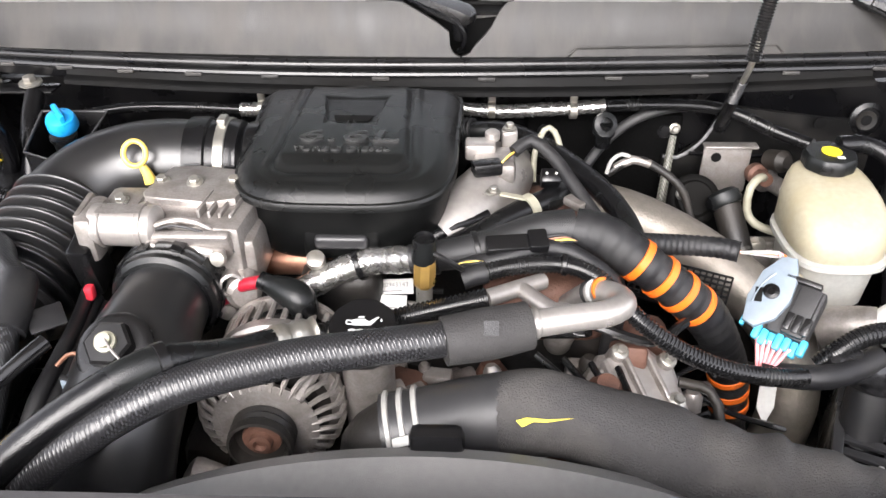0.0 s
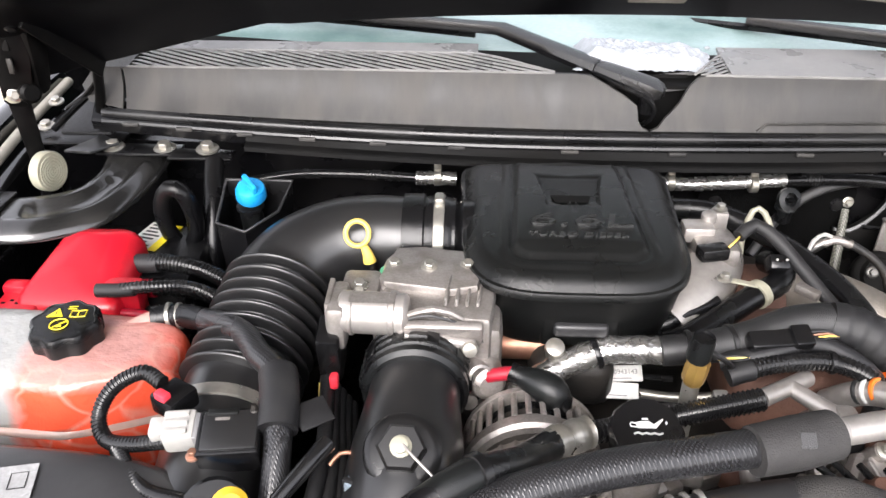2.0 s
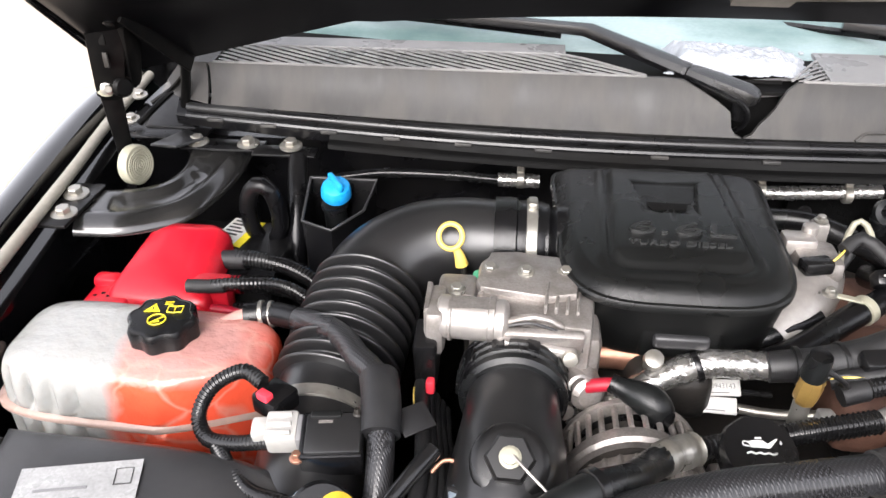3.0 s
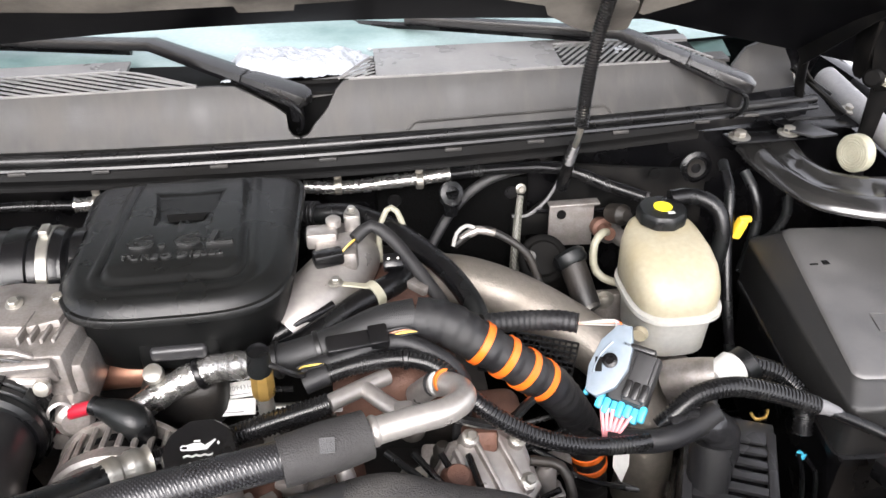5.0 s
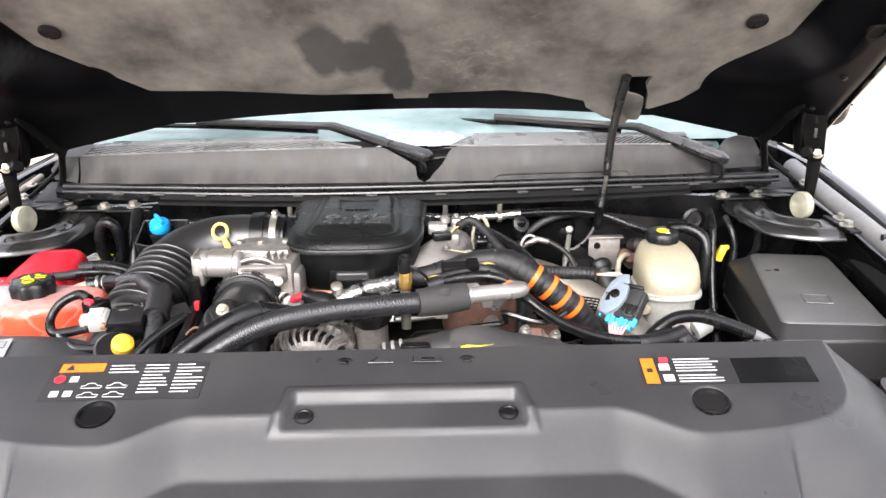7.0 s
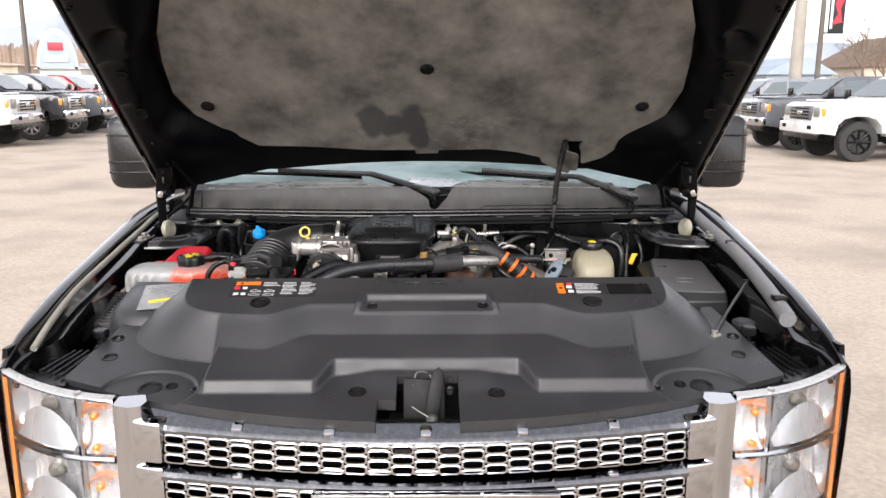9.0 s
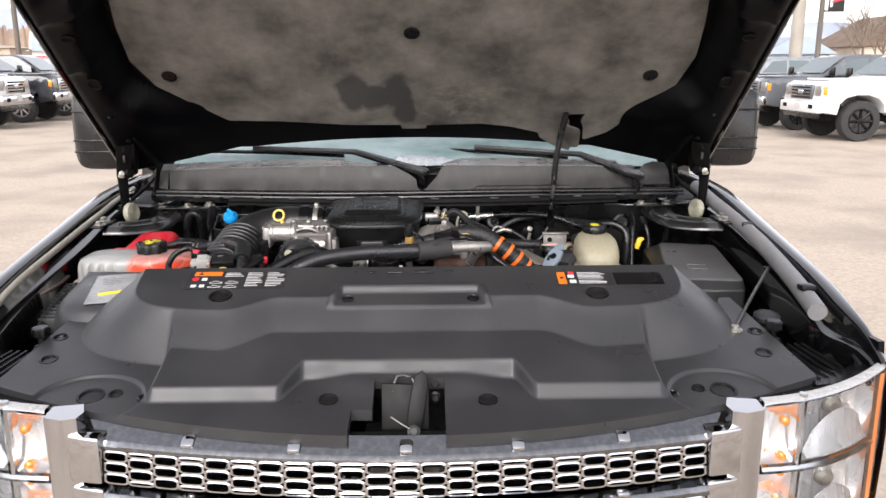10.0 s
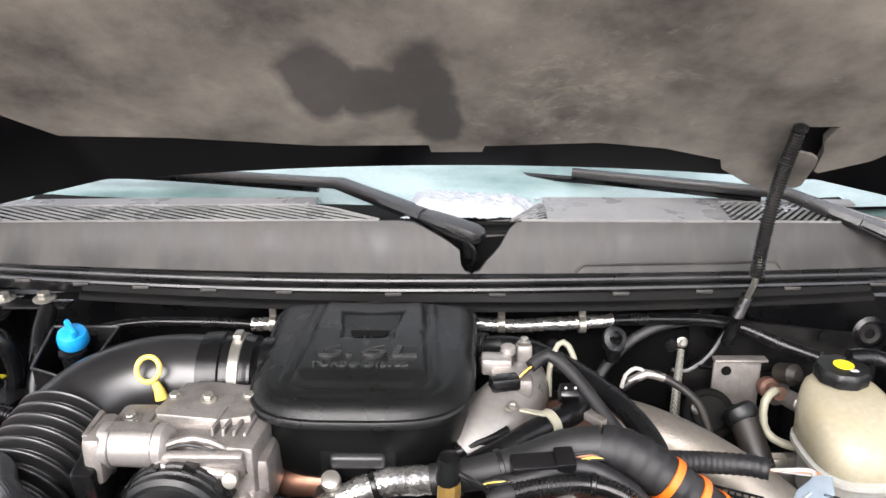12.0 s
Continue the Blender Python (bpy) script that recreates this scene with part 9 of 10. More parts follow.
M["seamplastic"] = material("milky_seam", (0.42, 0.30, 0.26), 0.35, dirt=(0.40, 0.36, 0.32), dirt_amount=0.6, dirt_scale=9, subsurface=0.2)
part("lower_tank", loft([bottle_ring(0.90, 1.14), bottle_ring(0.97, 1.15), bottle_ring(0.975, 1.18, 0, 0.008), bottle_ring(0.975, 1.22, 0, 0.008), bottle_ring(0.98, 1.255, 0, 0.007), bottle_ring(0.985, 1.268)]), cool, deg, sharp=85)
part("seam", loft([bottle_ring(0.985, 1.2675), bottle_ring(1.035, 1.2685), bottle_ring(1.045, 1.270), bottle_ring(1.045, 1.275), bottle_ring(1.03, 1.2765), bottle_ring(0.985, 1.278)]), M["seamplastic"], deg, "milky moulded seam flange", sharp=60)
part("upper_tank", loft([bottle_ring(0.985, 1.2775), bottle_ring(0.965, 1.283, 0, 0.006), bottle_ring(0.955, 1.292, 0, 0.010), bottle_ring(0.95, 1.306, 0, 0.010), bottle_ring(0.945, 1.318, 0, 0.008), bottle_ring(0.935, 1.326, 0, 0.004), bottle_ring(0.915, 1.333), bottle_ring(0.87, 1.3385), bottle_ring(0.79, 1.342), bottle_ring(0.6, 1.345), bottle_ring(0.4, 1.3465), bottle_ring(0.1, 1.347)]), cool, deg, sharp=85)
part("neck", lathe([(0.038, 0), (0.042, 0.003), (0.036, 0.007), (0.032, 0.010), (0.030, 0.022)], (-0.709, 0.762, 1.332), (0, -0.05, 1), 30), cool, deg)
cap = part("cap", lathe([(0.034, 0), (0.0385, 0.002), (0.0390, 0.024), (0.0365, 0.029), (0.034, 0.0300), (0.033, 0.0292), (0.006, 0.0298)], (-0.709, 0.762, 1.344), (0, -0.05, 1), 112, lobes=8, lobe=0.055), M["rubber"], deg, "black lobed pressure cap with yellow signs")
sgn = Matrix.Translation((-0.709, 0.762, 1.3745)) @ Matrix.Rotation(radians(3), 4, "X") @ Matrix.Rotation(radians(6), 4, "Z")
part("cap_sign", moved(prism([(-0.010, -0.006), (0.009, -0.006), (0.001, 0.009)], 0.0006), sgn @ Matrix.Translation((-0.012, 0.010, 0))), M["inkyellow"], cap)
part("cap_sign_mark", rbox((0.0016, 0.006, 0.0006), m=sgn @ Matrix.Translation((-0.012, 0.010, 0.0006)), bevel=0), M["ink"], cap)
part("cap_sign", moved(tube([(0.0100 * math.cos(a * 0.2618), 0.0095 * math.sin(a * 0.2618), 0) for a in range(25)], 0.0008, 6, smooth=False), sgn @ Matrix.Translation((-0.003, -0.010, 0.0003))), M["inkyellow"], cap)
part("cap_sign", rbox((0.018, 0.0016, 0.0007), m=sgn @ Matrix.Translation((-0.003, -0.010, 0)) @ Matrix.Rotation(radians(40), 4, "Z"), bevel=0), M["inkyellow"], cap)
part("cap_sign", rbox((0.007, 0.0026, 0.0006), m=sgn @ Matrix.Translation((-0.003, -0.013, 0)), bevel=0), M["inkyellow"], cap)
part("cap_sign", moved(tube([(-0.008, -0.005, 0), (0, -0.006, 0), (0.009, -0.005, 0), (0.009, 0.006, 0), (0, 0.005, 0), (-0.008, 0.006, 0), (-0.008, -0.005, 0)], 0.0007, 6, smooth=False), sgn @ Matrix.Translation((0.013, 0.008, 0.0004))), M["inkyellow"], cap)
part("cap_sign", rbox((0.0009, 0.010, 0.0007), m=sgn @ Matrix.Translation((0.0133, 0.0078, 0.0003)), bevel=0), M["inkyellow"], cap)
for k in range(2):
    part("cap_print", rbox((0.010, 0.0013, 0.0005), m=sgn @ Matrix.Translation((0.004, 0.022 - 0.004 * k, 0)), bevel=0), M["inkyellow"], cap)
part("nipple", tube([(-0.655, 0.80, 1.334), (-0.635, 0.812, 1.338), (-0.615, 0.822, 1.340)], 0.0105, 14), cool, deg)
vent_h = thing("vent_hose", "braided black vent hose with a foam sleeve", "hose", (-0.5, 0.72, 1.37))
part("stub", tube([(-0.632, 0.815, 1.339), (-0.60, 0.818, 1.342), (-0.562, 0.800, 1.350)], 0.0145, 16), M["rubber"], vent_h)
for dx in (0.0, 0.012):
    part("spring_clip", lathe([(0.0148, -0.002), (0.0165, -0.001), (0.0165, 0.003), (0.0148, 0.004)], (-0.612 + dx, 0.8185, 1.341), (1, 0.1, 0.1), 18), M["steel"], vent_h)
part("braided_hose", tube([(-0.565, 0.802, 1.349), (-0.53, 0.778, 1.362), (-0.495, 0.742, 1.374), (-0.468, 0.70, 1.380), (-0.445, 0.677, 1.377), (-0.437, 0.645, 1.370)], 0.0138, 18), M["hose"], vent_h)
part("foam_sleeve", tube([(-0.443, 0.676, 1.377), (-0.436, 0.648, 1.371), (-0.432, 0.612, 1.358)], 0.0205, 20), M["tape"], vent_h)
part("braided_hose", tube([(-0.432, 0.618, 1.360), (-0.429, 0.594, 1.346), (-0.429, 0.562, 1.320), (-0.434, 0.52, 1.275), (-0.44, 0.49, 1.22)], 0.0138, 18), M["hose"], vent_h)

# looped sensor lead in front of the bottle
sl = thing("sensor_lead", "corrugated sensor lead looping in front of the bottle", "wiring", (-0.56, 0.63, 1.34))
part("loop", corrugated([(-0.560, 0.66, 1.372), (-0.585, 0.672, 1.376), (-0.615, 0.662, 1.362), (-0.628, 0.645, 1.338), (-0.615, 0.625, 1.325), (-0.585, 0.615, 1.33), (-0.552, 0.612, 1.338), (-0.53, 0.61, 1.342)], 0.0085, 0.0042), M["loom"], sl)
part("tail", corrugated([(-0.60, 0.615, 1.322), (-0.58, 0.59, 1.322), (-0.55, 0.56, 1.325), (-0.51, 0.545, 1.33), (-0.48, 0.535, 1.33)], 0.0085, 0.0042), M["loom"], sl)
part("connector", rbox((0.034, 0.036, 0.024), m=Matrix.Translation((-0.545, 0.648, 1.362)) @ Matrix.Rotation(radians(-30), 4, "Z"), bevel=0.004), M["plastic"], sl)
part("lock_tab", rbox((0.016, 0.010, 0.012), m=Matrix.Translation((-0.552, 0.638, 1.374)) @ Matrix.Rotation(radians(-30), 4, "Z"), bevel=0.002), M["inkred"], sl, "red lock tab")

# ---- battery with its red terminal cover ----
bat = thing("battery", "black battery with a red terminal cover", "battery", (-0.76, 1.0, 1.15))
part("case", rbox((0.20, 0.17, 0.18), (-0.735, 1.01, 1.22), 0.008), M["plastic"], bat)
bl = Matrix.Translation((-0.722, 1.055, 1.3112)) @ Matrix.Rotation(radians(-14), 4, "Z")
lab3 = part("label", rbox((0.050, 0.075, 0.001), m=bl, bevel=0), M["paper"], bat, "black and white battery label")
part("label_edge", rbox((0.013, 0.075, 0.0012), m=bl @ Matrix.Translation((0.020, 0, 0.0003)), bevel=0), M["inkyellow"], lab3)
for k in range(7):
    part("label_bar", rbox((0.028 - 0.004 * (k % 3), 0.0045, 0.0012), m=bl @ Matrix.Translation((-0.006 - 0.002 * (k % 3), 0.030 - 0.0095 * k, 0.0002)), bevel=0), M["ink"], lab3)
def red_ring(z0, z1, x0, x1, y0, y1, cut=0.010):
    """Rounded quadrilateral that climbs from the front to the rear."""
    corners = [(x0, y0), (x1, y0 - 0.006), (x1 - 0.004, y1), (x0 + 0.016, y1)]
    out = []
    for i, p in enumerate(corners):
        p, q, o = Vector(p), Vector(corners[(i + 1) % 4]), Vector(corners[i - 1])
        a, b = (o - p).normalized() * cut, (q - p).normalized() * cut
        out += [p + a, p + (a + b) * 0.3, p + b]
    return [(p.x, p.y, z0 + (z1 - z0) * (p.y - y0) / (y1 - y0)) for p in out]


red = part("terminal_cover", loft([red_ring(1.290, 1.300, -0.845, -0.700, 0.865, 1.002), red_ring(1.312, 1.336, -0.842, -0.703, 0.868, 1.002), red_ring(1.320, 1.344, -0.838, -0.707, 0.874, 1.002), red_ring(1.328, 1.351, -0.832, -0.716, 0.892, 1.003), red_ring(1.332, 1.354, -0.826, -0.722, 0.902, 1.001), red_ring(1.335, 1.354, -0.800, -0.745, 0.93, 0.985, 0.006)]), M["red"], bat, "glossy red plastic terminal cover", sharp=60)
part("ledge", rbox((0.060, 0.050, 0.022), (-0.838, 0.880, 1.303), 0.005, 3), M["red"], red)
for k in range(5):
    part("vent_slot", rbox((0.005, 0.004, 0.002), (-0.856 + 0.009 * k, 0.872 + 0.006 * (k % 2), 1.3138), 0.0005, 1), M["void"], red)
part("side_flap", rbox((0.035, 0.022, 0.04), (-0.852, 0.905, 1.305), 0.006), M["red"], red)
part("front_flap", rbox((0.05, 0.03, 0.05), (-0.705, 0.90, 1.308), 0.006), M["red"], red)
for k, (r, z, mt) in enumerate(((0.0125, 1.322, "loom"), (0.012, 1.300, "loom"), (0.013, 1.275, "loom"), (0.0085, 1.338, "loom"))):
    c = thing("battery_cable", "corrugated battery cable running to the engine", "cable", (-0.68, 0.95, z), "battery cables")
    part("run", corrugated([(-0.71, 0.96 - 0.03 * k, z), (-0.66, 0.955 - 0.028 * k, z + 0.008), (-0.60, 0.945 - 0.02 * k, z - 0.002), (-0.55, 0.92 - 0.02 * k, z - 0.025), (-0.51, 0.88 - 0.03 * k, z - 0.07)], r, 0.005), M[mt], c)
    part("end_sleeve", tube([(-0.725, 0.962 - 0.03 * k, z), (-0.70, 0.96 - 0.03 * k, z + 0.002), (-0.675, 0.957 - 0.029 * k, z + 0.005)], r * 1.1, 12), M["redwire" if k == 1 else "tape"], c)
c = thing("battery_cable", "thin red cable below the terminal cover", "cable", (-0.68, 0.87, 1.29), "battery cables")
part("run", tube([(-0.70, 0.875, 1.300), (-0.67, 0.868, 1.303), (-0.635, 0.855, 1.298), (-0.61, 0.84, 1.28)], 0.007, 10), M["redwire"], c)

# looped bar and strut by the washer filler
lb = thing("loop_bracket", "black looped rubber hose end beside the strut", "hose", (-0.68, 1.06, 1.35))
part("loop", tube([(-0.655, 1.075, 1.26), (-0.686, 1.06, 1.295), (-0.697, 1.05, 1.335), (-0.694, 1.045, 1.375), (-0.678, 1.04, 1.400), (-0.660, 1.04, 1.395), (-0.652, 1.045, 1.365), (-0.652, 1.05, 1.33), (-0.664, 1.055, 1.30)], 0.0125, 16), M["bare"], lb)
sb = thing("support_bar", "flattened black steel support bar", "bar", (-0.635, 1.08, 1.3))
part("bar", tube([(-0.645, 1.15, 1.392), (-0.638, 1.11, 1.372), (-0.632, 1.07, 1.33), (-0.63, 1.04, 1.27), (-0.63, 1.02, 1.18)], 0.0145, 14), M["bare"], sb)
wf = thing("washer_filler", "black washer filler cup with a blue cap", "filler", (-0.575, 1.08, 1.33))
cup = [(-0.615, 1.105), (-0.515, 1.105), (-0.525, 1.045), (-0.565, 1.005), (-0.61, 1.02)]
part("cup", loft([[(x * 0.9 - 0.057, y * 0.9 + 0.106, 1.26) for x, y in cup], [(x, y, 1.350 + 0.04 * (y - 1.0) / 0.1 * 0.8) for x, y in cup]], cap=False), M["plastic"], wf)
part("rim", tube([(x, y, 1.3505 + 0.032 * (y - 1.0) / 0.1) for x, y in cup + cup[:1]], 0.0022, 8, smooth=False), M["shroud_smooth"], wf)
part("neck", lathe([(0.017, -0.05), (0.017, 0), (0.020, 0.003), (0.020, 0.008)], (-0.572, 1.068, 1.355), (0, -0.15, 1), 20), M["rubber"], wf)
bc = part("blue_cap", lathe([(0.020, 0), (0.0225, 0.004), (0.022, 0.016), (0.0195, 0.022), (0.012, 0.026), (0.004, 0.027)], (-0.570, 1.072, 1.372), (0.1, -0.35, 1), 26), M["blue"], wf, "bright blue washer cap")
part("grip", rbox((0.009, 0.036, 0.020), m=axis_frame((-0.568, 1.064, 1.396), (0.1, -0.35, 1)) @ Matrix.Rotation(radians(25), 4, "Z"), bevel=0.004), M["blue"], bc)

# ---- air cleaner ----
air = thing("air_cleaner", "black plastic air cleaner box with a worn label", "air cleaner", (-0.68, 0.5, 1.2))


def box_ring(k, z, s=0.0):
    c = (-0.665, 0.49)
    base = [(-0.845, 0.635), (-0.60, 0.622), (-0.49, 0.580), (-0.46, 0.44), (-0.62, 0.355), (-0.815, 0.385)]
    P = smooth_path([(x, y, 0) for x, y in base + [base[0]]], 0.03)[:-1]
    return [(c[0] + (p.x - c[0]) * k, c[1] + (p.y - c[1]) * k, z + s * (c[1] + (p.y - c[1]) * k - 0.5)) for p in P]


part("tub", loft([box_ring(0.9, 1.0), box_ring(1.0, 1.20, 0.1)]), M["plastic"], air)
part("lid", loft([box_ring(1.03, 1.202, 0.1), box_ring(1.03, 1.215, 0.1), box_ring(0.99, 1.22, 0.1), box_ring(0.96, 1.275, 0.12), box_ring(0.92, 1.300, 0.12), box_ring(0.86, 1.314, 0.12), box_ring(0.80, 1.320, 0.12), box_ring(0.6, 1.3235, 0.12), box_ring(0.15, 1.324, 0.12)]), M["shroud_smooth"], air, sharp=60)
lm = Matrix.Translation((-0.700, 0.485, 1.3240)) @ Matrix.Rotation(radians(6.8), 4, "X") @ Matrix.Rotation(radians(11), 4, "Z")
lb2 = part("label", rbox((0.115, 0.175, 0.001), m=lm, bevel=0), M["worn_label"], air, "pale worn film label")
part("label_stripe", rbox((0.080, 0.016, 0.0006), m=lm @ Matrix.Translation((0.004, -0.030, 0.0009)) @ Matrix.Rotation(radians(10), 4, "Z"), bevel=0), M["inkyellow"], lb2)
part("label_box", moved(tube([(0.034, 0.060, 0.001), (0.050, 0.060, 0.001), (0.050, 0.078, 0.001), (0.034, 0.078, 0.001), (0.034, 0.060, 0.001)], 0.0006, 4, smooth=False), lm), M["ink"], lb2)
for k in range(4):
    part("label_bar", rbox((0.05 - 0.008 * (k % 2), 0.003, 0.0005), m=lm @ Matrix.Translation((-0.015, 0.060 - 0.012 * k, 0.0008)), bevel=0), M["foam"], lb2)
for k in range(12):
    part("fin", rbox((0.042, 0.005, 0.06), (-0.868 + 0.003 * k, 0.63 - 0.020 * k, 1.266 - 0.002 * k), 0.001), M["plastic"], air)
part("fin_rail", tube([(-0.862, 0.635, 1.292), (-0.858, 0.5, 1.28), (-0.845, 0.39, 1.26)], 0.006, 8), M["plastic"], air)
part("snap", rbox((0.04, 0.012, 0.02), (-0.80, 0.637, 1.24), 0.003), M["bare"], air)
fc = thing("fluid_filler", "yellow-capped filler neck with a printed sleeve", "filler", (-0.462, 0.545, 1.33))
part("neck", lathe([(0.028, -0.05), (0.032, -0.02), (0.032, 0.012), (0.028, 0.016)], (-0.475, 0.535, 1.328), (0.25, -0.55, 0.8), 24), M["plastic"], fc)
part("sleeve", lathe([(0.0325, -0.035), (0.033, -0.034), (0.033, -0.008), (0.0325, -0.006)], (-0.475, 0.535, 1.328), (0.25, -0.55, 0.8), 24), M["paper"], fc)
part("sleeve_band", lathe([(0.0332, -0.030), (0.0336, -0.029), (0.0336, -0.018), (0.0332, -0.017)], (-0.475, 0.535, 1.328), (0.25, -0.55, 0.8), 24), M["blue"], fc)
part("yellow_knob", lathe([(0.014, 0), (0.018, 0.003), (0.017, 0.018), (0.010, 0.024)], (-0.462, 0.535, 1.335), (0.3, -0.5, 0.8), 20), M["yellow"], fc, "bright yellow cap")
# plugs between filler and charge pipe
pl = thing("grey_plug", "grey wiring plug with a pale lead", "connector", (-0.365, 0.53, 1.33))
pm2 = Matrix.Translation((-0.347, 0.578, 1.325)) @ Matrix.Rotation(radians(-20), 4, "Z")
part("body", rbox((0.022, 0.030, 0.024), m=pm2, bevel=0.003), M["greyblue"], pl)
part("flange", rbox((0.026, 0.006, 0.028), m=pm2 @ Matrix.Translation((0, -0.010, 0)), bevel=0.002), M["tape"], pl)
part("lead", tube([(-0.349, 0.592, 1.332), (-0.356, 0.604, 1.338), (-0.370, 0.606, 1.336), (-0.380, 0.598, 1.328)], 0.0024, 8), M["copper"], pl)
part("tape_run", tube([(-0.45, 0.49, 1.32), (-0.42, 0.53, 1.345), (-0.392, 0.57, 1.36), (-0.378, 0.592, 1.365)], lambda t: 0.006 + 0.003 * t, 10), M["loom"], pl)
gt = thing("grey_tab", "dull grey tape tab on the harness", "tape", (-0.405, 0.635, 1.36))
part("tab", rbox((0.036, 0.03, 0.003), m=Matrix.Translation((-0.402, 0.64, 1.356)) @ Matrix.Rotation(radians(35), 4, "Z") @ Matrix.Rotation(radians(20), 4, "X"), bevel=0.001), M["tape"], gt)
h2 = thing("engine_harness", "bundle of taped black harness beside the bellows", "wiring", (-0.40, 0.66, 1.3))
for k in range(5):
    part("strand", tube([(-0.405 + 0.006 * k, 0.735, 1.32 - 0.01 * k), (-0.398 + 0.006 * k, 0.68, 1.315 - 0.008 * k), (-0.392 + 0.008 * k, 0.62, 1.315 - 0.01 * k), (-0.395 + 0.012 * k, 0.56, 1.30 - 0.01 * k), (-0.40 + 0.012 * k, 0.50, 1.25)], 0.009, 10), M["tape"], h2)

# ======== the car park behind ========
def paint_mat(name, c, rough=0.22):
    return material(name, c, rough, coat=0.5, dirt=tuple(min(1, v * 0.8 + 0.03) for v in c), dirt_amount=0.3, dirt_scale=2, rough_var=0.08)


PAINTS = {"white": paint_mat("white_paint", (0.72, 0.72, 0.71)), "black": paint_mat("dark_paint", (0.02, 0.021, 0.024)), "grey": paint_mat("grey_paint", (0.09, 0.095, 0.105)), "red": paint_mat("red_paint", (0.42, 0.015, 0.025))}
M["tyre"] = material("tyre", (0.018, 0.018, 0.018), 0.75, dirt=(0.05, 0.047, 0.043), dirt_amount=0.5, dirt_scale=5)
M["carglass"] = material("tinted_glass", (0.10, 0.125, 0.13), 0.06, coat=0.3)


def pickup(paint, label, at, heading, lift=0.0, rim_mat="chrome", tyre_r=0.40):
    """Crew-cab pickup, nose at local +x; at is the ground point under its front axle."""
    m = Matrix.Translation(at) @ Matrix.Rotation(heading, 4, "Z")
    t = thing("pickup_truck", label, "truck", m=m, group="parked pickup trucks")
    z0 = lift

    def side(profile, half, bevel=0.05, mat=None, name="body", taper=0.0, lab=""):
        bm = prism(profile, 2 * half)
        moved(bm, Matrix.Translation((0, half, 0)) @ Matrix.Rotation(radians(90), 4, "X"))
        if taper:
            zs = [v.co.z for v in bm.verts]
            lo, hi = min(zs), max(zs)
            for v in bm.verts:
                v.co.y *= 1 - taper * (v.co.z - lo) / (hi - lo)
        bmesh.ops.bevel(bm, geom=[e for e in bm.edges if abs(e.verts[0].co.y) > 0.2 and abs(e.verts[0].co.y - e.verts[1].co.y) < 0.3], offset=bevel, segments=2, profile=0.5, affect="EDGES")
        return part(name, bm, mat or paint, t, lab, local=True)
    side([(0.92, z0 + 0.55), (0.95, z0 + 0.85), (0.90, z0 + 1.16), (0.75, z0 + 1.24), (-0.62, z0 + 1.30), (-0.70, z0 + 1.2), (-0.7, z0 + 0.56), (-0.54, z0 + 0.54), (-0.49, z0 + 0.74), (-0.36, z0 + 0.87), (-0.14, z0 + 0.93), (0.14, z0 + 0.93), (0.36, z0 + 0.87), (0.49, z0 + 0.74), (0.54, z0 + 0.50)], 0.97, 0.05, name="front_body")
    side([(-0.68, z0 + 0.48), (-0.66, z0 + 1.27), (-2.95, z0 + 1.32), (-2.98, z0 + 0.48)], 0.985, 0.04, name="door_body")
    side([(-3.0, z0 + 0.5), (-3.0, z0 + 1.32), (-4.85, z0 + 1.32), (-4.88, z0 + 0.62), (-4.32, z0 + 0.62), (-4.2, z0 + 0.84), (-3.95, z0 + 0.93), (-3.61, z0 + 0.93), (-3.36, z0 + 0.84), (-3.24, z0 + 0.5)], 0.98, 0.04, name="bed")
    side([(-0.55, z0 + 1.29), (-1.25, z0 + 1.80), (-1.45, z0 + 1.86), (-2.75, z0 + 1.86), (-2.98, z0 + 1.32)], 0.92, 0.05, name="cab", taper=0.16)
    # glazing set just proud of the cab
    for sy in (-1, 1):
        for prof in ([(-0.98, 1.36), (-1.35, 1.73), (-1.85, 1.77), (-1.85, 1.36)], [(-1.93, 1.36), (-1.93, 1.77), (-2.62, 1.76), (-2.82, 1.40)]):
            bm = bmesh.new()
            vs = []
            for x, z in prof:
                y = 0.92 * (1 - 0.16 * (z - 1.29) / 0.57) + 0.006
                vs.append(bm.verts.new((x, sy * y, z0 + z)))
            bm.faces.new(vs)
            part("side_window", bm, M["carglass"], t, local=True)
    bm = bmesh.new()
    bm.faces.new([bm.verts.new(p) for p in ((-0.645, -0.80, z0 + 1.375), (-0.645, 0.80, z0 + 1.375), (-1.205, 0.72, z0 + 1.782), (-1.205, -0.72, z0 + 1.782))])
    moved(bm, Matrix.Translation((0.012, 0, 0.012)))
    part("windscreen", bm, M["carglass"], t, local=True)
    part("bonnet_bulge", rbox((1.1, 1.1, 0.05), (0.05, 0, z0 + 1.285), 0.02), paint, t, local=True)
    g = part("grille", rbox((0.06, 1.12, 0.34), (0.945, 0, z0 + 1.0), 0.03), M["chrome"] if rim_mat != "dark" else PAINTS["grey"], t, local=True)
    for k in range(4):
        part("grille_slot", rbox((0.02, 0.92, 0.035), (0.975, 0, z0 + 0.88 + 0.075 * k), 0.008), M["void"], g, local=True)
    part("grille_bar", rbox((0.04, 0.24, 0.10), (0.98, 0, z0 + 1.0), 0.03), M["chrome"], g, local=True)
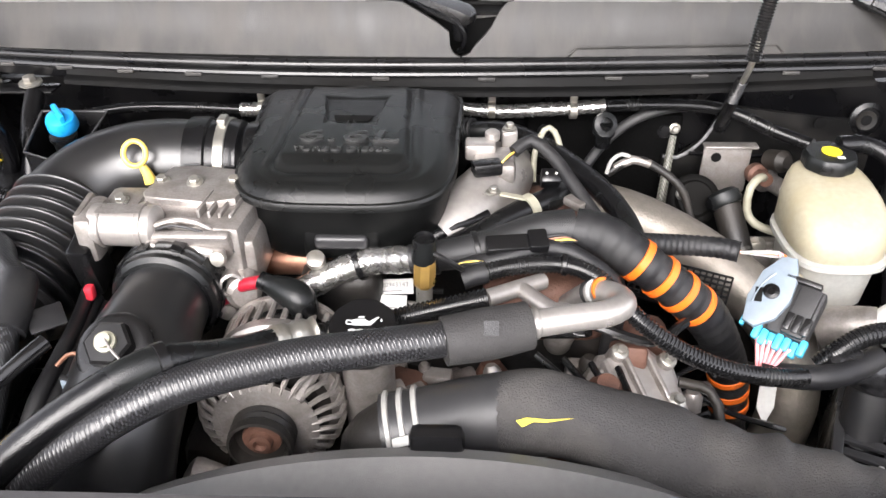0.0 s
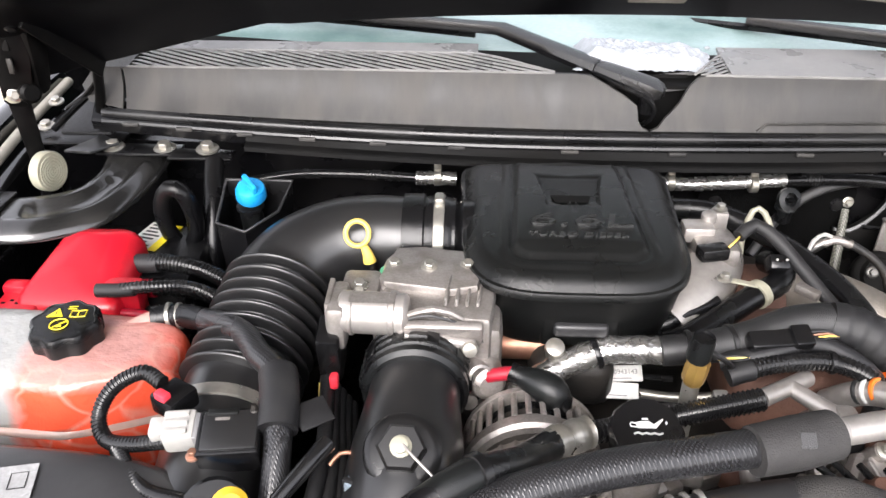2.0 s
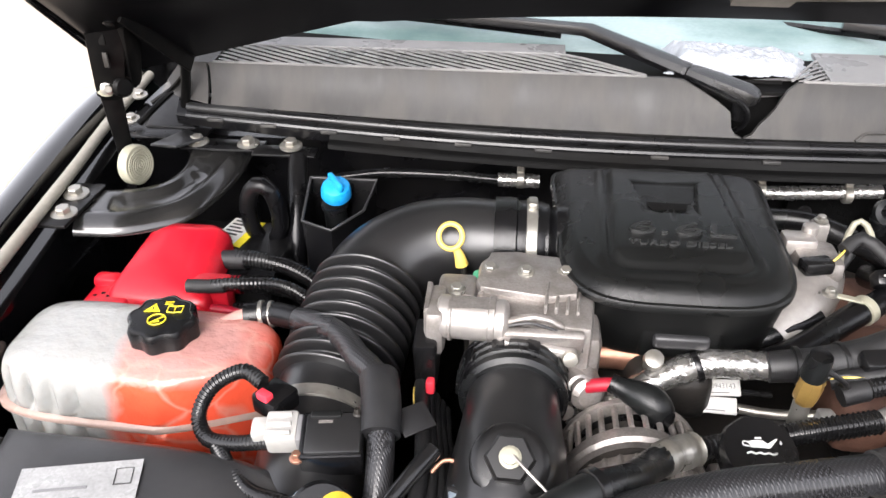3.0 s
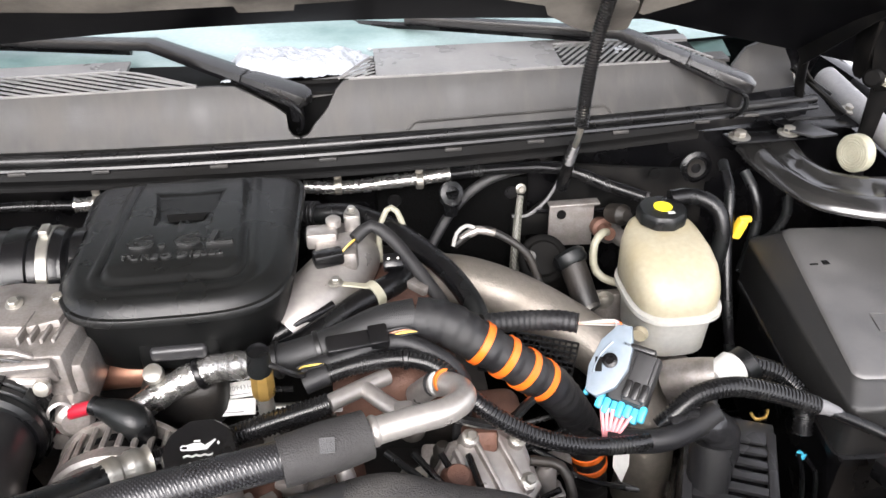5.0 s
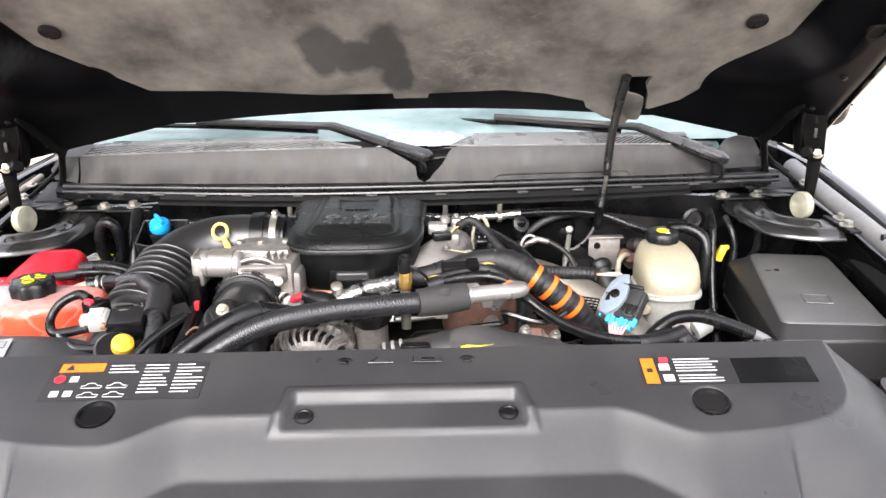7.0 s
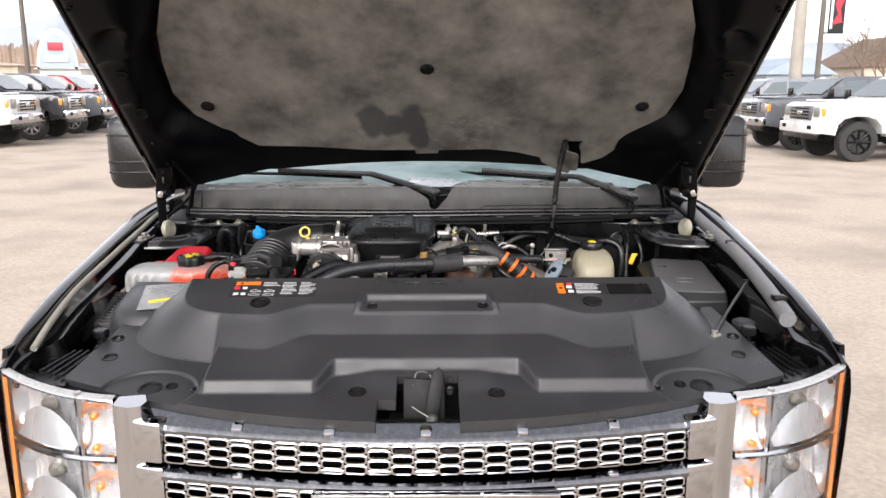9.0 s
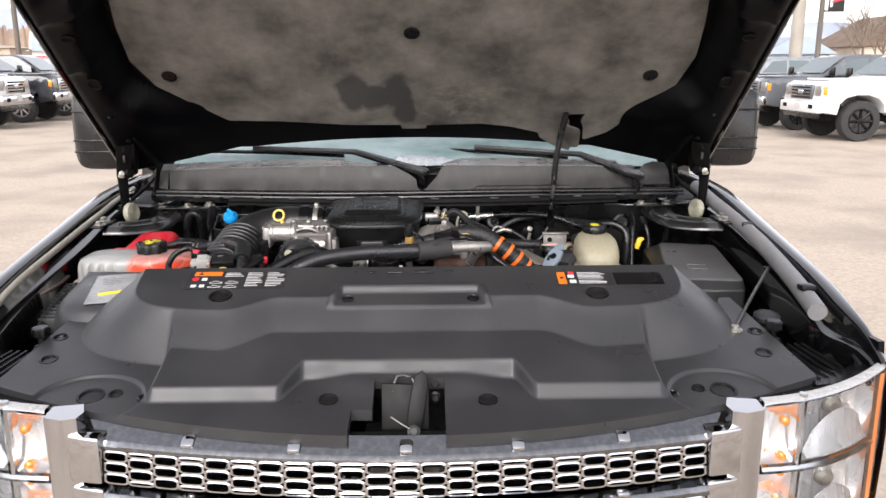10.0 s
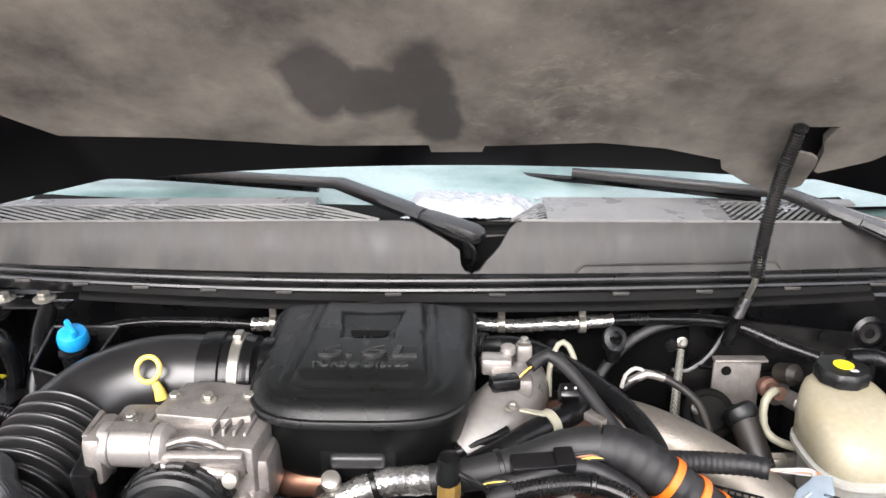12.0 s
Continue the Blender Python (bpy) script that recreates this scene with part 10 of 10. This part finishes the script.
    for sy in (-1, 1):
        hl = part("headlight", rbox((0.16, 0.32, 0.26), (0.87, sy * 0.76, z0 + 1.02), 0.05), M["steel"], t, local=True)
        part("turn_signal", rbox((0.10, 0.06, 0.20), (0.86, sy * 0.945, z0 + 1.03), 0.02), M["amber"], hl, local=True)
        part("fog_lamp", rbox((0.03, 0.22, 0.10), (1.03, sy * 0.66, z0 + 0.68), 0.02), M["void"], t, local=True)
        part("side_mirror", rbox((0.10, 0.20, 0.24), (-0.72, sy * 1.12, z0 + 1.42), 0.03), M["plastic"], t, local=True)
        part("door_handle", rbox((0.16, 0.03, 0.03), (-1.75, sy * 0.99, z0 + 1.15), 0.01), M["plastic"], t, local=True)
        part("step_bar", rbox((2.1, 0.12, 0.05), (-1.85, sy * 0.98, z0 + 0.40), 0.02), M["plastic"], t, local=True)
    bp = part("bumper", rbox((0.18, 1.92, 0.26), (0.95, 0, z0 + 0.66), 0.05), M["chrome"] if paint is not PAINTS["white"] or rim_mat == "chrome" else paint, t, local=True)
    part("air_dam", rbox((0.10, 1.70, 0.14), (0.93, 0, z0 + 0.48), 0.03), M["plastic"], bp, local=True)
    part("plate", rbox((0.01, 0.30, 0.14), (1.045, 0, z0 + 0.70), 0.004), M["paper"], bp, local=True)
    part("underbody", rbox((5.2, 1.3, 0.3), (-1.95, 0, z0 + 0.48), 0.05), M["void"], t, local=True)
    for wx in (0.0, -3.78):
        for sy in (-1, 1):
            c = Vector((wx, sy * 0.84, tyre_r))
            ax = (0, sy, 0)
            R = tyre_r
            ty = part("wheel", lathe([(R * 0.62, -0.13), (R * 0.95, -0.135), (R, -0.10), (R, 0.10), (R * 0.95, 0.135), (R * 0.64, 0.14), (R * 0.60, 0.09)], c, ax, 36), M["tyre"], t, local=True)
            rm = M["bare"] if rim_mat == "dark" else M["alu_clean"]
            part("rim", lathe([(R * 0.62, 0.0), (R * 0.63, 0.135), (R * 0.57, 0.138), (R * 0.54, 0.06), (R * 0.2, 0.05)], c, ax, 30), rm, ty, local=True)
            f = axis_frame(c, ax)
            for k in range(8):
                a = 2 * math.pi * k / 8
                part("spoke", tube([f @ Vector((R * 0.14 * math.cos(a), R * 0.14 * math.sin(a), 0.10)), f @ Vector((R * 0.58 * math.cos(a), R * 0.58 * math.sin(a), 0.125))], 0.028, 6), rm, ty, local=True)
            part("hub", lathe([(0.07, 0.06), (0.07, 0.12), (0.04, 0.13)], c, ax, 14), M["steel"] if rim_mat != "dark" else M["bare"], ty, local=True)
    return t


G = GROUND
PAINTS["silver"] = paint_mat("silver_grey_paint", (0.20, 0.215, 0.24))
pickup(PAINTS["white"], "lifted white pickup truck with black off-road wheels", (9.85, 17.55, G), radians(180), 0.10, "dark", 0.46)
pickup(PAINTS["grey"], "dark grey pickup truck with a grey grille", (9.9, 20.8, G), radians(182), 0.12, "dark", 0.42)
pickup(PAINTS["silver"], "silver grey pickup truck parked side on", (10.7, 27.5, G), radians(180), 0.1, "dark", 0.42)
for colour, label, x, y in (("white", "white pickup truck with a chrome grille", -11.4, 19.2), ("black", "black pickup truck with a bright chrome grille", -11.5, 22.3), ("grey", "dark grey pickup truck with a chrome grille", -11.65, 25.3),
                           ("red", "red pickup truck at the end of the row", -12.0, 28.4), ("white", "white pickup truck far along the row", -12.2, 31.5)):
    pickup(PAINTS[colour], label, (x, y, ground_z(x, y)), radians(5), 0.05, "chrome", 0.41)

# poles and banner
M["pole"] = material("weathered_pole", (0.10, 0.085, 0.07), 0.7, dirt=(0.2, 0.18, 0.15), dirt_amount=0.5, dirt_scale=1.5)
M["concrete"] = material("pale_pole", (0.38, 0.35, 0.30), 0.8, dirt=(0.25, 0.22, 0.18), dirt_amount=0.5, dirt_scale=1)


for x, y, r, h, mt in ((-19.6, 38.0, 0.13, 12, "pole"), (15.2, 30.0, 0.11, 11, "pole"), (15.7, 33.0, 0.28, 13, "concrete")):
    p = thing("light_pole", "tall weathered pole beside the car park", "pole", (x, y, G), "poles")
    part("shaft", tube([(x, y, G), (x, y, G + h / 2), (x, y, G + h)], lambda t: r * (1 - 0.3 * t), 12, 1.0), M[mt], p)
    part("base", lathe([(r * 2.2, 0), (r * 2.2, 0.5), (r * 1.2, 0.6)], (x, y, G), n=16), M["concrete"], p)
ban = thing("banner", "dark banner with red and white shapes on a pole", "banner", (15.75, 30, 4.2))
bmx = Matrix.Translation((15.72, 29.95, 4.85)) @ Matrix.Rotation(radians(90), 4, "X")
part("cloth", rbox((0.62, 2.0, 0.02), m=bmx, bevel=0.004), M["ink"], ban)
part("red_sweep", moved(prism([(-0.2, -0.7), (0.05, -0.3), (-0.1, 0.1), (0.2, 0.7), (0.28, 0.3), (0.12, -0.1), (0.22, -0.6)], 0.01), bmx @ Matrix.Translation((0, 0, 0.012))), M["inkred"], ban)
part("white_bar", rbox((0.10, 1.3, 0.01), m=bmx @ Matrix.Translation((-0.2, -0.2, 0.016)), bevel=0), M["inkwhite"], ban)
for dz in (1.0, -1.0):
    part("bracket", tube([(15.2, 30, 4.85 + dz), (15.6, 30, 4.85 + dz), (16.05, 29.98, 4.85 + dz)], 0.03, 8), M["bare"], ban)

# low buildings
M["wall_tan"] = material("tan_wall", (0.45, 0.38, 0.30), 0.85, dirt=(0.33, 0.28, 0.22), dirt_amount=0.5, dirt_scale=0.6)
M["wall_white"] = material("white_wall", (0.62, 0.61, 0.58), 0.8, dirt=(0.5, 0.48, 0.45), dirt_amount=0.5, dirt_scale=0.6)
M["roof_blue"] = material("blue_grey_roof", (0.30, 0.36, 0.42), 0.6, dirt=(0.25, 0.28, 0.32), dirt_amount=0.5, dirt_scale=0.8)
M["roof_brown"] = material("brown_roof", (0.16, 0.11, 0.08), 0.8, dirt=(0.1, 0.07, 0.05), dirt_amount=0.5, dirt_scale=0.8)


def house(at, w, d, h, rise, wall, roof, label, sign=False):
    b = thing("building", label, "building", at)
    x, y, z = at
    part("wall", rbox((w, d, h), (x, y, z + h / 2), 0.03), M[wall], b)
    bm = prism([(-w / 2 - 0.4, 0), (w / 2 + 0.4, 0), (w * 0.12, rise), (-w * 0.12, rise)], d + 0.8)
    part("roof", moved(bm, Matrix.Translation((x, y + d / 2 + 0.4, z + h)) @ Matrix.Rotation(radians(90), 4, "X")), M[roof], b)
    for k in range(max(2, int(w / 3))):
        wx = x - w / 2 + (k + 0.5) * w / max(2, int(w / 3))
        wn_ = part("window", rbox((1.3, 0.12, 1.2), (wx, y - d / 2, z + h * 0.5), 0.02), M["wall_white"], b)
        part("pane", rbox((1.1, 0.04, 1.0), (wx, y - d / 2 - 0.06, z + h * 0.5), 0.01), M["carglass"], wn_)
    if sign:
        arch_pts = [(math.cos(a) * w * 0.5, math.sin(a) * 3.6) for a in [math.pi * i / 20 for i in range(21)]]
        part("arched_gable", moved(prism(arch_pts, 0.3), Matrix.Translation((x, y - d / 2 - 0.1, z + h)) @ Matrix.Rotation(radians(90), 4, "X")), M["wall_white"], b)
        part("sign_board", moved(prism([(p[0] * 0.86, p[1] * 0.86) for p in arch_pts], 0.06), Matrix.Translation((x, y - d / 2 - 0.42, z + h)) @ Matrix.Rotation(radians(90), 4, "X")), M["roof_blue"], b)
        part("sign_bar", rbox((w * 0.36, 0.06, 0.7), (x, y - d / 2 - 0.55, z + h + 2.0), 0.02), M["inkred"], b)
        part("sign_bar", rbox((w * 0.6, 0.06, 0.6), (x, y - d / 2 - 0.55, z + h + 0.9), 0.02), M["inkwhite"], b)
    return b


house((-34.5, 78, ground_z(-34.5, 78)), 3.8, 8, 3.0, 0.6, "wall_white", "wall_white", "small white office with an arched sign gable", True)
house((-58, 92, ground_z(-58, 92)), 26, 10, 3.6, 0.8, "wall_tan", "wall_tan", "long low tan commercial building")
house((-33.0, 88, ground_z(-33, 88)), 5, 8, 3.2, 0.6, "inkred", "wall_white", "small shop with bright red walls")
house((31, 70, G), 5.5, 8, 2.6, 1.4, "roof_blue", "roof_blue", "long blue-grey metal storage shed")
house((47, 78, G), 14, 10, 3.4, 3.0, "wall_tan", "roof_brown", "house with a brown pitched roof")

# bare winter trees
M["bark"] = material("bark", (0.17, 0.13, 0.10), 0.9, dirt=(0.1, 0.08, 0.06), dirt_amount=0.5, dirt_scale=3)


def tree(at, height, seed):
    rnd = random.Random(seed)
    t = thing("tree", "bare leafless tree with fine twigs", "tree", at, "bare trees")
    trunk = bmesh.new()
    twigs = bmesh.new()

    def grow(p, d, length, r, depth):
        q = p + d * length
        mid = p.lerp(q, 0.5) + Vector((rnd.gauss(0, 0.04), rnd.gauss(0, 0.04), 0)) * length
        join(trunk if depth < 2 else twigs, tube([p, mid, q], lambda s: r * (1 - 0.4 * s), 5 if depth < 2 else 3, length, caps=False))
        if depth == 5:
            return
        for _ in range(3 if depth else 4):
            nd = (d + Vector((rnd.gauss(0, 0.5), rnd.gauss(0, 0.5), rnd.gauss(0.12, 0.25)))).normalized()
            grow(q, nd, length * rnd.uniform(0.6, 0.8), r * 0.58, depth + 1)
    grow(Vector(at), Vector((0, 0, 1)), height * 0.26, height * 0.022, 0)
    part("trunk", trunk, M["bark"], t)
    part("crown", twigs, M["bark"], t)
    return t


tr = tree((23.5, 42, G), 6.5, 3)
for k, (x, y, s) in enumerate(((27.5, 47, 0.9), (31, 45, 1.15), (19.5, 52, 1.0), (36, 55, 1.2), (-42, 70, 1.2), (-50, 80, 1.1), (-60, 75, 1.2))):
    c = copy_thing(tr, Matrix.Translation((x, y, G)) @ Matrix.Rotation(k * 1.3, 4, "Z") @ Matrix.Scale(s, 4))
# brown wood edge and pale hills on the horizon
random.seed(31)
bm = bmesh.new()
for x0, x1, y, h in ((-150, -20, 150, 10.5), (-20, 20, 152, 7.0), (20, 150, 160, 5.5)):
    n = 500
    prev = None
    for i in range(n + 1):
        x = x0 + (x1 - x0) * i / n
        top = h * (0.78 + 0.22 * noise.noise(Vector((x * 0.09, y, 0))) + 0.14 * random.random())
        a, b = bm.verts.new((x, y, G)), bm.verts.new((x, y + random.uniform(-0.5, 0.5), G + top))
        if prev:
            bm.faces.new((prev[0], a, b, prev[1]))
        prev = (a, b)
single("wood_edge", bm, material("winter_wood", (0.30, 0.23, 0.18), 0.95, dirt=(0.2, 0.15, 0.12), dirt_amount=0.7, dirt_scale=0.4), "brown leafless wood along the horizon", "trees", kind="stuff")
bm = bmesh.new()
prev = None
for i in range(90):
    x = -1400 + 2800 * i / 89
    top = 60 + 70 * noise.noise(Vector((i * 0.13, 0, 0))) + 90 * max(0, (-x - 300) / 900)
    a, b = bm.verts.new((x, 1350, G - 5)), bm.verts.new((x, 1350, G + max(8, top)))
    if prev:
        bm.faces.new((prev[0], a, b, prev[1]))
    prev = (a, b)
# distance haze is mixed into the hill colour as pale blue
single("backdrop", bm, material("hazed_far_hills", (0.27, 0.31, 0.40), 1.0, dirt=(0.60, 0.62, 0.68), dirt_amount=0.7, dirt_scale=0.004), "distant hills with pale haze in their colour under the overcast sky", "hills", kind="structure")
# painted bay line and old patches on the concrete
ln = thing("bay_line", "worn pale painted bay line", "road marking", (12, 12, G))
part("stripe", rbox((5.0, 0.12, 0.006), (11.5, 13.2, G + 0.004), 0, 1, Matrix.Rotation(radians(4), 4, "Z")), M["paper"], ln)
